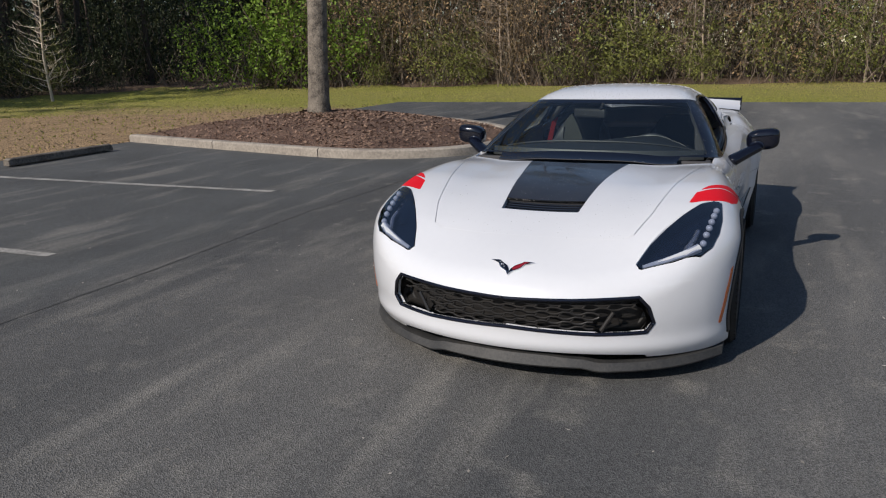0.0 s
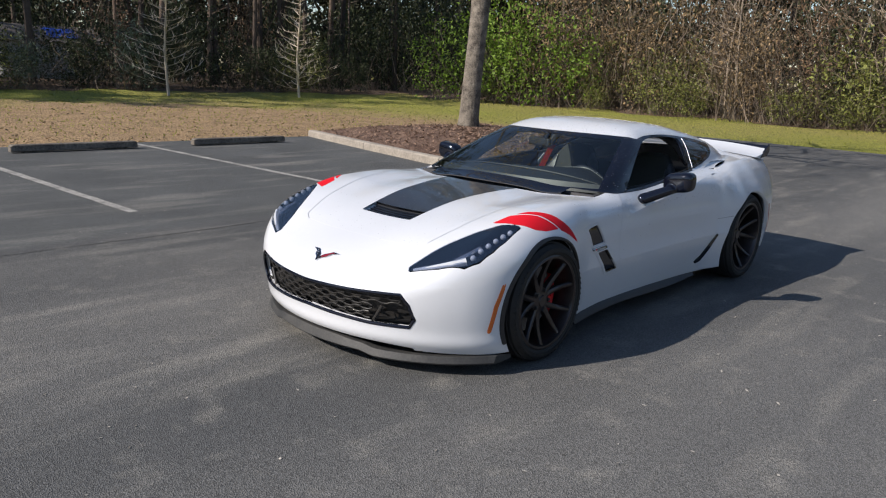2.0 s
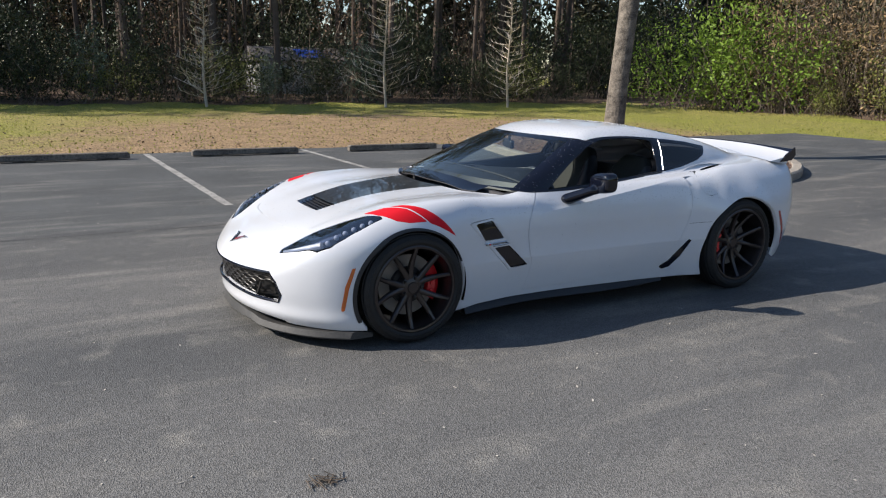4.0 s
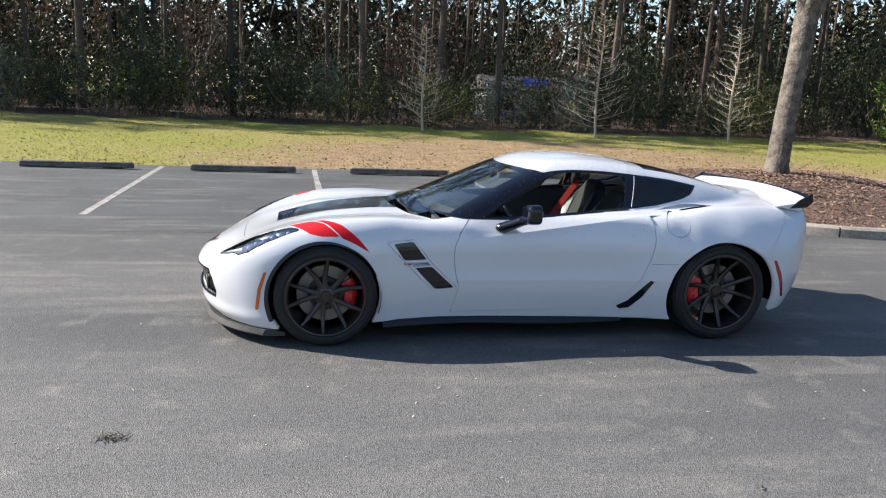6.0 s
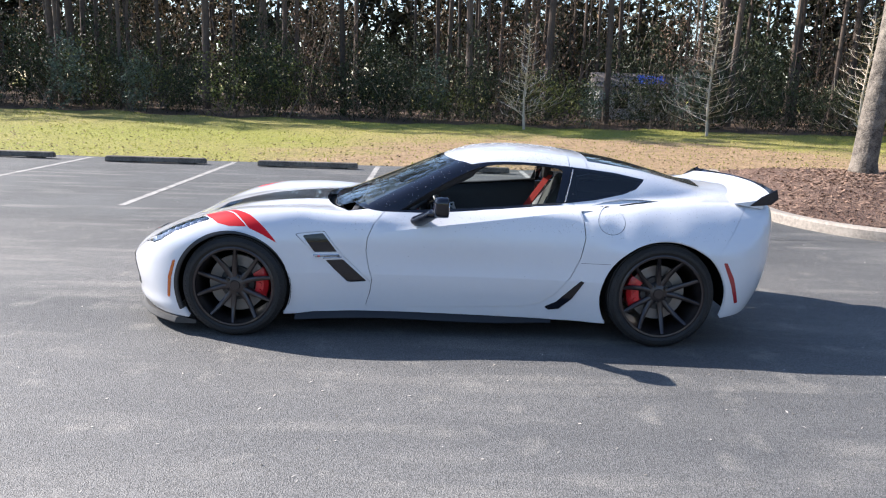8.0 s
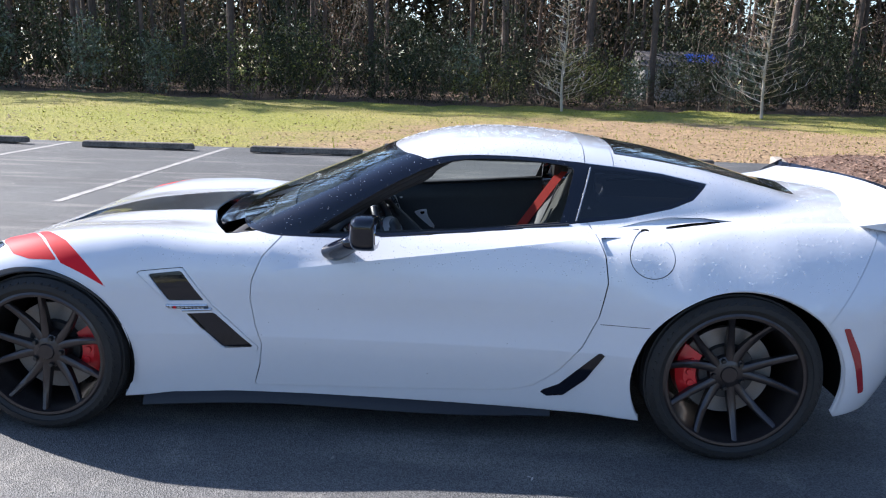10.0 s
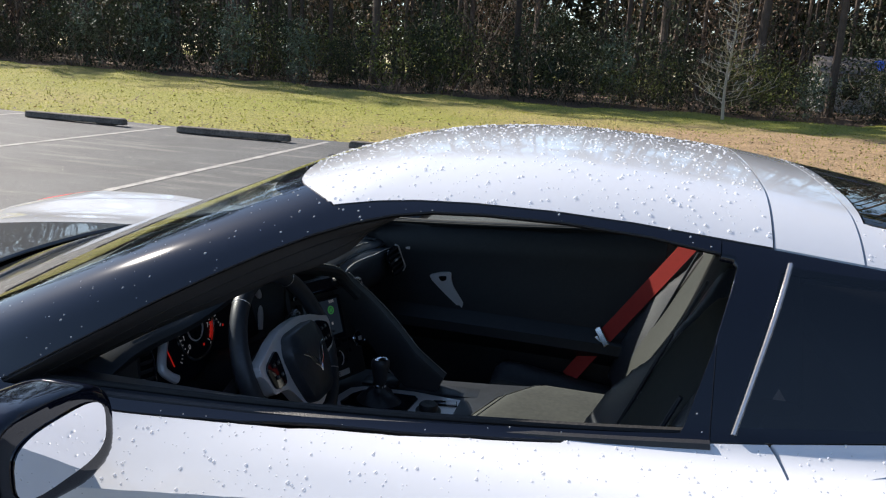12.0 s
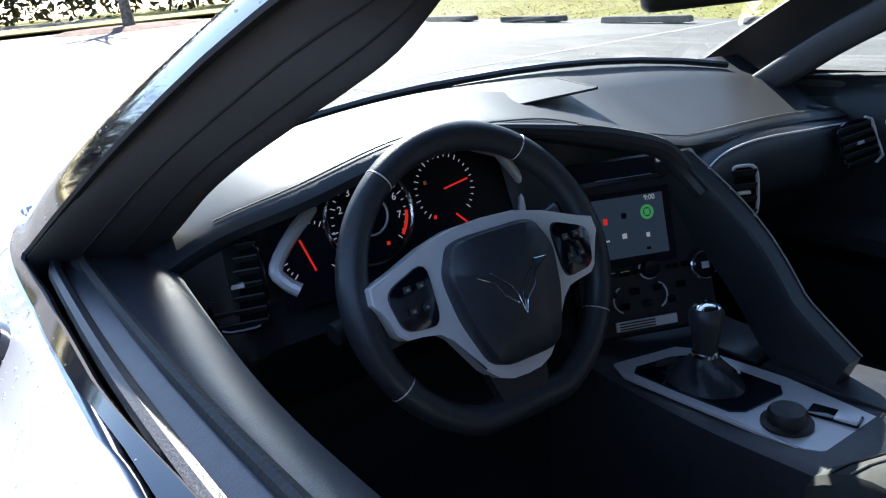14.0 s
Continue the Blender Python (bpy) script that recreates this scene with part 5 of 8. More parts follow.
# cowl, hood and its black insert
top_of = lambda k: (k.n[:, 2] > 0.3)
cowl, M = M.split(on(M, top_of(M) & (M.p[:, 0] > 0.1) & (M.p[:, 0] < 1.2), np.maximum(M.p[:, 0] - (0.885 - 0.42 * M.p[:, 1] ** 2), M.p[:, 1] - 0.735)), 0.0)
HOOD = ((0.2, 0.745), (0.70, 0.725), (1.0, 0.675), (1.34, 0.612), (1.68, 0.55), (1.85, 0.495), (1.885, 0.44), (1.905, 0.25), (1.91, 0.0), (1.91, -0.1), (0.2, -0.1))
hood, M = M.split(on(M, top_of(M) & (M.p[:, 0] > 0.5), poly_gap(M.p[:, 0], M.p[:, 1], HOOD)), 0.0018)
INSERT = ((1.685, -0.1), (1.685, 0.197), (1.52, 0.212), (1.2, 0.243), (0.98, 0.272), (0.84, 0.292), (0.3, 0.33), (0.3, -0.1))
insert, hood = hood.split(poly_gap(hood.p[:, 0], hood.p[:, 1], INSERT), 0.0)
vent, insert = insert.split(1.565 - insert.p[:, 0], 0.0)
# door
DOOR = ((0.42, 0.85), (0.42, 0.812), (0.485, 0.74), (0.522, 0.65), (0.530, 0.57), (0.512, 0.46), (0.49, 0.385), (0.505, 0.29), (0.535, 0.195), (0.0, 0.203), (-0.50, 0.225), (-0.60, 0.255), (-0.69, 0.325),
        (-0.78, 0.445), (-0.832, 0.565), (-0.858, 0.70), (-0.846, 0.80), (-0.823, 0.855), (-0.80, 0.885), (-0.77, 0.915), (-0.6, 0.93), (0.2, 0.87))
door, M = M.split(xz(M, DOOR), 0.0022)
HANDLE = ((-0.829, 0.857), (-0.918, 0.860), (-0.907, 0.835), (-0.887, 0.804), (-0.851, 0.797))
dent, M = M.split(xz(M, HANDLE), 0.0)
# roof panel and hatch glass
roof, M = M.split(on(M, (M.p[:, 2] > 1.0) & (M.p[:, 0] > -0.9), -0.79 - M.p[:, 0]), 0.002)
HATCH = ((-0.935, -0.1), (-0.93, 0.30), (-0.922, 0.45), (-1.2, 0.44), (-1.5, 0.40), (-1.74, 0.33), (-1.78, 0.0), (-1.78, -0.1))
hatch, M = M.split(on(M, M.p[:, 2] > 0.9, poly_gap(M.p[:, 0], M.p[:, 1], HATCH)), 0.0015)
halo, M = M.split(on(M, (M.p[:, 2] > 1.0) & (M.p[:, 0] > -1.2), -0.909 - M.p[:, 0]), 0.0018)
# rear bumper seam
rear, M = M.split(on(M, M.p[:, 0] < -1.4, np.maximum(M.p[:, 0] + 1.66 + (M.p[:, 2] - 0.58) * 0.75, np.where(M.p[:, 1] > 0.55, M.p[:, 2] - 0.92, M.p[:, 2] - 0.93))), 0.0015)

body = skin_object("body", M.both(), PAINT, car, edge=0.03)
skin_object("roof_halo", biggest(halo).both(), PAINT, car, "white roof hoop behind the removable panel", edge=0.02)
skin_object("rear_bumper", rear.both(), PAINT, car, edge=0.03)
skin_object("hood", hood.both(), PAINT, car, edge=0.045)
skin_object("hood_insert", insert.both(), HOOD_BLACK, car, "gloss black hood panel", edge=0.01)
skin_object("cowl", cowl.moved(-0.045).both(), SEAM, car, "black plastic cowl under the windscreen", edge=0.02)
roof = biggest(roof)
skin_object("roof_panel", roof.both(), PAINT, car, "removable white roof panel beaded with rain", edge=0.02, back=-0.018, back_mat=HEADLINER)
skin_object("rear_window", hatch.both(), TINTED, car, "dark tinted hatch glass")
skin_object("windscreen_band", frit.both(), BLACK_GLOSS, car, "black band round the windscreen edge")
skin_object("windscreen", screen.both(), WINDSHIELD, car, "clear curved windscreen with rain spots")
for flip in (False, True):
    f = (lambda k: k.mirrored()) if flip else (lambda k: k)
    skin_object("door", f(door), PAINT, car, edge=0.03)
    skin_object("pillar", f(pillar), BLACK_GLOSS, car, "gloss black window pillar with charcoal lining", back=-0.009, back_mat=HEADLINER)
    if flip:
        skin_object("side_window", f(opening), WINDSHIELD, car, "raised clear passenger window")
    skin_object("quarter_frame", f(biggest(surround)), BLACK_GLOSS, car, edge=0.02)
    skin_object("quarter_window", f(quarter), TINTED, car, "dark tinted quarter glass")
    skin_object("fuel_door", f(fuel), PAINT, car, edge=0.01) if not flip else skin_object("quarter_patch", f(fuel), PAINT, car)
    skin_object("side_marker", f(amber).moved(0.003), AMBER, car, "amber side marker", edge=0.01)
    skin_object("rear_marker", f(tail_mark).moved(0.002), RED_LENS, car, "dark red rear side marker", edge=0.01)
    skin_object("arch_trim", f(ring).moved(0.006), BLACK_TRIM, car, "dark wheel arch moulding", edge=0.02)
    deep = np.clip((dent.p[:, 0] + 0.918) / 0.075, 0, 1) * 0.013
    hollow = f(dent)
    skin_object("door_scoop", Skin(hollow.p - hollow.n * deep[:, None], hollow.n, hollow.f), PAINT, car, edge=-deep)
    sink = np.clip((-0.90 - scoop.p[:, 0]) / 0.2, 0, 1) * 0.009
    hollow = f(scoop)
    intake = skin_object("rear_scoop", Skin(hollow.p - hollow.n * sink[:, None], hollow.n, hollow.f), PAINT, car, edge=-sink)
    skin_object("intake_slot", f(slit).moved(-0.022), SEAM, intake, "dark haunch air intake slot", edge=-0.014)
    for r in reds:
        skin_object("fender_stripe", f(r).moved(0.0006), RED, car, "red fender hash stripe")
    skin_object("skirt_blade", f(blade).moved(0.004), BLACK_GLOSS, car, "gloss black skirt blade", edge=0.02)
    g = skin_object("fender_vent", f(gill).moved(0.003), PAINT, car, edge=0.02)
    for v in (gill_up, gill_low):
        skin_object("vent_recess", f(v).moved(-0.010), BLACK_GLOSS, g, "gloss black vent mouth", edge=-0.012)
    h = skin_object("headlight", f(lamp).moved(0.001), LENS, car, "dark headlight with white running lights")
    skin_object("lamp_bowl", f(lamp).moved(-0.05), BLACK_GLOSS, h, edge=-0.048)
skin_object("hood_vent", vent.moved(-0.03).both(), BLACK_TRIM, car, "black hood air outlet", edge=-0.03)
skin_object("grille_back", mouth.moved(-0.09).both(), GRILLE, car, edge=-0.088)


def surface(axis, a, b, out=0.0, hint=0.5):
    """Point of the body seen along an axis, at the other two places, and its normal."""
    lo, hi = {"y": (0.0, 1.3), "z": (hint, 1.4), "x": (hint, 2.6)}[axis]
    mk = {"y": lambda t: (a, t, b), "z": lambda t: (a, b, t), "x": lambda t: (t, a, b)}[axis]
    for _ in range(40):
        t = (lo + hi) / 2
        q = mk(t)
        if body_field(np.array([q[0]]), np.array([q[1]]), np.array([q[2]]))[0] < 0:
            lo = t
        else:
            hi = t
    q = np.array([mk(lo)])
    n = field_normals(q)[0]
    return Vector(q[0] + n * out), Vector(n)


# ---- wheels ----
def wheel(x, r, width, rim_r, flip, front):
    w = new("wheel")
    w.parent = car
    w.location = (x, (0.945 - width / 2) * (-1 if flip else 1), r)
    if flip:
        w.rotation_euler = (0, 0, math.pi)
    h = width / 2
    bm = bmesh.new()
    prof = [(rim_r, -h + 0.012), (rim_r + 0.02, -h), (r - 0.035, -h - 0.004), (r - 0.008, -h + 0.02)]
    for k in range(5):
        a = -h + 0.03 + k * (width - 0.06) / 5
        b = a + (width - 0.06) / 5
        prof += [(r, a + 0.002), (r, b - 0.008), (r - 0.007, b - 0.007), (r - 0.007, b + 0.001)]
    prof += [(r - 0.008, h - 0.02), (r - 0.032, h + 0.002), (r - 0.05, h + 0.004), (rim_r + 0.02, h - 0.001), (rim_r + 0.004, h - 0.008), (rim_r, h - 0.012)]
    add_lathe(bm, prof, 96)
    tyre = part("tyre", bm, RUBBER, w, angle=25)
    # sidewall ribs in place of lettering
    bm = bmesh.new()
    for k in range(60):
        t = 2 * math.pi * k / 60
        add_box(bm, (math.cos(t) * (r - 0.028), h - 0.004, math.sin(t) * (r - 0.028)), (0.004, 0.011, 0.016), Matrix.Rotation(-t, 3, "Y") @ Matrix.Rotation(0.4, 3, "Y"))
    tagged(part("sidewall_rib", bm, RUBBER, tyre), kind="stuff")
    bm = bmesh.new()
    add_lathe(bm, [(rim_r + 0.004, h - 0.008), (rim_r - 0.004, h - 0.004), (rim_r - 0.014, h - 0.006), (rim_r - 0.022, h - 0.03), (rim_r - 0.03, 0.0), (rim_r - 0.03, -h + 0.03), (rim_r, -h + 0.01)], 96)
    rim = part("rim", bm, RIM, w, angle=30)
    turned = -0.26 if front else 0.19
    hub_y, edge_y = h - (0.055 if front else 0.085), h - 0.016
    for k in range(5):
        for s in (-1, 1):
            mid_a = 2 * math.pi * k / 5 + math.pi / 2 + turned
            t0, t1 = mid_a + s * 0.15, mid_a + s * 0.315
            bm = bmesh.new()
            secs = []
            for j in range(9):
                u = j / 8
                t = t0 + (t1 - t0) * u ** 0.65
                rr = 0.05 + (rim_r - 0.068) * u
                wid = 0.0180 - 0.0065 * u ** 0.75
                deep = 0.038 - 0.020 * u
                yy = hub_y + (edge_y - hub_y) * u ** 2.0
                c, tan = Vector((math.cos(t) * rr, yy, math.sin(t) * rr)), Vector((-math.sin(t), 0, math.cos(t)))
                yv = Vector((0, 1, 0))
                secs.append([bm.verts.new(c + tan * wid * a + yv * b) for a, b in ((-1.1, -deep), (-1, -0.006), (-0.5, 0), (0.5, 0), (1, -0.006), (1.1, -deep))])
            for p, q in zip(secs, secs[1:]):
                for i in range(6):
                    bm.faces.new((p[i], p[(i + 1) % 6], q[(i + 1) % 6], q[i]))
            bm.faces.new(secs[0]), bm.faces.new(secs[-1])
            bmesh.ops.recalc_face_normals(bm, faces=bm.faces[:])
            part("spoke", bm, RIM, rim, angle=40)
    bm = bmesh.new()
    add_lathe(bm, [(0.001, hub_y + 0.012), (0.03, hub_y + 0.012), (0.034, hub_y + 0.006), (0.045, hub_y + 0.004), (0.07, hub_y - 0.006), (0.078, hub_y - 0.03), (0.078, hub_y - 0.06)], 40)
    part("hub", bm, RIM, rim)
    for k in range(5):
        t = 2 * math.pi * (k + 0.5) / 5 + math.pi / 2 + turned
        bm = bmesh.new()
        add_lathe(bm, [(0.001, 0.008), (0.008, 0.008), (0.011, 0.0), (0.011, -0.02)], 6, centre=(math.cos(t) * 0.058, hub_y + 0.004, math.sin(t) * 0.058))
        part("wheel_nut", bm, GRILLE, rim)
    disc_y = h - 0.13
    bm = bmesh.new()
    add_lathe(bm, [(0.09, disc_y), (0.183 if front else 0.178, disc_y), (0.183 if front else 0.178, disc_y - 0.03), (0.09, disc_y - 0.03)], 64, closed=True)
    part("brake_disc", bm, STEEL, w)
    bm = bmesh.new()
    add_lathe(bm, [(0.001, disc_y + 0.02), (0.108, disc_y + 0.02), (0.115, disc_y - 0.01)], 40)
    part("disc_bell", bm, BLACK_TRIM, w)
    bm = bmesh.new()
    mid = math.pi if front else 0.0
    if flip:
        mid = math.pi - mid
    rings = []
    for j in range(13):
        t = mid + (j / 12 - 0.5) * 1.15
        k = 1 - 0.12 * abs(j - 6) / 6
        prof = [(0.118, disc_y - 0.06), (0.118, disc_y + 0.02), (0.125, disc_y + 0.034), (0.172, disc_y + 0.036 * k), (0.2, disc_y + 0.018), (0.203, disc_y - 0.06)]
        rings.append([bm.verts.new((math.cos(t) * a, b, math.sin(t) * a)) for a, b in prof])
    for p, q in zip(rings, rings[1:]):
        for i in range(6):
            bm.faces.new((p[i], p[(i + 1) % 6], q[(i + 1) % 6], q[i]))
    bm.faces.new(rings[0]), bm.faces.new(rings[-1])
    bmesh.ops.recalc_face_normals(bm, faces=bm.faces[:])
    caliper = part("brake_caliper", bm, CALIPER, w, "bright red brake caliper", angle=30)
    for j in (-1, 0, 1):
        t = mid + j * 0.3
        bm = bmesh.new()
        add_lathe(bm, [(0.001, 0.006), (0.012, 0.006), (0.014, 0.0), (0.014, -0.01)], 16, centre=(math.cos(t) * 0.15, disc_y + 0.036, math.sin(t) * 0.15))
        part("piston_cap", bm, CALIPER, caliper)
    # wheel well
    a = ARCH_F if front else ARCH_R
    bm = bmesh.new()
    rows = []
    for j in range(33):
        t = math.radians(-18 + 216 * j / 32) if front else math.radians(-8 + 196 * j / 32)
        rows.append([bm.verts.new((a[0] + math.cos(t) * (a[2] + 0.006), s * (-1 if flip else 1), max(0.09, a[1] + math.sin(t) * (a[3] + 0.006)))) for s in (0.955 - 0.05, 0.70, 0.50)])
    for p, q in zip(rows, rows[1:]):
        for i in range(2):
            bm.faces.new((p[i], p[i + 1], q[i + 1], q[i]))
    bm.faces.new([r[2] for r in rows])
    part("wheel_well", bm, SEAM, car)
    return w


for flip in (False, True):
    wheel(1.358, 0.327, 0.285, 0.256, flip, True)
    wheel(-1.358, 0.340, 0.335, 0.268, flip, False)
# ---- front details ----
# lip spoiler round the chin
bm = bmesh.new()
rows = []
for j in range(61):
    y = -0.90 + 1.80 * j / 60
    s = abs(y)
    x = 2.25 - 0.40 * s ** 2 - 0.24 * s ** 6
    dip = 0.012 / (1 + (y / 0.24) ** 8)
    x0, zt = x - 0.085, 0.121 + 0.010 * (s / 0.9) ** 2 - 0.018 * float(ease((s - 0.32) / 0.10))
    rows.append([bm.verts.new(v) for v in ((x0 - 0.10, y, zt - 0.02), (x0 - 0.004, y, zt + dip), (x0 + 0.022, y, zt - 0.003 + dip), (x0 + 0.038, y, zt - 0.036), (x0 + 0.032, y, zt - 0.044), (x0 - 0.10, y, zt - 0.044))])
for p, q in zip(rows, rows[1:]):
    for i in range(6):
        bm.faces.new((p[i], p[(i + 1) % 6], q[(i + 1) % 6], q[i]))
bm.faces.new(rows[0]), bm.faces.new(rows[-1])
bmesh.ops.recalc_face_normals(bm, faces=bm.faces[:])
LIP = material("scuffed_grey_plastic", (0.022, 0.023, 0.025), 0.6, vary=((0.06, 0.058, 0.055), 0.7), scale=9, bump_size=0.001, bump_scale=150)
part("front_lip", bm, LIP, car, "scuffed dark grey front lip")
# grille mesh: rows of long hexagons
grille = new("grille")
grille.parent = car
tagged(grille, "black honeycomb front grille")


def nose_at(y, z, out):
    return surface("x", y, z, out, 1.0)[0]


zs = [0.262 + 0.0245 * i for i in range(7)]
CELL = 0.104
for i, z in enumerate(zs):
    lim = 0.585 if z > 0.35 else 0.40 + (z - 0.262) * 0.5
    n = int(lim / (CELL / 4))
    pts = []
    for j in range(-n, n + 1):
        k = (j + 2 * i) % 4
        pts.append(nose_at(j * CELL / 4, z + (0.0055 if k in (0, 1) else -0.0055), -0.034))
    bm = bmesh.new()
    add_tube(bm, pts, 0.0042, 6)
    part("grille_bar", bm, GRILLE, grille)
for i in range(6):
    lim = 0.57 if zs[i] > 0.34 else 0.40
    for j in range(-6, 7):
        y = (j + (0.125 if i % 2 else 0.625)) * CELL - CELL / 4
        if abs(y) < lim:
            bm = bmesh.new()
            add_tube(bm, [nose_at(y - 0.006, zs[i] + 0.004, -0.034), nose_at(y + 0.006, zs[i + 1] - 0.004, -0.034)], 0.0048, 6)
            part("grille_link", bm, GRILLE, grille)
for s in (-1, 1):
    bm = bmesh.new()
    add_tube(bm, [nose_at(s * 0.42, 0.258, -0.02), nose_at(s * 0.475, 0.345, -0.03)], 0.009, 8)
    part("grille_strut", bm, GRILLE, grille)
    bm = bmesh.new()
    add_lathe(bm, [(0.001, 0.0), (0.05, 0.0), (0.06, 0.02), (0.062, 0.05)], 24, "x", (1.995, s * 0.53, 0.305))
    part("brake_duct", bm, LIP, grille, "grey brake cooling duct")
loop = [Vector((p[0], p[1])) for p in GRILLE_OUT[:8]] + [Vector((-p[0], p[1])) for p in GRILLE_OUT[6:0:-1]]
rim_pts = [nose_at(*loop[i].lerp(loop[(i + 1) % len(loop)], j / 8), -0.005) for i in range(len(loop)) for j in range(8)]
bm = bmesh.new()
add_tube(bm, rim_pts, 0.009, 8, closed=True)
part("grille_surround", bm, BLACK_GLOSS, grille)

# winged emblem as plain shapes
emblem = new("emblem")
emblem.parent = car
tagged(emblem, "small black and red winged nose emblem")


def plate(name, outline, mat, place, thick, parent, label=""):
    bm = bmesh.new()
    add_prism(bm, outline, thick, place, bevel=min(0.0008, thick * 0.3))
    bmesh.ops.recalc_face_normals(bm, faces=bm.faces[:])
    return part(name, bm, mat, parent, label, angle=30)


spot, nrm = surface("x", 0.0, 0.520, 0.002, 1.0)
zax = nrm.normalized()
xax = Vector((0, 1, 0))
yax = zax.cross(xax)
EM = Matrix.Translation(spot) @ Matrix((xax, yax, zax)).transposed().to_4x4()
WING = ((0, -0.058), (0.012, -0.035), (0.045, -0.012), (0.058, 0.012), (0.098, 0.03), (0.06, 0.032), (0.05, 0.02), (0.02, 0.0), (0.006, -0.022))
WING_L = [(-x, y) for x, y in WING][::-1]
plate("emblem_wing", [(x * 1.06, y * 1.06) for x, y in WING], CHROME, EM, 0.003, emblem)
plate("emblem_wing", [(x * 1.06, y * 1.06) for x, y in WING_L], CHROME, EM, 0.003, emblem)
FLAG_RED = material("red_enamel", (0.22, 0.006, 0.012), 0.25, coat=0.8)
plate("emblem_flag", [(x * 0.95, y * 0.95) for x, y in WING], BLACK_GLOSS, EM, 0.005, emblem)
plate("emblem_flag", [(x * 0.95, y * 0.95) for x, y in WING_L], BLACK_GLOSS, EM, 0.005, emblem)
plate("emblem_field", [(0.016, -0.030), (0.046, -0.012), (0.060, 0.014), (0.080, 0.025), (0.060, 0.027), (0.050, 0.016), (0.026, -0.002), (0.012, -0.016)], FLAG_RED, EM, 0.006, emblem, "dark red enamel field")
for u, v in ((-0.028, -0.012), (-0.044, 0.004), (-0.054, 0.018), (-0.036, 0.004)):
    flat_square = [(u - 0.004, v - 0.004), (u + 0.004, v - 0.004), (u + 0.004, v + 0.004), (u - 0.004, v + 0.004)]
    plate("emblem_check", flat_square, ALLOY, EM, 0.0058, emblem)

# headlight insides
WHITE_LENS = material("running_light", (0.55, 0.57, 0.6), 0.2, coat=1.0)
for s in (1, -1):
    unit = new("lamp_unit")
    unit.parent = car
    tagged(unit, "headlight reflector with white light bar")
    top = lambda x, y, d: (lambda q: Vector((q.x, q.y * s, q.z)))(surface("z", x, y, -d, 0.3)[0])
    bm = bmesh.new()
    bar = [top(2.020, 0.565, 0.010), top(1.972, 0.655, 0.012), top(1.925, 0.73, 0.014), top(1.875, 0.785, 0.016)]
    add_tube(bm, bar, [0.009, 0.015, 0.019, 0.021], 8)
    part("light_bar", bm, WHITE_LENS, unit)
    for k in range(6):
        x, y = 1.845 - k * 0.050, 0.802 + k * 0.006
        bm = bmesh.new()
        bmesh.ops.create_icosphere(bm, subdivisions=2, radius=0.016, matrix=Matrix.Translation(top(x, y, 0.016)))
        part("led", bm, WHITE_LENS, unit)
    bm = bmesh.new()
    bmesh.ops.create_icosphere(bm, subdivisions=3, radius=0.030, matrix=Matrix.Translation(top(1.83, 0.70, 0.052)))
    part("projector", bm, BLACK_GLOSS, unit)
    bm = bmesh.new()
    add_tube(bm, [top(1.90, 0.73, 0.02), top(1.83, 0.755, 0.03), top(1.76, 0.765, 0.04)], 0.012, 8)
    part("reflector", bm, ALLOY, unit)
# hood outlet slats
for k in range(5):
    x = 1.675 - k * 0.024
    bm = bmesh.new()
    pts = [surface("z", x, -0.19 + 0.38 * j / 10, -0.018, 0.3)[0] for j in range(11)]
    add_tube(bm, pts, 0.004, 6)
    part("vent_slat", bm, BLACK_GLOSS, car)
# fender badges
for s in (1, -1):
    q = [surface("y", x, z, 0.004)[0] for x, z in GILL_BAR]
    bm = bmesh.new()
    add_tube(bm, [(q[0].x, q[0].y * s, q[0].z - 0.006), (q[1].x, q[1].y * s, q[1].z - 0.006)], 0.006, 8)
    part("badge_bar", bm, ALLOY, car)
    bm = bmesh.new()
    add_tube(bm, [(q[3].x, q[3].y * s, q[3].z + 0.004), (q[2].x, q[2].y * s, q[2].z + 0.004)], 0.006, 8)
    part("badge_bar", bm, ALLOY, car)
    back_bar = [surface("y", 0.852 - 0.026 * u, 0.5315, 0.003)[0] for u in range(7)]
    bm = bmesh.new()
    add_tube(bm, [(p.x, p.y * s, p.z) for p in back_bar], 0.007, 8)
    badge = part("badge_plate", bm, BLACK_GLOSS, car, "dark fender badge with small bars")
    for u in range(9):
        c = surface("y", 0.842 - u * 0.0155, 0.5315, 0.0105)[0]
        bm = bmesh.new()
        add_box(bm, (c.x, c.y * s, c.z), (0.011, 0.0025, 0.005 if u > 1 else 0.009), None, 0.0008)
        part("badge_mark", bm, RED if u == 1 else ALLOY, badge)
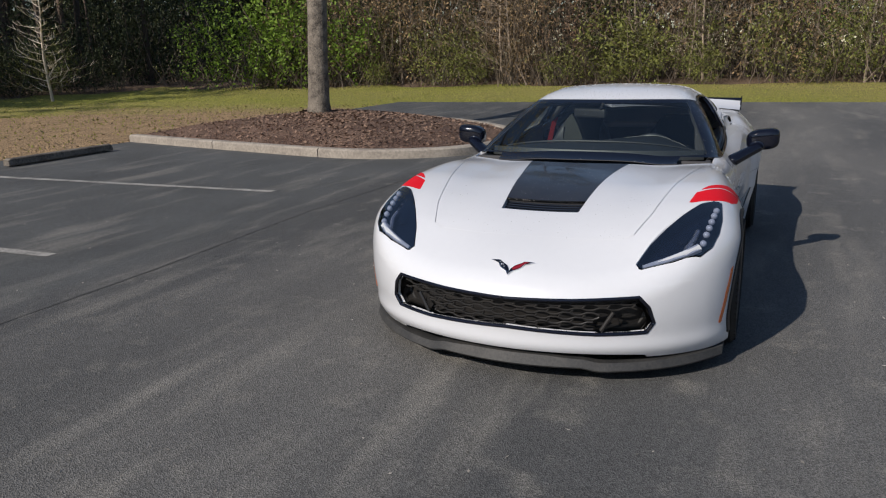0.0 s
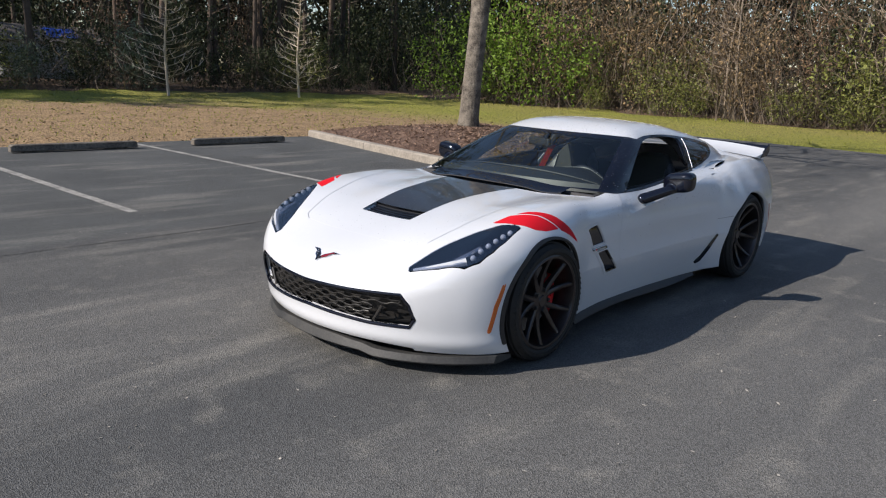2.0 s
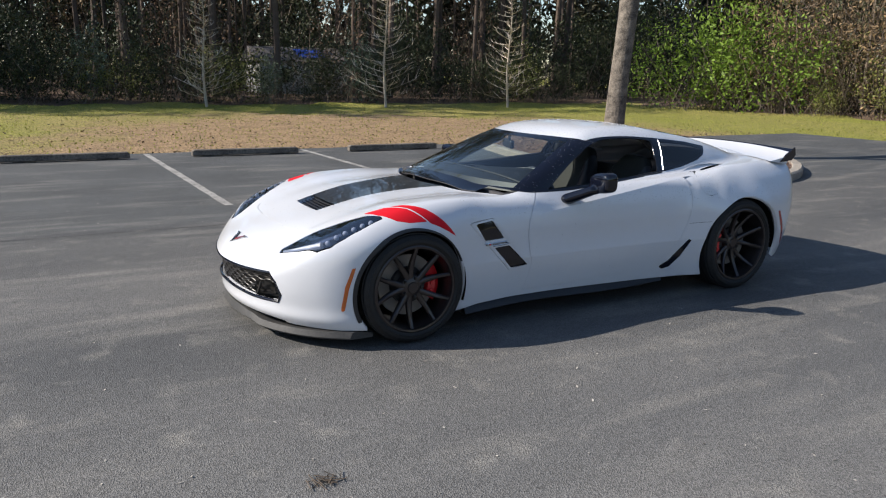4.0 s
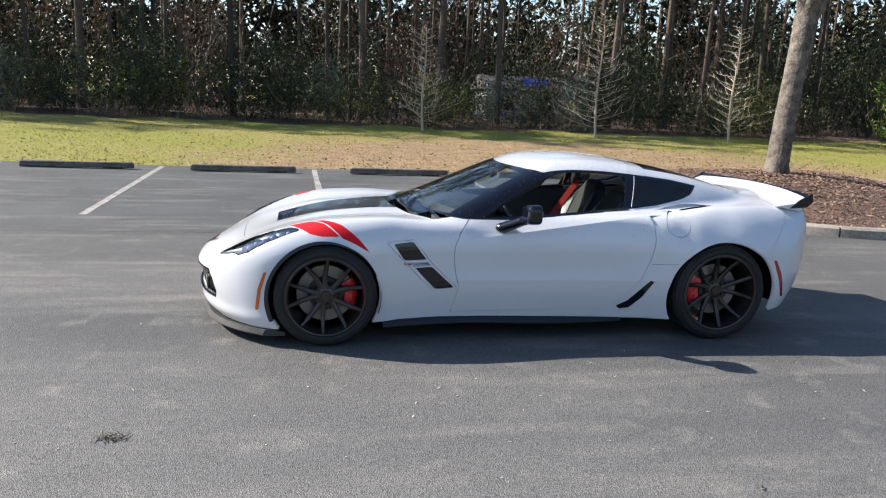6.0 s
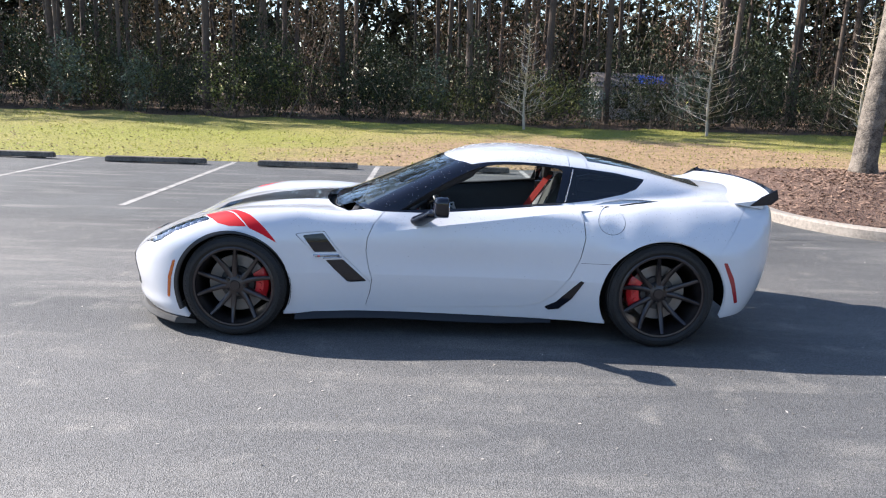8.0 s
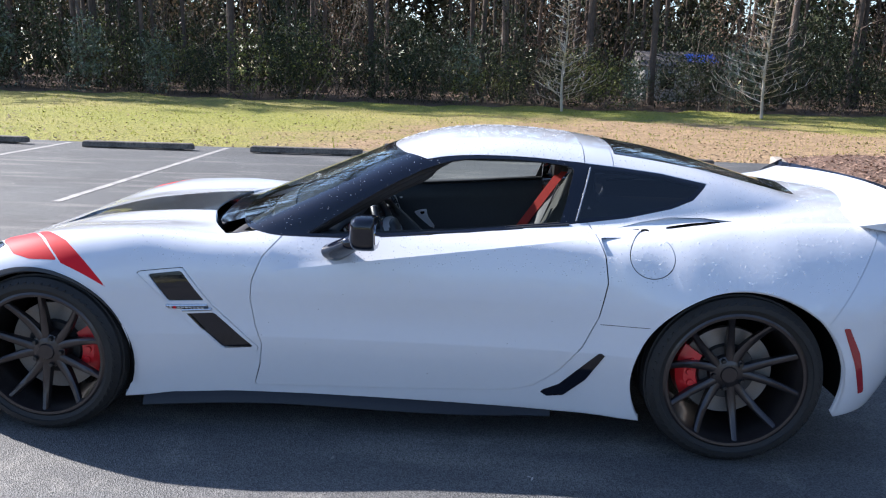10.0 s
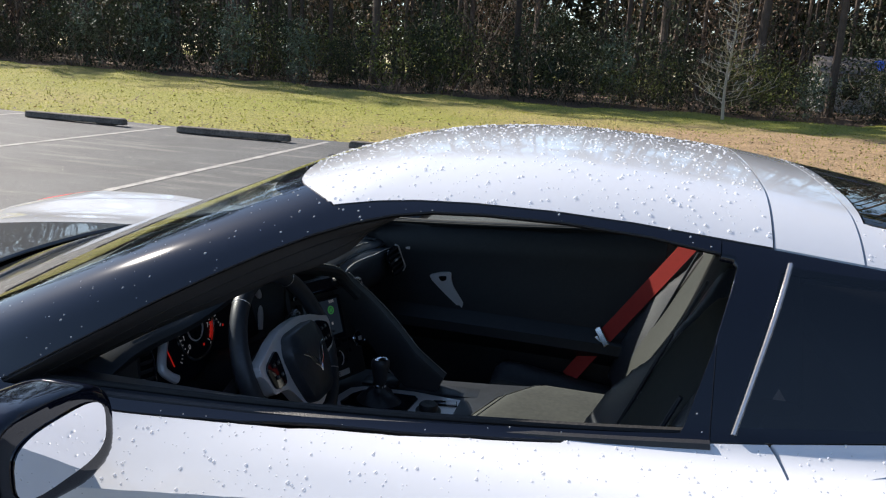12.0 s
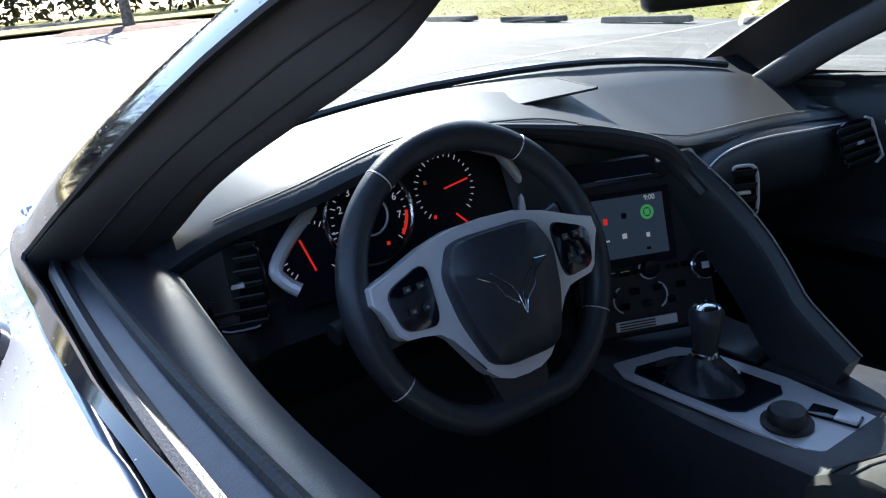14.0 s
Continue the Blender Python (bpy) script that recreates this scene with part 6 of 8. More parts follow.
# skirts
SKIRT = material("satin_black_skirt", (0.007, 0.007, 0.009), 0.4, vary=((0.014, 0.014, 0.016), 0.6), scale=12)
for s in (1, -1):
    bm = bmesh.new()
    rows = []
    for j in range(41):
        x = 0.985 - 1.66 * j / 40
        u = j / 40
        y = float(curve(np.array([x]), -1.0, .875, -0.6, .845, 0.4, .835, 0.7, .845, 1.0, .872)[0])
        zt = 0.135 + 0.02 * bump(x, 0.45, 0.5) - 0.015 * bump(x, -0.95, 0.2)
        rows.append([bm.verts.new((x, (y + a) * s, z)) for a, z in ((-0.08, zt + 0.04), (-0.02, zt + 0.012), (0.0, zt - 0.014), (0.010, zt - 0.006 - 0.026 * (1 - u ** 5)), (0.003, zt - 0.010 - 0.028 * (1 - u ** 5)), (-0.08, zt - 0.010 - 0.028 * (1 - u ** 5)))])
    for p, q in zip(rows, rows[1:]):
        for i in range(6):
            bm.faces.new((p[i], p[(i + 1) % 6], q[(i + 1) % 6], q[i]))
    bm.faces.new(rows[0]), bm.faces.new(rows[-1])
    bmesh.ops.recalc_face_normals(bm, faces=bm.faces[:])
    part("side_skirt", bm, SKIRT, car, "satin black side skirt")
# seam behind the door
for s in (1, -1):
    bm = bmesh.new()
    run = [surface("y", -0.838 - 0.03 * k, 0.538 + 0.001 * k, -0.0005)[0] for k in range(7)]
    add_tube(bm, [(p.x, p.y * s, p.z) for p in run], 0.0013, 6)
    part("panel_seam", bm, SEAM, car)
for s in (1, -1):
    run = [surface("y", -0.748 - 0.062 * k / 8, 0.897 + 0.198 * k / 8, 0.002)[0] for k in range(9)]
    bm = bmesh.new()
    add_tube(bm, [(p.x, p.y * s, p.z) for p in run], 0.0032, 6)
    part("window_edge", bm, ALLOY, car, "pale window edge strip")
# underbody and cabin closure
bm = bmesh.new()
add_box(bm, (0.0, 0, 0.19), (1.95, 1.52, 0.05))
add_box(bm, (1.4, 0, 0.19), (0.9, 0.9, 0.05))
add_box(bm, (-1.4, 0, 0.22), (0.95, 0.9, 0.05))
part("underbody", bm, SEAM, car)
# door mirrors
def mirror_field(x, y, z):
    u, v, w = (x - 0.048) / 0.060, (y - 0.985) / 0.098, (z - 0.882 - 0.12 * (y - 0.985)) / (0.066 - 0.12 * np.clip(0.95 - y, 0, 0.09))
    shell = ((np.abs(u) ** 3.6 + np.abs(v) ** 3.6 + np.abs(w) ** 3.6) ** (1 / 3.6) - 1) * 0.06
    a, b = np.array([0.195, 0.828, 0.768]), np.array([0.105, 0.955, 0.835])
    d = b - a
    t = np.clip(((x - a[0]) * d[0] + (y - a[1]) * d[1] + (z - a[2]) * d[2]) / (d @ d), 0, 1)
    arm = np.sqrt(((x - a[0] - t * d[0]) * 0.75) ** 2 + (y - a[1] - t * d[1]) ** 2 + ((z - a[2] - t * d[2]) * 1.2) ** 2) - 0.043 + 0.008 * t
    return smax(smin(shell, arm, 0.014), 0.012 - x, 0.006)


mp, mq = net(mirror_field, (-0.05, 0.78, 0.72), (0.27, 1.12, 0.97), 0.007)
for s in (1, -1):
    pm = mp * [1, s, 1]
    m = mesh_object("door_mirror", pm, mq if s > 0 else mq[:, ::-1], BLACK_GLOSS, car, "gloss black door mirror", angle=60)
    bm = bmesh.new()
    add_prism(bm, [(0.072 * math.copysign(abs(math.cos(t)) ** 0.6, math.cos(t)), 0.039 * math.copysign(abs(math.sin(t)) ** 0.6, math.sin(t))) for t in [2 * math.pi * (k + 0.5) / 28 for k in range(28)]], 0.002,
              Matrix.Translation((0.0105, 0.985 * s, 0.882)) @ Matrix(((0, 0, -1, 0), (1, 0, 0, 0), (0, 1, 0, 0), (0, 0, 0, 1))))
    bmesh.ops.recalc_face_normals(bm, faces=bm.faces[:])
    part("mirror_glass", bm, material("mirror_silver", (0.9, 0.9, 0.92), 0.02, metal=1.0) if s > 0 else bpy.data.materials["mirror_silver"], m)
# rear spoiler: white deck lip with a black blade and end plates
bm = bmesh.new()
rows, blade_rows = [], []
bm2 = bmesh.new()
for j in range(41):
    y = -0.76 + 1.52 * j / 40
    s = abs(y)
    x = -2.155 + 0.17 * s ** 2
    zd = 0.985 - 0.05 * s ** 2
    rows.append([bm.verts.new(v) for v in ((x + 0.24, y, zd - 0.03), (x + 0.10, y, zd - 0.008), (x, y, zd + 0.030), (x - 0.006, y, zd + 0.012), (x + 0.05, y, zd - 0.06))])
    b = 0.026 + 0.022 * (s / 0.76) ** 3
    blade_rows.append([bm2.verts.new(v) for v in ((x + 0.012, y, zd + 0.010), (x - 0.016, y, zd + 0.010 + b), (x - 0.024, y, zd + 0.008 + b), (x - 0.012, y, zd - 0.004))])
for B, R in ((bm, rows), (bm2, blade_rows)):
    m = len(R[0])
    for p, q in zip(R, R[1:]):
        for i in range(m):
            B.faces.new((p[i], p[(i + 1) % m], q[(i + 1) % m], q[i]))
    B.faces.new(R[0]), B.faces.new(R[-1])
    bmesh.ops.recalc_face_normals(B, faces=B.faces[:])
spoiler = part("rear_spoiler", bm, PAINT, car)
part("spoiler_blade", bm2, BLACK_GLOSS, spoiler, "gloss black spoiler blade")
for s in (1, -1):
    plate("spoiler_end", [(-1.925, 0.915), (-2.06, 0.925), (-2.105, 0.965), (-2.09, 1.025), (-2.0, 0.975)], BLACK_GLOSS,
          Matrix.Translation((0, s * 0.762 + (0.008 if s < 0 else 0.004), 0)) @ Matrix(((1, 0, 0, 0), (0, 0, -1, 0), (0, 1, 0, 0), (0, 0, 0, 1))), 0.012, spoiler, "gloss black spoiler end plate")
# ---- cabin ----
STITCH = material("pale_stitching", (0.30, 0.30, 0.28), 0.8)
SCREEN_OFF = material("screen_glass", (0.008, 0.010, 0.016), 0.35, spec=0.15)
RED_GLOW, AMBER_GLOW, WHITE_GLOW = glow("red_needle_light", (1.0, 0.04, 0.03), 0.09), glow("amber_light", (1.0, 0.35, 0.05), 0.018), glow("white_dial_light", (0.85, 0.9, 1.0), 0.05)
GREEN_GLOW, BLUE_GLOW = glow("green_icon", (0.12, 0.65, 0.2), 0.055), glow("screen_light", (0.13, 0.20, 0.31), 0.024)


def loft(name, rows, mat, parent, label="", closed_section=False, angle=35, cap=False):
    bm = bmesh.new()
    R = [[bm.verts.new(v) for v in r] for r in rows]
    m = len(R[0])
    for p, q in zip(R, R[1:]):
        for i in range(m if closed_section else m - 1):
            bm.faces.new((p[i], p[(i + 1) % m], q[(i + 1) % m], q[i]))
    if cap:
        bm.faces.new(R[0]), bm.faces.new(R[-1])
    bmesh.ops.recalc_face_normals(bm, faces=bm.faces[:])
    return part(name, bm, mat, parent, label, angle=angle)


def tube(name, pts, radius, mat, parent, sides=10, closed=False, label=""):
    bm = bmesh.new()
    add_tube(bm, pts, radius, sides, closed)
    bmesh.ops.recalc_face_normals(bm, faces=bm.faces[:])
    return part(name, bm, mat, parent, label)


def block(name, centre, size, mat, parent, turn=None, bevel=0.005, label="", segments=2):
    bm = bmesh.new()
    add_box(bm, centre, size, turn, bevel, segments)
    return part(name, bm, mat, parent, label)


def plane_at(origin, normal):
    n = Vector(normal).normalized()
    u = Vector((0, 0, 1)).cross(n).normalized()
    return Matrix.Translation(origin) @ Matrix((u, n.cross(u), n)).transposed().to_4x4()


def flat(name, m, u, v, w, h, mat, parent, thick=0.003, label="", lift=0.0, bevel=0.001):
    bm = bmesh.new()
    add_box(bm, (0, 0, 0), (w, h, thick), None, bevel, 1)
    bmesh.ops.transform(bm, matrix=m @ Matrix.Translation((u, v, lift + thick / 2)), verts=bm.verts[:])
    return part(name, bm, mat, parent, label)


def disc(name, m, u, v, r, depth, mat, parent, sides=32, label="", round_top=0.2):
    bm = bmesh.new()
    add_lathe(bm, [(0.0005, depth), (r * (1 - round_top), depth), (r, depth * 0.6), (r, 0.0)], sides, "z")
    bmesh.ops.transform(bm, matrix=m @ Matrix.Translation((u, v, 0)), verts=bm.verts[:])
    return part(name, bm, mat, parent, label)


def ring(name, m, u, v, r, thick, mat, parent, a0=0.0, a1=2 * math.pi, lift=0.002, label="", flatten=1.0):
    full = abs(a1 - a0) > 6.28
    n = 48
    pts = [m @ Vector((u + r * math.cos(a0 + (a1 - a0) * k / n), v + flatten * r * math.sin(a0 + (a1 - a0) * k / n), lift)) for k in range(n if full else n + 1)]
    return tube(name, pts, thick, mat, parent, 8, full, label)


def words(text, m, u, v, size, mat, parent, lift=0.002):
    d = bpy.data.curves.new("numeral", "FONT")
    d.body, d.size, d.align_x, d.align_y, d.extrude = text, size, "CENTER", "CENTER", 0.0003
    d.materials.append(mat)
    ob = new("numeral", d)
    ob.parent = parent
    ob.matrix_world = m @ Matrix.Translation((u, v, lift))
    return ob


C1 = lambda y, *k: float(curve(np.array([y]), *k)[0])
# dashboard
rows = []
for j in range(65):
    y = -0.70 + 1.37 * j / 64
    xf = 0.615 - 0.30 * y * y
    zt = 0.905 - 0.20 * abs(y) ** 2.6
    xb = C1(y, -0.80, .22, -0.62, .165, -0.45, .175, -0.25, .175, -0.12, .140, 0.0, .140, 0.15, .125, 0.33, .115, 0.48, .150, 0.58, .215, 0.80, .26)
    zb = C1(y, -0.80, .74, -0.62, .765, -0.45, .778, -0.25, .785, -0.12, .812, 0.0, .845, 0.15, .885, 0.33, .900, 0.48, .862, 0.58, .822, 0.66, .785, 0.80, .74)
    drv = float(np.clip((y - 0.09) / 0.05, 0, 1) * np.clip((0.56 - y) / 0.04, 0, 1))
    mid = float(np.clip((y + 0.20) / 0.05, 0, 1) * np.clip((0.13 - y) / 0.04, 0, 1))
    face = xb + 0.012 + drv * (0.245 - xb) + mid * (1 - drv) * 0.02
    rows.append([(xf, y, 0.80), (xf - 0.02, y, 0.855), (xf - 0.10, y, zt - 0.012), ((xf + xb) / 2 - 0.02, y, (zt + zb) / 2 + 0.012), (xb + 0.05, y, zb + 0.004), (xb + 0.012, y, zb), (xb, y, zb - 0.010), (xb + 0.004, y, zb - 0.022),
                 (face, y, zb - 0.030), (face, y, 0.70), (face - 0.01 - 0.03 * drv, y, 0.655), (face + 0.02, y, 0.60), (0.34, y, 0.52), (0.50, y, 0.40)])
dash = loft("dashboard", rows, DASH, car, "charcoal leather dashboard with stitched edges", angle=40)
tube("stitch_line", [(rows[j][5][0] + 0.012, rows[j][5][1], rows[j][5][2] + 0.0035) for j in range(6, 60)], 0.0012, STITCH, dash, 5)
tube("defroster_slot", [(0.50 - 0.28 * y * y, y, 0.90 - 0.2 * abs(y) ** 2.6) for y in [-0.6 + 0.1 * k for k in range(13)]], 0.007, BLACK_TRIM, dash, 6)
SP = plane_at((0.33, -0.02, 0.884), (-0.10, 0, 1))
flat("speaker_grille", SP, 0, 0, 0.17, 0.10, DASH, dash, 0.004, "dark dash-top speaker grille")
for k in (-1, 1):
    flat("speaker_trim", SP, 0.088 * k, 0, 0.004, 0.10, DASH, dash, 0.005)
disc("sun_sensor", plane_at((0.40, 0.10, 0.905), (0, 0, 1)), 0, 0, 0.012, 0.012, BLACK_GLOSS, dash, label="small dark dome sensor")
# instrument cluster
CL = plane_at((0.236, 0.31, 0.775), (-0.97, 0, 0.22))
cluster = new("instrument_cluster")
cluster.parent = car
tagged(cluster, "instrument cluster with white dials and red needles")
flat("cluster_panel", CL, 0, -0.005, 0.375, 0.15, SCREEN_OFF, cluster, 0.004)
for u, v, r in ((-0.048, 0.012, 0.058), (0.075, 0.022, 0.050), (-0.14, -0.012, 0.04)):
    for k in range(25):
        a = math.radians(225 - 270 * k / 24)
        long = k % 3 == 0
        tk = flat("tick", CL @ Matrix.Translation((u, v, 0.0045)) @ Matrix.Rotation(a, 4, "Z"), r * 0.93, 0, 0.007 if long else 0.004, 0.0012, WHITE_GLOW, cluster, 0.0008, bevel=0)
ring("dial_ring", CL, -0.048, 0.012, 0.064, 0.0035, CHROME, cluster, lift=0.006)
ring("inner_ring", CL, -0.048, 0.012, 0.026, 0.0018, SILVER, cluster, lift=0.006)
for k in range(8):
    a = math.radians(225 - 270 * k / 8)
    words(str(k), CL, -0.048 + 0.044 * math.cos(a), 0.012 + 0.044 * math.sin(a), 0.014, WHITE_GLOW, cluster, 0.006)
ring("red_zone", CL, -0.048, 0.012, 0.055, 0.0022, RED_GLOW, cluster, math.radians(-40), math.radians(-5), 0.006)
for u, v, a, r in ((0.075, 0.022, 0.15, 0.042), (0.085, -0.018, -0.8, 0.032), (-0.140, -0.035, 1.85, 0.045)):
    flat("needle", CL @ Matrix.Translation((u, v, 0.006)) @ Matrix.Rotation(a, 4, "Z"), r * 0.45, 0, r, 0.0024, RED_GLOW, cluster, 0.0012, bevel=0)
for u, v in ((0.045, 0.036), (0.05, -0.014), (-0.03, -0.03)):
    flat("warning_icon", CL, u, v, 0.0045, 0.005, AMBER_GLOW if v > 0 else RED_GLOW, cluster, 0.0008, lift=0.005, bevel=0)
disc("trip_display", CL, -0.048, -0.008, 0.013, 0.007, SCREEN_OFF, cluster)
tube("cluster_trim", smooth_path(((0.262, 0.386, 0.812), (0.252, 0.418, 0.816), (0.234, 0.462, 0.798), (0.212, 0.504, 0.764), (0.202, 0.500, 0.746), (0.192, 0.486, 0.733)), 4), [0.003 + 0.006 * min(1, k / 7) for k in range(21)], SILVER, cluster, 10, label="satin silver trim")
tube("cluster_trim", [CL @ Vector(q) for q in ((0.185, -0.07, 0.012), (0.20, 0.0, 0.02), (0.16, 0.055, 0.03), (0.10, 0.075, 0.034))], [0.006, 0.008, 0.009, 0.005], SILVER, cluster, 10)
# air vents
def vent_unit(name, m, w, h, n, label, trim=SILVER):
    v = new(name)
    v.parent = car
    tagged(v, label)
    flat("vent_back", m, 0, 0, w, h, SEAM, v, 0.003)
    out = []
    for k in range(32):
        a = 2 * math.pi * k / 32
        c, s = math.cos(a), math.sin(a)
        out.append(m @ Vector((w / 2 * abs(c) ** 0.5 * (1 if c > 0 else -1), h / 2 * abs(s) ** 0.5 * (1 if s > 0 else -1), 0.006)))
    tube("vent_frame", out, 0.0032, trim, v, 8, True)
    for k in range(n):
        y = h * ((k + 0.5) / n - 0.5)
        flat("slat", m @ Matrix.Translation((0, y, 0.006)) @ Matrix.Rotation(0.5, 4, "X"), 0, 0, w * 0.92, h / n * 0.55, BLACK_TRIM, v, 0.003)
    flat("vent_tab", m, 0, 0, 0.022, 0.006, SILVER, v, 0.012)
    return v


vent_unit("air_vent", plane_at((0.230, 0.552, 0.749), (-0.93, 0.30, 0.15)), 0.070, 0.112, 7, "tall driver air vent with dark slats", BLACK_GLOSS)
PV = plane_at((0.121, -0.615, 0.709), (-0.93, -0.02, 0.37))
vent = vent_unit("air_vent", PV, 0.124, 0.082, 5, "passenger air vent with silver trim", BLACK_GLOSS)
tube("vent_trim", [PV @ Vector(q) for q in ((0.046, 0.042, 0.006), (0.058, 0.036, 0.009), (0.064, 0.0, 0.010), (0.062, -0.038, 0.008), (0.040, -0.044, 0.006))], 0.0038, SILVER, vent, 8, label="satin silver edge")
vent_unit("air_vent", plane_at((0.138, -0.300, 0.685), (-0.85, 0.5, 0.1)), 0.050, 0.092, 4, "narrow centre air vent with silver trim")
# passenger grip pad
pad_x = lambda y: C1(y, -0.73, .168, -0.66, .146, -0.5, .140, -0.30, .150, -0.20, .135)
pad_z = lambda y: C1(y, -0.73, .690, -0.66, .735, -0.5, .752, -0.36, .760, -0.26, .752, -0.20, .735)
pad_rows = [[(pad_x(y) + a, y, pad_z(y) + b) for a, b in ((0.055, 0.016), (0.030, 0.010), (0.008, 0.002), (0.0, -0.010), (-0.006, -0.035), (-0.004, -0.065), (0.006, -0.092), (0.030, -0.115), (0.070, -0.125))] for y in [-0.73 + 0.53 * k / 40 for k in range(41)]]
pad = loft("dash_pad", pad_rows, LEATHER, dash, "padded black leather band before the passenger seat", angle=60)
# silver tube paints the highlight that runs along the grey piping
tube("pad_trim", [Vector(r[2]) + Vector((-0.003, 0, 0.001)) for r in pad_rows], 0.0018, SILVER, pad, 8, label="thin grey edge piping, its highlight drawn in silver")
flat("top_badge", plane_at((0.20, -0.615, 0.772), (-0.1, 0, 1)), 0, 0, 0.016, 0.040, BLACK_TRIM, dash, 0.003)
# centre stack
ST = plane_at((0.085, -0.02, 0.70), (-0.88, 0.36, 0.30))
stack = new("centre_stack")
stack.parent = car
tagged(stack, "centre console stack with touch screen and climate controls")
flat("stack_panel", ST, -0.02, -0.018, 0.215, 0.262, BLACK_TRIM, stack, 0.03, lift=-0.034, bevel=0.006)
SCR = ST @ Matrix.Translation((-0.012, -0.006, 0)) @ Matrix.Diagonal((0.90, 0.97, 1.0, 1.0))
flat("touch_screen", SCR, -0.030, 0.016, 0.155, 0.112, SCREEN_OFF, stack, 0.004, "lit colour touch screen")
flat("screen_face", SCR, -0.028, 0.019, 0.125, 0.090, BLUE_GLOW, stack, 0.001, lift=0.0042, bevel=0)
for u, v, w, h, m in ((0.005, 0.037, 0.020, 0.022, GREEN_GLOW), (-0.035, 0.036, 0.020, 0.020, SCREEN_OFF), (-0.067, 0.031, 0.016, 0.022, RED_GLOW), (-0.038, 0.006, 0.018, 0.018, WHITE_GLOW), (0.002, 0.003, 0.014, 0.016, WHITE_GLOW), (-0.067, 0.002, 0.014, 0.006, WHITE_GLOW), (0.0, -0.017, 0.016, 0.01, SCREEN_OFF)):
    if m is GREEN_GLOW:
        ring("screen_icon", SCR, u, v, 0.009, 0.002, m, stack, lift=0.0056)
    flat("screen_icon", SCR, u, v, w * 0.42, h * 0.42, m, stack, 0.0008, lift=0.0053, bevel=0)
words("9:00", SCR, 0.012, 0.058, 0.011, WHITE_GLOW, stack, 0.0056)
flat("upper_slot", ST, -0.04, 0.095, 0.15, 0.030, SCREEN_OFF, stack, 0.006, "dark upper display strip", lift=0.0)
flat("slot_bar", ST, -0.03, 0.08, 0.18, 0.008, BLACK_GLOSS, stack, 0.010)
disc("round_knob", ST, 0.028, 0.094, 0.016, 0.022, BLACK_TRIM, stack)
disc("volume_knob", ST, -0.015, -0.052, 0.014, 0.014, BLACK_GLOSS, stack)
ring("knob_ring", ST, -0.015, -0.052, 0.015, 0.0015, SILVER, stack)
for k in range(5):
    flat("media_button", ST, -0.075 + 0.022 * k + (0.03 if k > 2 else 0), -0.054, 0.017, 0.007, BLACK_GLOSS, stack, 0.005)
disc("start_button", ST, 0.070, -0.060, 0.019, 0.008, BLACK_GLOSS, stack, label="round engine start button")
ring("start_ring", ST, 0.070, -0.060, 0.020, 0.0022, CHROME, stack, lift=0.006)
flat("start_icon", ST, 0.070, -0.060, 0.012, 0.010, SILVER, stack, 0.0006, lift=0.0082, bevel=0)
for u in (-0.055, -0.012):
    ring("climate_bracket", ST, u, -0.092, 0.020, 0.0014, SILVER, stack, 2.0 if u < -0.03 else -1.1, 4.3 if u < -0.03 else 1.1)
for k in range(8):
    flat("climate_button", ST, -0.095 + 0.018 * k, -0.092 + (0.010 if k % 2 else -0.010), 0.014, 0.010, BLACK_GLOSS, stack, 0.004)
flat("vent_slider", ST, -0.030, -0.130, 0.095, 0.014, SILVER, stack, 0.005, "silver slotted control bar")
for k in range(3):
    flat("slider_slot", ST, -0.045, -0.134 + 0.004 * k, 0.055, 0.0016, BLACK_TRIM, stack, 0.001, lift=0.0052, bevel=0)
# console between the seats
rows = []
for j in range(33):
    x = 0.16 - 0.93 * j / 32
    z = C1(x, -0.8, .565, -0.5, .56, -0.26, .540, -0.1, .530, 0.05, .532, 0.16, .57)
    wl, wr = 0.125, -0.165
    rows.append([(x, wl + 0.01, 0.22), (x, wl, z - 0.03), (x, wl - 0.008, z - 0.006), (x, wl - 0.02, z), (x, wr + 0.02, z), (x, wr + 0.008, z - 0.006), (x, wr, z - 0.03), (x, wr - 0.01, 0.22)])
console = loft("console", rows, LEATHER, car, "black leather centre console")
bm = bmesh.new()
add_prism(bm, [(0.055, 0.095), (0.02, 0.110), (-0.228, 0.088), (-0.245, 0.078), (-0.276, 0.020), (-0.284, -0.015), (-0.272, -0.032), (-0.126, -0.040), (0.0, -0.025), (0.03, -0.005)], 0.006, Matrix.Translation((0, 0, 0.533)))
bmesh.ops.recalc_face_normals(bm, faces=bm.faces[:])
bmesh.ops.bevel(bm, geom=[e for e in bm.edges if e.calc_face_angle(0) > 1 and abs((e.verts[0].co - e.verts[1].co).z) < 1e-4 and e.verts[0].co.z > 0.536], offset=0.002, segments=2, affect="EDGES")
part("console_plate", bm, SILVER, console, "satin silver shifter plate")
bm = bmesh.new()
add_prism(bm, [(0.022, 0.084), (0.014, 0.097), (-0.06, 0.092), (-0.128, 0.084), (-0.142, 0.070), (-0.148, 0.004), (-0.136, -0.010), (-0.01, 0.0), (0.010, 0.030)], 0.004, Matrix.Translation((0, 0, 0.538)))
bmesh.ops.recalc_face_normals(bm, faces=bm.faces[:])
part("boot_base", bm, BLACK_GLOSS, console)
bm = bmesh.new()
prev = None
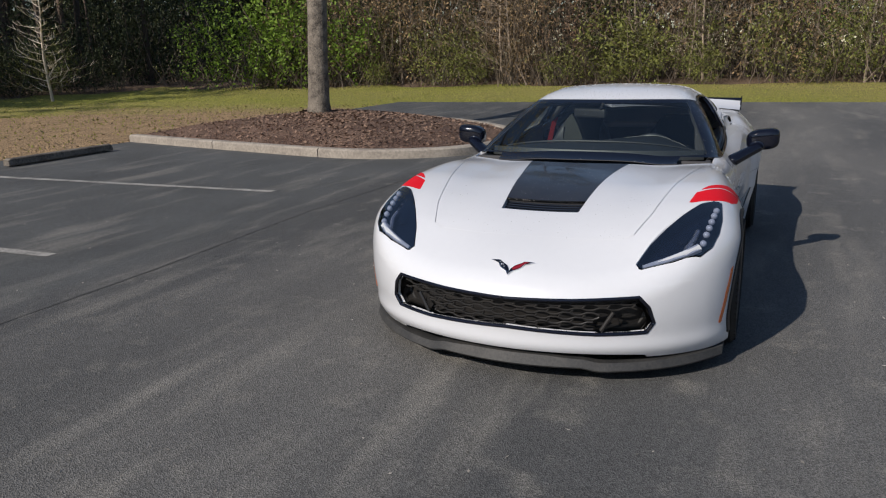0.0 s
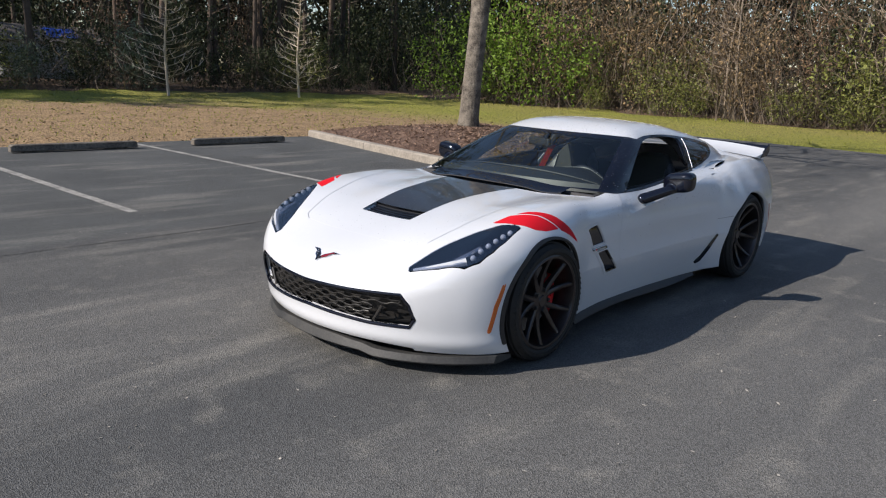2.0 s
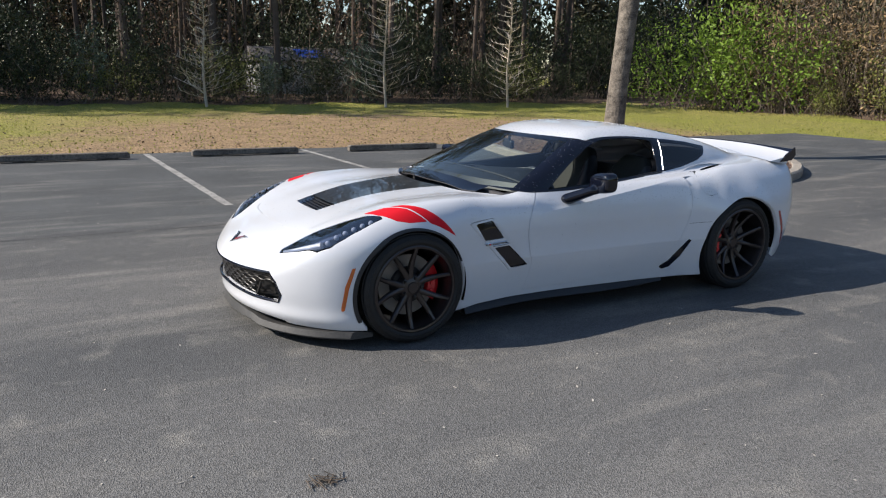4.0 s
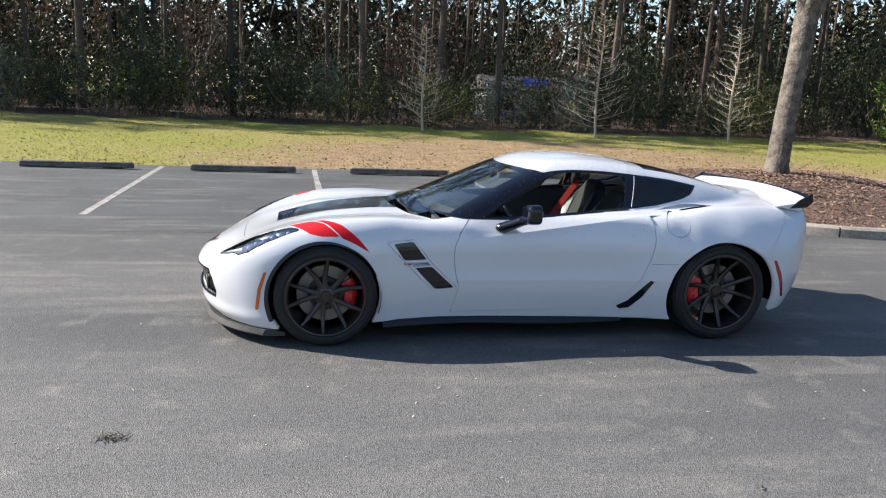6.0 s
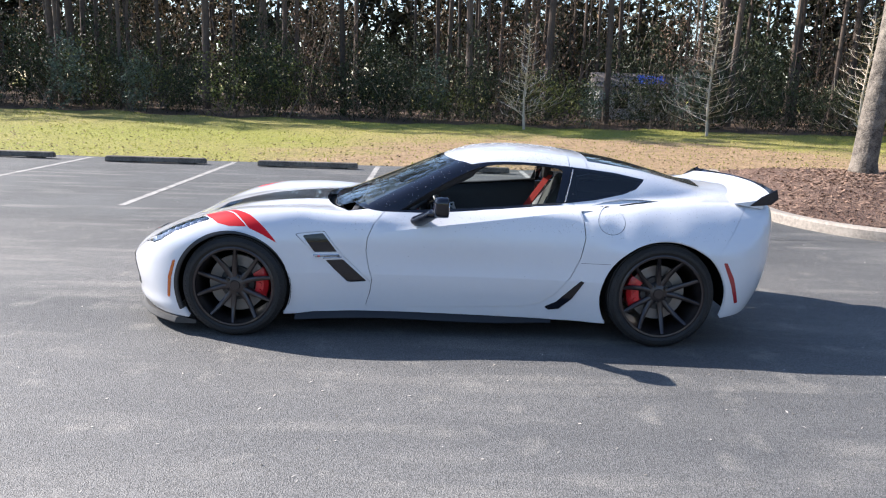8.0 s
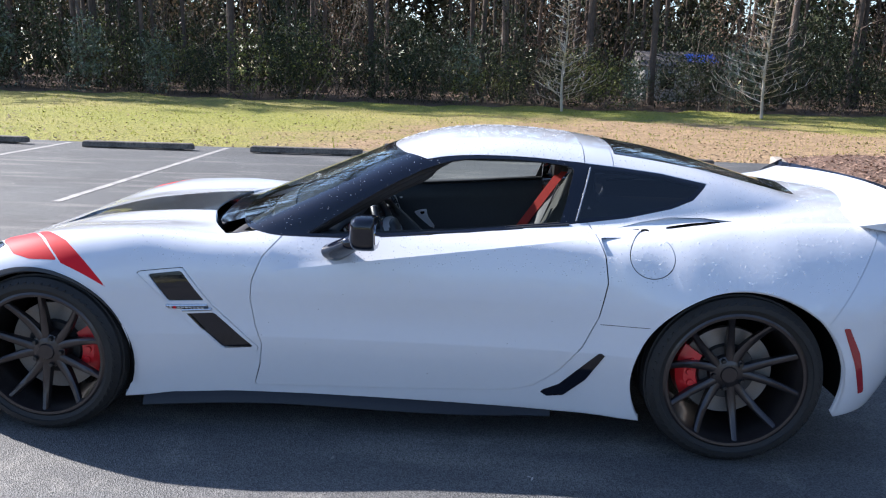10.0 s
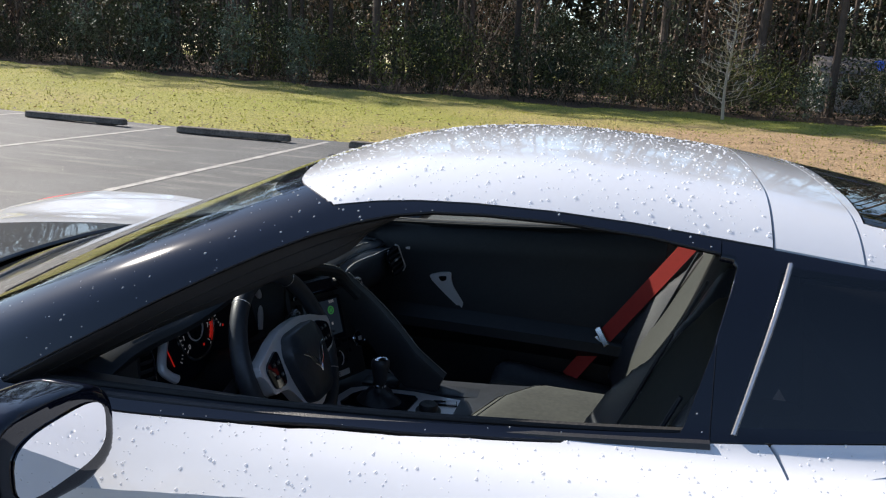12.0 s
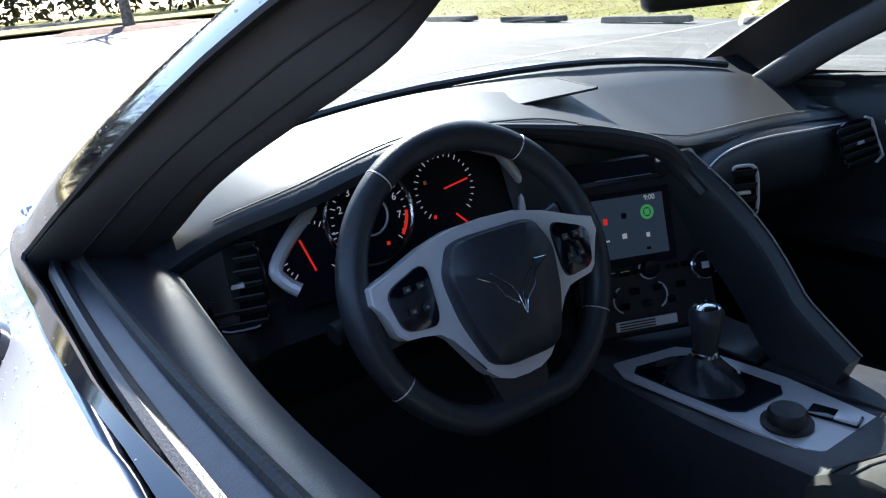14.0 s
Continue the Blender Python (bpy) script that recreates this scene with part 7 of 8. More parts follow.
for k in range(9):
    u = k / 8
    rr = []
    for a in range(24):
        t = 2 * math.pi * a / 24
        w = (1 - u) ** 1.4
        fold = 1 + 0.20 * math.sin(6 * t + u * 5) * math.sin(math.pi * u)
        rr.append(bm.verts.new((-0.062 + (0.016 + 0.040 * w) * math.cos(t) * fold, 0.046 + (0.015 + 0.030 * w) * math.sin(t) * fold, 0.541 + 0.042 * u)))
    if prev:
        for a in range(24):
            bm.faces.new((prev[a], prev[(a + 1) % 24], rr[(a + 1) % 24], rr[a]))
    prev = rr
part("shift_boot", bm, LEATHER, console, "gathered leather shift boot", angle=50)
bm = bmesh.new()
add_lathe(bm, [(0.015, 0.578), (0.0175, 0.580), (0.0175, 0.585), (0.016, 0.587)], 32, "z", (-0.062, 0.046, 0))
part("shift_collar", bm, CHROME, console)
bm = bmesh.new()
add_lathe(bm, [(0.015, 0.585), (0.0165, 0.600), (0.0195, 0.618), (0.0225, 0.632), (0.0225, 0.642), (0.018, 0.649), (0.0005, 0.651)], 32, "z", (-0.063, 0.047, 0))
knob = part("shift_knob", bm, LEATHER, console, "black leather shift knob with metal cap")
bm = bmesh.new()
add_lathe(bm, [(0.0170, 0.6495), (0.012, 0.6530), (0.0005, 0.6540)], 32, "z", (-0.063, 0.047, 0))
part("knob_cap", bm, CHROME, console)
bm = bmesh.new()
add_lathe(bm, [(0.030, 0.539), (0.030, 0.543), (0.0235, 0.545), (0.0225, 0.556), (0.020, 0.559), (0.0005, 0.557)], 40, "z", (-0.188, 0.056, 0))
part("drive_dial", bm, BLACK_TRIM, console, "round drive mode dial")
ring("dial_trim", plane_at((-0.188, 0.056, 0.5585), (0, 0, 1)), 0, 0, 0.0200, 0.0018, CHROME, console, lift=0)
ring("dial_inner", plane_at((-0.188, 0.056, 0.558), (0, 0, 1)), 0, 0, 0.0105, 0.0010, SILVER, console, lift=0)
ring("dial_base", plane_at((-0.188, 0.056, 0.541), (0, 0, 1)), 0, 0, 0.029, 0.0020, CHROME, console, lift=0)
block("brake_switch", (-0.216, 0.003, 0.540), (0.058, 0.026, 0.006), BLACK_GLOSS, console, Matrix.Rotation(0.25, 3, "Z"), 0.003)
block("brake_switch_key", (-0.230, 0.001, 0.5425), (0.026, 0.021, 0.006), SILVER, console, Matrix.Rotation(0.25, 3, "Z"), 0.002)
block("tray_lid", (-0.185, -0.074, 0.538), (0.20, 0.058, 0.008), LEATHER, console, Matrix.Rotation(0.05, 3, "Z"), 0.003)
block("front_tray", (-0.03, -0.072, 0.537), (0.09, 0.056, 0.007), LEATHER, console, Matrix.Rotation(0.05, 3, "Z"), 0.003)
slant = lambda y: C1(y, -0.165, 0.150, -0.104, 0.118, -0.036, 0.068, 0.024, 0.046, 0.077, 0.024, 0.128, 0.0)
rows = []
for k in range(17):
    u = min(k / 3, 1.0)
    ys = [0.128, 0.126, 0.118, 0.100, 0.06, 0.02, -0.03, -0.08, -0.12, -0.145, -0.158, -0.165]
    zs = [-0.050, -0.018, -0.006, 0.001, 0.005, 0.007, 0.007, 0.005, 0.002, -0.005, -0.015, -0.050]
    rows.append([(-0.256 - slant(y) * (1 - 0.5 * k / 16) - 0.0005 * k * k - 0.018 * k, y, 0.542 + 0.026 * math.sin(u * math.pi / 2) + z) for y, z in zip(ys, zs)])
armrest = loft("armrest", rows, SUEDE, console, "grey suede-topped armrest")
for k, lift in ((1, 0.0012), (2, 0.0012)):
    tube("armrest_stitch", [Vector(p) + Vector((0, 0, lift)) for p in rows[k][2:-1]], 0.0011, STITCH if k == 2 else RUBBER, armrest, 5)
# sweeping grip between stack and console
rows = []
for j in range(21):
    u = j / 20
    x, z = 0.075 - 0.265 * u, 0.80 - 0.235 * u - 0.012 * math.sin(math.pi * u)
    y = -0.06 - 0.03 * math.sin(math.pi * min(1, u * 1.4)) - 0.01 * u
    rows.append([(x + a, y + b, z + c) for a, b, c in ((0.0, 0.014, 0.004), (-0.004, 0.010, 0.012), (-0.004, -0.016, 0.012), (0.0, -0.022, 0.004), (0.03 + 0.03 * (1 - u), -0.022, -0.05 - 0.02 * u), (0.03 + 0.03 * (1 - u), 0.014, -0.05 - 0.02 * u))])
grip = loft("grab_bar", rows, DASH, car, "sweeping leather grab bar beside the console", True, cap=True)
arch_line = smooth_path(((0.14, 0.22, 0.888), (0.115, 0.12, 0.868), (0.098, 0.035, 0.846), (0.082, -0.03, 0.822), (0.068, -0.06, 0.79), (0.04, -0.075, 0.755)), 5)
tube("stack_arch", arch_line, [0.008 + 0.007 * min(1, k / 8) for k in range(len(arch_line))], DASH, grip, 10, label="leather arch over the centre stack")
tube("arch_stitch", [p + Vector((-0.006, 0.0, 0.0135)) for p in arch_line[6:]], 0.0012, STITCH, grip, 5)
tube("grip_stitch", [Vector(r[2]) + Vector((-0.001, -0.002, 0.001)) for r in rows], 0.0013, STITCH, grip, 5)
tube("grip_foot", [(-0.02, -0.10, 0.60), (-0.045, -0.098, 0.565), (-0.09, -0.085, 0.545)], [0.010, 0.011, 0.008], SILVER, grip, 8)
# steering wheel
WM = plane_at((0.05, 0.308, 0.740), (-0.92, 0, 0.38))
wheel_s = new("steering_wheel")
wheel_s.parent = car
tagged(wheel_s, "black leather steering wheel with silver spokes")


def rim_pt(a, r=0.170):
    x, y = r * math.cos(a), r * math.sin(a)
    return Vector((x, max(y, -0.158 * r / 0.170), 0.0))


pts = [WM @ rim_pt(2 * math.pi * k / 72) for k in range(72)]
bm = bmesh.new()
add_tube(bm, pts, [0.0172 + 0.002 * math.cos(2 * 2 * math.pi * k / 72) ** 4 for k in range(72)], 14, True)
part("wheel_rim", bm, LEATHER, wheel_s, angle=80)
for a in (0.95, 2.19, -0.55, 3.69):
    ring("rim_seam", WM @ Matrix.Translation(rim_pt(a)) @ Matrix.Rotation(a, 4, "Z") @ Matrix.Rotation(math.pi / 2, 4, "X"), 0, 0, 0.0164, 0.0011, SILVER, wheel_s, lift=0)
tube("rim_stitch", [WM @ (rim_pt(-0.5 + 1.45 * k / 30, 0.156) + Vector((0, 0, 0.003 * (-1) ** k))) for k in range(31)], 0.0013, STITCH, wheel_s, 5)
tube("rim_stitch", [WM @ (rim_pt(2.19 + 1.45 * k / 30, 0.156) + Vector((0, 0, 0.003 * (-1) ** k))) for k in range(31)], 0.0013, STITCH, wheel_s, 5)


WM = WM @ Matrix.Translation((-0.002, -0.006, 0))


def slab(name, outline, z0, thick, mat, dome=0.0, bevel=0.006, label=""):
    bm = bmesh.new()
    n = len(outline)
    cx, cy = sum(p[0] for p in outline) / n, sum(p[1] for p in outline) / n
    rings_ = []
    for s, z in ((1.0, z0), (1.0, z0 + thick - bevel), (1 - bevel * 9, z0 + thick), (0.6, z0 + thick + dome * 0.7), (0.25, z0 + thick + dome)):
        rings_.append([bm.verts.new(WM @ Vector((cx + (x - cx) * s, cy + (y - cy) * s, z))) for x, y in outline])
    for p, q in zip(rings_, rings_[1:]):
        for i in range(n):
            bm.faces.new((p[i], p[(i + 1) % n], q[(i + 1) % n], q[i]))
    bm.faces.new(rings_[-1])
    bmesh.ops.recalc_face_normals(bm, faces=bm.faces[:])
    return part(name, bm, mat, wheel_s, label, angle=40)


def rounded(pts, n=4):
    out = []
    m = len(pts)
    for i in range(m):
        a, b, c = Vector(pts[i - 1]), Vector(pts[i]), Vector(pts[(i + 1) % m])
        p, q = b.lerp(a, 0.28), b.lerp(c, 0.28)
        for k in range(n + 1):
            t = k / n
            v = p * (1 - t) ** 2 + b * 2 * t * (1 - t) + q * t * t
            out.append((v.x, v.y))
    return out


slab("hub_cover", rounded([(-0.056, 0.057), (0.056, 0.057), (0.075, 0.020), (0.068, -0.034), (0.045, -0.096), (-0.045, -0.096), (-0.068, -0.034), (-0.075, 0.020)]), 0.020, 0.032, LEATHER, 0.010, label="black airbag cover")


def trim_plate(name, outline, z0, thick, mat, label=""):
    bm = bmesh.new()
    add_prism(bm, outline, thick, WM @ Matrix.Translation((0, 0, z0)), bevel=0.002)
    bmesh.ops.recalc_face_normals(bm, faces=bm.faces[:])
    return part(name, bm, mat, wheel_s, label, angle=40)


half = [(0.0, 0.072), (0.045, 0.070), (0.085, 0.060), (0.125, 0.045), (0.160, 0.034), (0.162, 0.016), (0.150, 0.002), (0.143, -0.024), (0.134, -0.032), (0.094, -0.036), (0.080, -0.048), (0.052, -0.094), (0.038, -0.108), (0.020, -0.115), (0.0, -0.116)]
outline = half + [(-x, y) for x, y in half[-2:0:-1]]
trim_plate("spoke_trim", outline[::-1], 0.006, 0.024, SILVER, "satin silver spokes round the hub")
for s in (-1, 1):
    slab("spoke_core", [(s * x, y) for x, y in ((0.05, 0.05), (0.165, 0.035), (0.162, -0.04), (0.06, -0.03))], -0.012, 0.016, BLACK_TRIM, 0.0, 0.002)
    slab("button_pad", rounded([(s * 0.088, 0.046), (s * 0.146, 0.024), (s * 0.136, -0.024), (s * 0.090, -0.029)]), 0.016, 0.018, BLACK_GLOSS, 0.001, 0.003)
    for k in range(4):
        flat("wheel_button", WM, s * (0.104 + 0.017 * (k % 2)), 0.020 - 0.024 * (k // 2), 0.010, 0.008, BLACK_TRIM, wheel_s, 0.002, lift=0.036)
        flat("button_mark", WM, s * (0.104 + 0.017 * (k % 2)), 0.020 - 0.024 * (k // 2), 0.004, 0.003, STITCH, wheel_s, 0.0004, lift=0.0382, bevel=0)
slab("lower_spoke", rounded([(-0.05, -0.08), (0.05, -0.08), (0.03, -0.155), (-0.03, -0.155)]), 0.0, 0.014, BLACK_TRIM, 0.0, 0.003)
EM2 = WM @ Matrix.Translation((0, -0.010, 0.0625))
for o in (WING, WING_L):
    q = [EM2 @ Vector((x * 0.5, y * 0.62, 0.0)) for x, y in o]
    tube("hub_emblem", q, 0.0011, CHROME, wheel_s, 6, True)
tube("column", [WM @ Vector((0, 0, -0.01)), WM @ Vector((0, 0, -0.20))], [0.05, 0.055], BLACK_TRIM, car, 20)
tube("turn_stalk", [WM @ Vector(q) for q in ((-0.03, 0.02, -0.06), (-0.14, 0.005, -0.05), (-0.185, -0.005, -0.045))], [0.007, 0.011, 0.014], BLACK_TRIM, car, 12)
tube("wiper_stalk", [WM @ Vector(q) for q in ((0.03, 0.03, -0.06), (0.12, 0.045, -0.05), (0.165, 0.055, -0.045))], [0.007, 0.010, 0.013], ALLOY, car, 12)
# door cards
for s in (1, -1):
    rows = []
    for j in range(45):
        x = 0.36 - 1.08 * j / 44
        zb = C1(x, -0.8, .893, -0.55, .871, -0.3, .849, -0.05, .831, 0.18, .818, 0.36, .806)
        yo = C1(x, -0.8, .70, -0.5, .722, 0.0, .734, 0.25, .732, 0.36, .718)
        wl = C1(x, -0.8, .06, -0.25, .068, 0.1, .095, 0.36, .12) * (1.0 if s > 0 else 0.48)
        swoop = C1(x, -0.8, .50, -0.35, .50, -0.05, .56, 0.2, .66, 0.36, .72)
        rows.append([(x, s * y, z) for y, z in ((yo, zb - 0.01), (yo - 0.025, zb - 0.004), (yo - 0.035, zb - 0.003), (yo - wl * 0.8, zb - 0.010), (yo - wl - 0.012, zb - 0.032), (yo - wl - 0.012, zb - 0.10), (yo - 0.055, 0.66 if swoop < 0.64 else swoop), (yo - 0.07, 0.56), (yo - 0.12, 0.53), (yo - 0.125, 0.50), (yo - 0.06, 0.44), (yo - 0.07, 0.24))])
    # passenger panel in darker dash leather, its deeper shade put into the colour
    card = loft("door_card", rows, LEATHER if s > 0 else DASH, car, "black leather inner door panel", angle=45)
    tube("window_seal", [(r[0][0], r[0][1] + s * 0.002, r[0][2] + 0.006) for r in rows], 0.008, BLACK_TRIM, card, 8)
    tube("inner_seal", [(r[1][0], r[1][1] - s * 0.004, r[1][2] + 0.003) for r in rows], 0.006, RUBBER, card, 8)
    bm = bmesh.new()
    add_prism(bm, rounded([(0.018, 0.660), (-0.02, 0.673), (-0.058, 0.678), (-0.060, 0.655), (-0.068, 0.632), (-0.112, 0.576), (-0.108, 0.564), (-0.092, 0.566), (-0.030, 0.616)], 3), 0.020, Matrix(((1, 0, 0, 0), (0, 0, -s, s * 0.684), (0, 1, 0, 0), (0, 0, 0, 1))), bevel=0.005)
    bmesh.ops.recalc_face_normals(bm, faces=bm.faces[:])
    handle = part("door_handle", bm, SILVER, card, "satin silver door handle")
    # near-black plate on the handle paints the shade inside its opening
    bm = bmesh.new()
    add_prism(bm, rounded([(-0.018, 0.662), (-0.046, 0.667), (-0.046, 0.652), (-0.030, 0.646)], 3), 0.004, Matrix(((1, 0, 0, 0), (0, 0, -s, s * 0.6655), (0, 1, 0, 0), (0, 0, 0, 1))))
    bmesh.ops.recalc_face_normals(bm, faces=bm.faces[:])
    part("handle_recess", bm, SEAM, handle)
    block("lock_button", (0.10, s * 0.680, 0.742), (0.03, 0.008, 0.012), SILVER, card, None, 0.003)
# shell of the cabin
block("cabin_floor", (-0.1, 0, 0.235), (1.6, 1.4, 0.02), HEADLINER, car)
block("rear_bulkhead", (-0.98, 0, 0.55), (0.04, 1.34, 0.60), HEADLINER, car, None, 0.01)
block("cargo_shelf", (-1.40, 0, 0.80), (0.8, 1.0, 0.04), HEADLINER, car, None, 0.01)
block("firewall", (0.62, 0, 0.52), (0.04, 1.45, 0.58), HEADLINER, car, None, 0.01)
for s in (1, -1):
    block("footwell_side", (0.40, s * 0.70, 0.52), (0.42, 0.03, 0.58), HEADLINER, car, None, 0.01)
    tube("halo_trim", [(-0.80, s * 0.645, 0.92), (-0.80, s * 0.54, 1.04), (-0.80, s * 0.40, 1.115), (-0.80, 0, 1.145)], 0.036, HEADLINER, car, 10)
    block("rear_quarter_trim", (-0.90, s * 0.65, 0.64), (0.12, 0.06, 0.40), HEADLINER, car, None, 0.02)


# seats
INSERT = material("grey_insert", (0.024, 0.026, 0.024), 0.85, vary=((0.034, 0.036, 0.033), 0.7), scale=10)


def seat_field(kind):
    if kind == "cushion":
        def f(x, y, z):
            top = 0.36 + 0.05 * np.clip((x + 0.45) / 0.4, -1, 1) + 0.055 * (np.abs(y) / 0.24) ** 4
            return smax(smax(np.abs(x + 0.40) - 0.27, np.abs(y) - 0.255, 0.06), smax(z - top, 0.25 - z, 0.04), 0.06)
        return f, (-0.75, -0.33, 0.2), (-0.05, 0.33, 0.52)

    def f(x, y, z):
        u = (x + 0.60) * 0.93 + (z - 0.45) * 0.37
        w = -(x + 0.60) * 0.37 + (z - 0.45) * 0.93
        half = 0.265 - 0.10 * np.clip((w - 0.22) / 0.3, 0, 1) - 0.03 * np.clip((w - 0.42) / 0.1, 0, 1)
        front = 0.045 + 0.060 * (np.abs(y) / 0.25) ** 3.0 * np.clip(1 - (w - 0.30) / 0.2, 0, 1) + 0.015 * bump(w, 0.08, 0.12)
        return smax(smax(smax(u - front, -0.06 - u, 0.05), np.abs(y) - half, 0.05), smax(w - 0.56, -0.1 - w, 0.04), 0.06)
    return f, (-1.05, -0.34, 0.30), (-0.35, 0.34, 1.10)


for s in (1, -1):
    st = new("seat")
    st.parent = car
    tagged(st, "black leather sports seat with grey suede insert")
    slide = 0.0 if s > 0 else -0.10
    for kind in ("cushion", "backrest"):
        f, lo, hi = seat_field(kind)
        p, q = net(f, lo, hi, 0.016)
        mid = np.abs(p[q].mean(1)[:, 1]) < 0.15
        ob = mesh_object(kind, p + np.array([slide, 0.37 * s, 0]), q, [LEATHER, SUEDE if kind == "cushion" else INSERT], st, angle=70)
        ob.data.polygons.foreach_set("material_index", mid.astype(int))
    for e in (-1, 1):
        tube("piping", [(slide - 0.60 + (0.045 + 0.018) * 0.93 - w * 0.37, 0.37 * s + e * 0.15, 0.45 + (0.045 + 0.018) * 0.37 + w * 0.93) for w in [0.02 + 0.05 * k for k in range(9)]], 0.004, LEATHER, st, 6)
# passenger belt
belt = new("seat_belt")
belt.parent = car
tagged(belt, "bright red seat belt hanging beside the passenger seat")
line = [(-0.835, -0.590, 0.945), (-0.79, -0.605, 0.880), (-0.70, -0.612, 0.745), (-0.62, -0.618, 0.625), (-0.566, -0.622, 0.545), (-0.52, -0.622, 0.475), (-0.47, -0.615, 0.40)]
rows = []
for p in smooth_path(line, 5):
    d = Vector((0.62, -0.40, 0.42)).normalized()
    rows.append([p - d * 0.024, p + d * 0.024, p + d * 0.024 + Vector((0.0008, 0.0012, 0.0006)), p - d * 0.024 + Vector((0.0008, 0.0012, 0.0006))])
loft("webbing", rows, BELT, belt, "", True, cap=True)
bd = plane_at((-0.562, -0.616, 0.548), (0.45, 0.80, 0.35))
flat("buckle_tongue", bd @ Matrix.Rotation(-0.75, 4, "Z"), 0, 0, 0.066, 0.022, CHROME, belt, 0.005, "chrome buckle tongue", lift=0.004, bevel=0.003)
flat("buckle_blade", bd @ Matrix.Rotation(-0.75, 4, "Z"), 0.0, -0.026, 0.024, 0.036, CHROME, belt, 0.003, lift=0.003)
block("belt_guide", (-0.835, -0.595, 0.950), (0.04, 0.07, 0.03), BLACK_TRIM, belt, None, 0.008)
# rear-view mirror
rv = new("rear_view_mirror")
rv.parent = car
tagged(rv, "black rear-view mirror under the roof edge")
bm = bmesh.new()
add_box(bm, (0, 0, 0), (0.035, 0.25, 0.064), None, 0.017, 4)
bmesh.ops.transform(bm, matrix=Matrix.Translation((0.045, -0.121, 1.038)) @ Matrix.Rotation(-0.35, 4, "Z"), verts=bm.verts[:])
part("mirror_shell", bm, BLACK_TRIM, rv)
tube("mirror_stem", [(0.055, -0.06, 1.04), (0.10, -0.03, 1.085), (0.10, -0.02, 1.11)], 0.010, BLACK_TRIM, rv)
# padded pillar linings, three-cornered in section: window edge, inner edge, glass edge
for s in (1, -1):
    outer = smooth_path(((-0.25, 0.545, 1.105), (-0.19, 0.565, 1.085), (-0.105, 0.580, 1.068), (-0.047, 0.602, 1.045), (0.011, 0.628, 1.013), (0.076, 0.656, 0.976), (0.139, 0.688, 0.936), (0.22, 0.728, 0.882), (0.36, 0.785, 0.795)), 4)
    inner = smooth_path(((-0.235, 0.475, 1.105), (-0.185, 0.482, 1.066), (-0.156, 0.508, 1.027), (-0.105, 0.530, 0.997), (-0.045, 0.542, 0.972), (0.035, 0.571, 0.932), (0.126, 0.586, 0.888), (0.22, 0.597, 0.837), (0.36, 0.620, 0.755)), 4)
    rows = []
    for o, i in zip(outer, inner):
        g = i + Vector((0.030, -0.004, 0.050))
        c = [o, o.lerp(i, 0.30) + Vector((-0.005, -0.004, -0.005)), o.lerp(i, 0.70) + Vector((-0.005, -0.004, -0.005)), i, i.lerp(g, 0.5) + Vector((0.003, -0.006, 0)), g, g.lerp(o, 0.5) + Vector((0, 0, 0.008))]
        for turn in range(2):
            c = [p for k in range(len(c)) for p in (c[k].lerp(c[(k + 1) % len(c)], 0.2), c[k].lerp(c[(k + 1) % len(c)], 0.8))]
        rows.append([(p.x, p.y * s, p.z) for p in c])
    lining = loft("pillar_lining", rows, HEADLINER, car, "padded charcoal windscreen pillar lining", True, angle=60, cap=True)
    for k in (3, 6):
        tube("lining_seam", [Vector(r[k]) for r in rows[2:-2]], 0.0014, RUBBER, lining, 5)
# sun visors and header trim
tube("header_trim", [(0.01 - 0.40 * y * y, y, 1.118 - 0.12 * y * y) for y in [-0.55 + 0.11 * k for k in range(11)]], 0.022, HEADLINER, car, 10)
# wiper
wp = [surface("z", 0.70 - 0.30 * y * y, y, -0.022, 0.7)[0] for y in (-0.50, -0.35, -0.15, 0.05, 0.2)]
tube("wiper", wp, 0.006, SEAM, car, 8)
# rain on the upper panels
g = np.random.default_rng(11)
P, F, c = [], [], 0
U = np.array([[math.cos(a), math.sin(a)] for a in np.linspace(0, 2 * math.pi, 9)[:-1]])


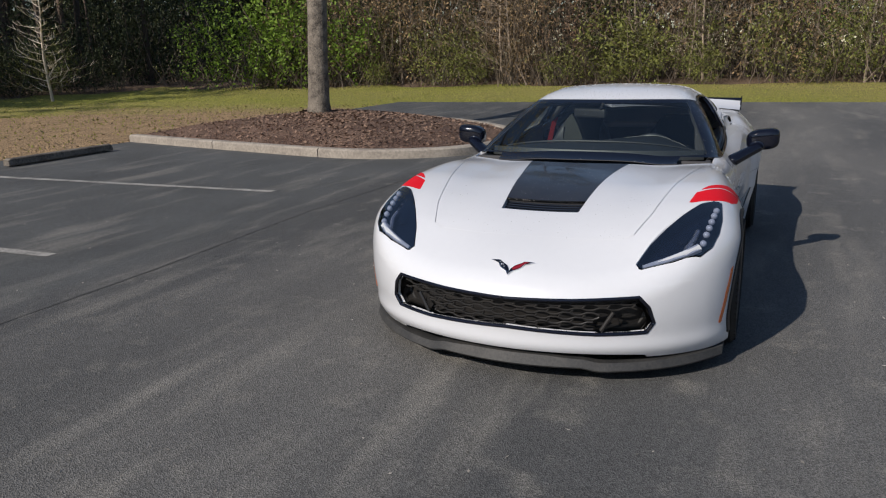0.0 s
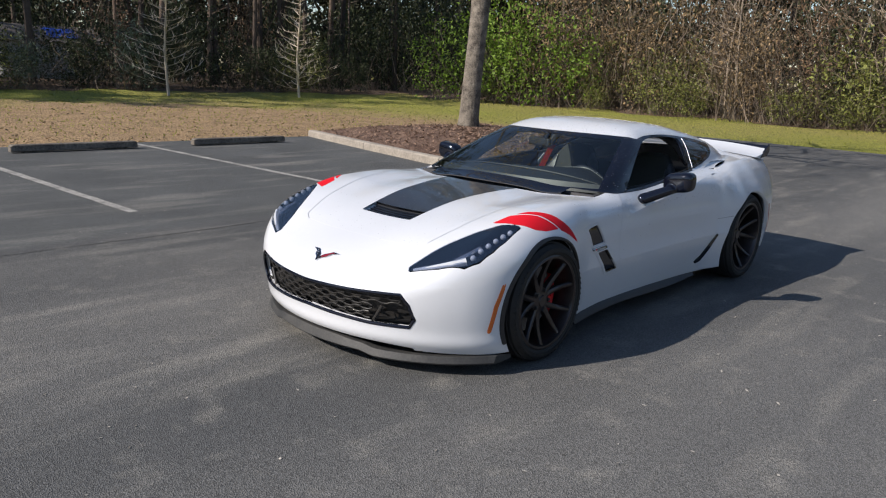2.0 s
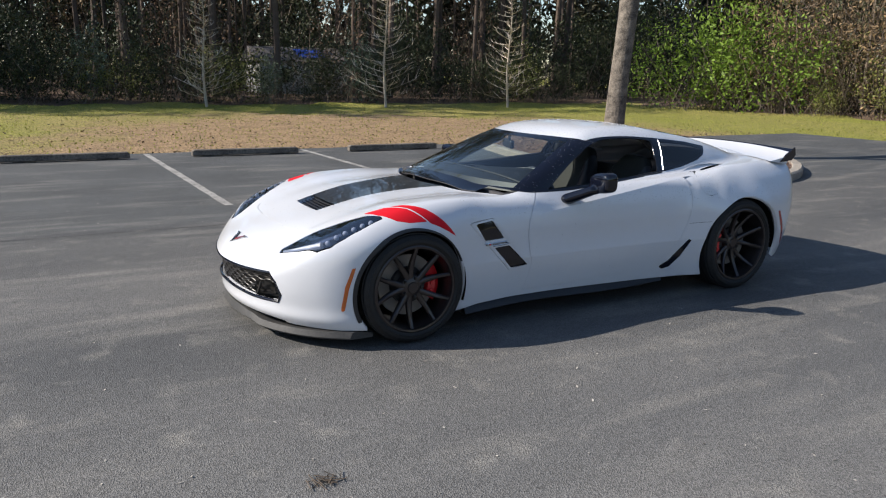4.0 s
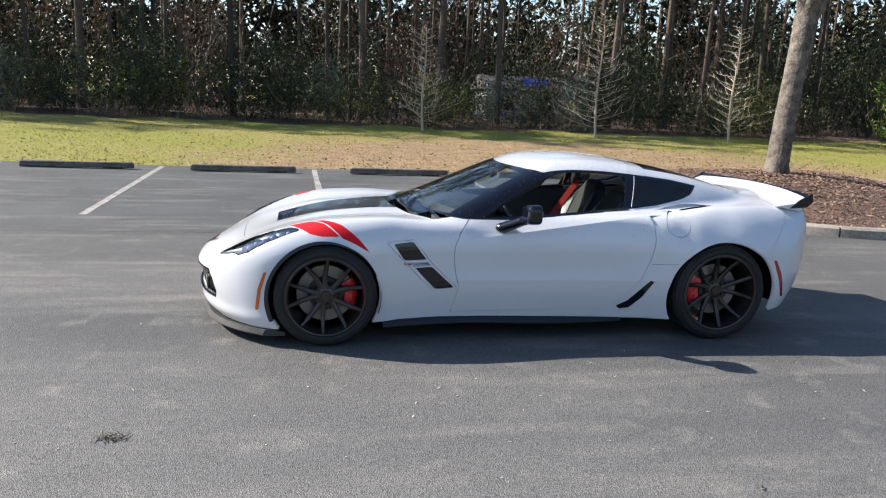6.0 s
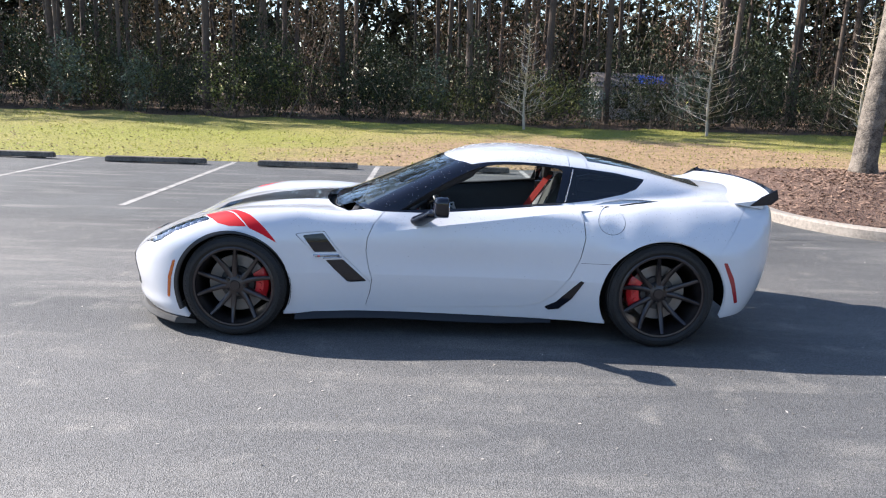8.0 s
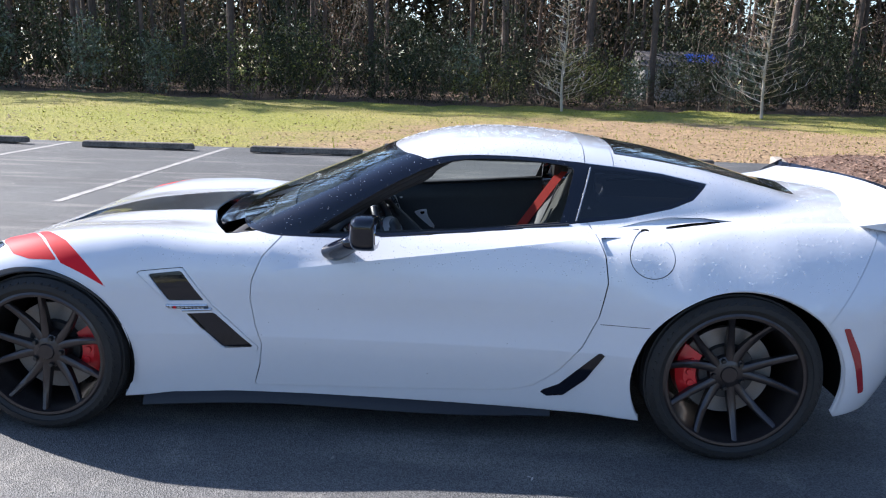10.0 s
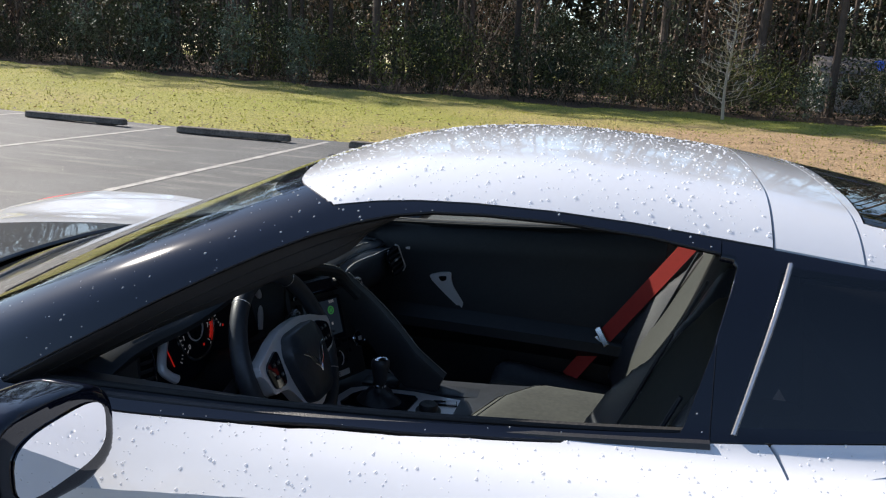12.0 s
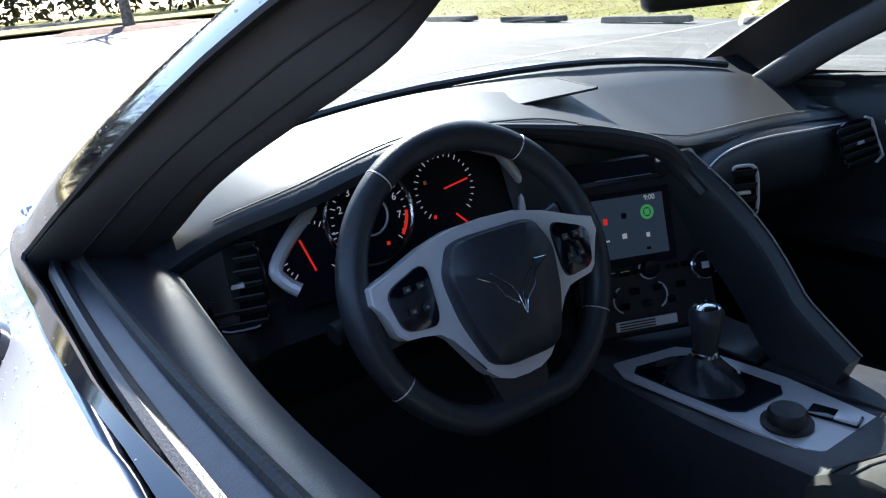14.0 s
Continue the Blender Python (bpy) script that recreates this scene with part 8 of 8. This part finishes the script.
def beads(k, n, lo, hi, want):
    global c
    tri = k.p[k.f].mean(1)
    nz = k.n[k.f].mean(1)
    area = np.linalg.norm(np.cross(k.p[k.f[:, 1]] - k.p[k.f[:, 0]], k.p[k.f[:, 2]] - k.p[k.f[:, 0]]), axis=1)
    wgt = area * want(tri, nz)
    pick = g.choice(len(tri), n, p=wgt / wgt.sum())
    for i in pick:
        w = g.dirichlet((1, 1, 1))
        q = (k.p[k.f[i]] * w[:, None]).sum(0)
        m = nz[i] / np.linalg.norm(nz[i])
        a = np.cross(m, [0.3, 0.5, 0.8])
        a /= np.linalg.norm(a)
        b = np.cross(m, a)
        r = lo + (hi - lo) * g.uniform(0, 1) ** 3.0
        h = r * 0.72
        st = 1 + 0.5 * g.uniform(0, 1)
        P.append(np.concatenate([q + (U[:, :1] * a * st + U[:, 1:] * b) * r, q + (U[:, :1] * a * st + U[:, 1:] * b) * r * 0.72 + m * h * 0.7, [q + m * h]]))
        for j in range(8):
            F.append((c + j, c + (j + 1) % 8, c + 8 + (j + 1) % 8, c + 8 + j))
            F.append((c + 8 + j, c + 8 + (j + 1) % 8, c + 16))
        c += 17


# half-clear white stands in for the sparkle of light in each drop
DROP = material("whitened_raindrop", (0.92, 0.94, 0.97), 0.08, spec=0.9)
DROP.node_tree.nodes["Principled BSDF"].inputs["Alpha"].default_value = 0.42
near = lambda t: np.where(t[:, 1] > -0.2, 1.0, 0.55)
beads(roof.both(), 3000, 0.0008, 0.0032, lambda t, n: near(t))
beads(M.both(), 4200, 0.0007, 0.0026, lambda t, n: np.where((t[:, 2] > 0.70) & (t[:, 0] < 1.0) & (n[:, 2] > 0.12), near(t), 0.0))
beads(door, 800, 0.0007, 0.0025, lambda t, n: np.where(t[:, 2] > 0.72, 1.0, 0.015))
beads(fuel, 150, 0.0008, 0.0026, lambda t, n: 1.0 + 0 * t[:, 0])
beads(hood.both(), 500, 0.0007, 0.0022, lambda t, n: near(t))
beads(insert.both(), 260, 0.0007, 0.0022, lambda t, n: near(t))
beads(screen.both(), 260, 0.0005, 0.0014, lambda t, n: near(t))
beads(pillar, 160, 0.0007, 0.0022, lambda t, n: 1.0 + 0 * t[:, 0])
tagged(mesh_object("rain", np.concatenate(P), F, DROP, car, "raindrops beaded on the paint, their sparkle put in as white", angle=85), kind="stuff")
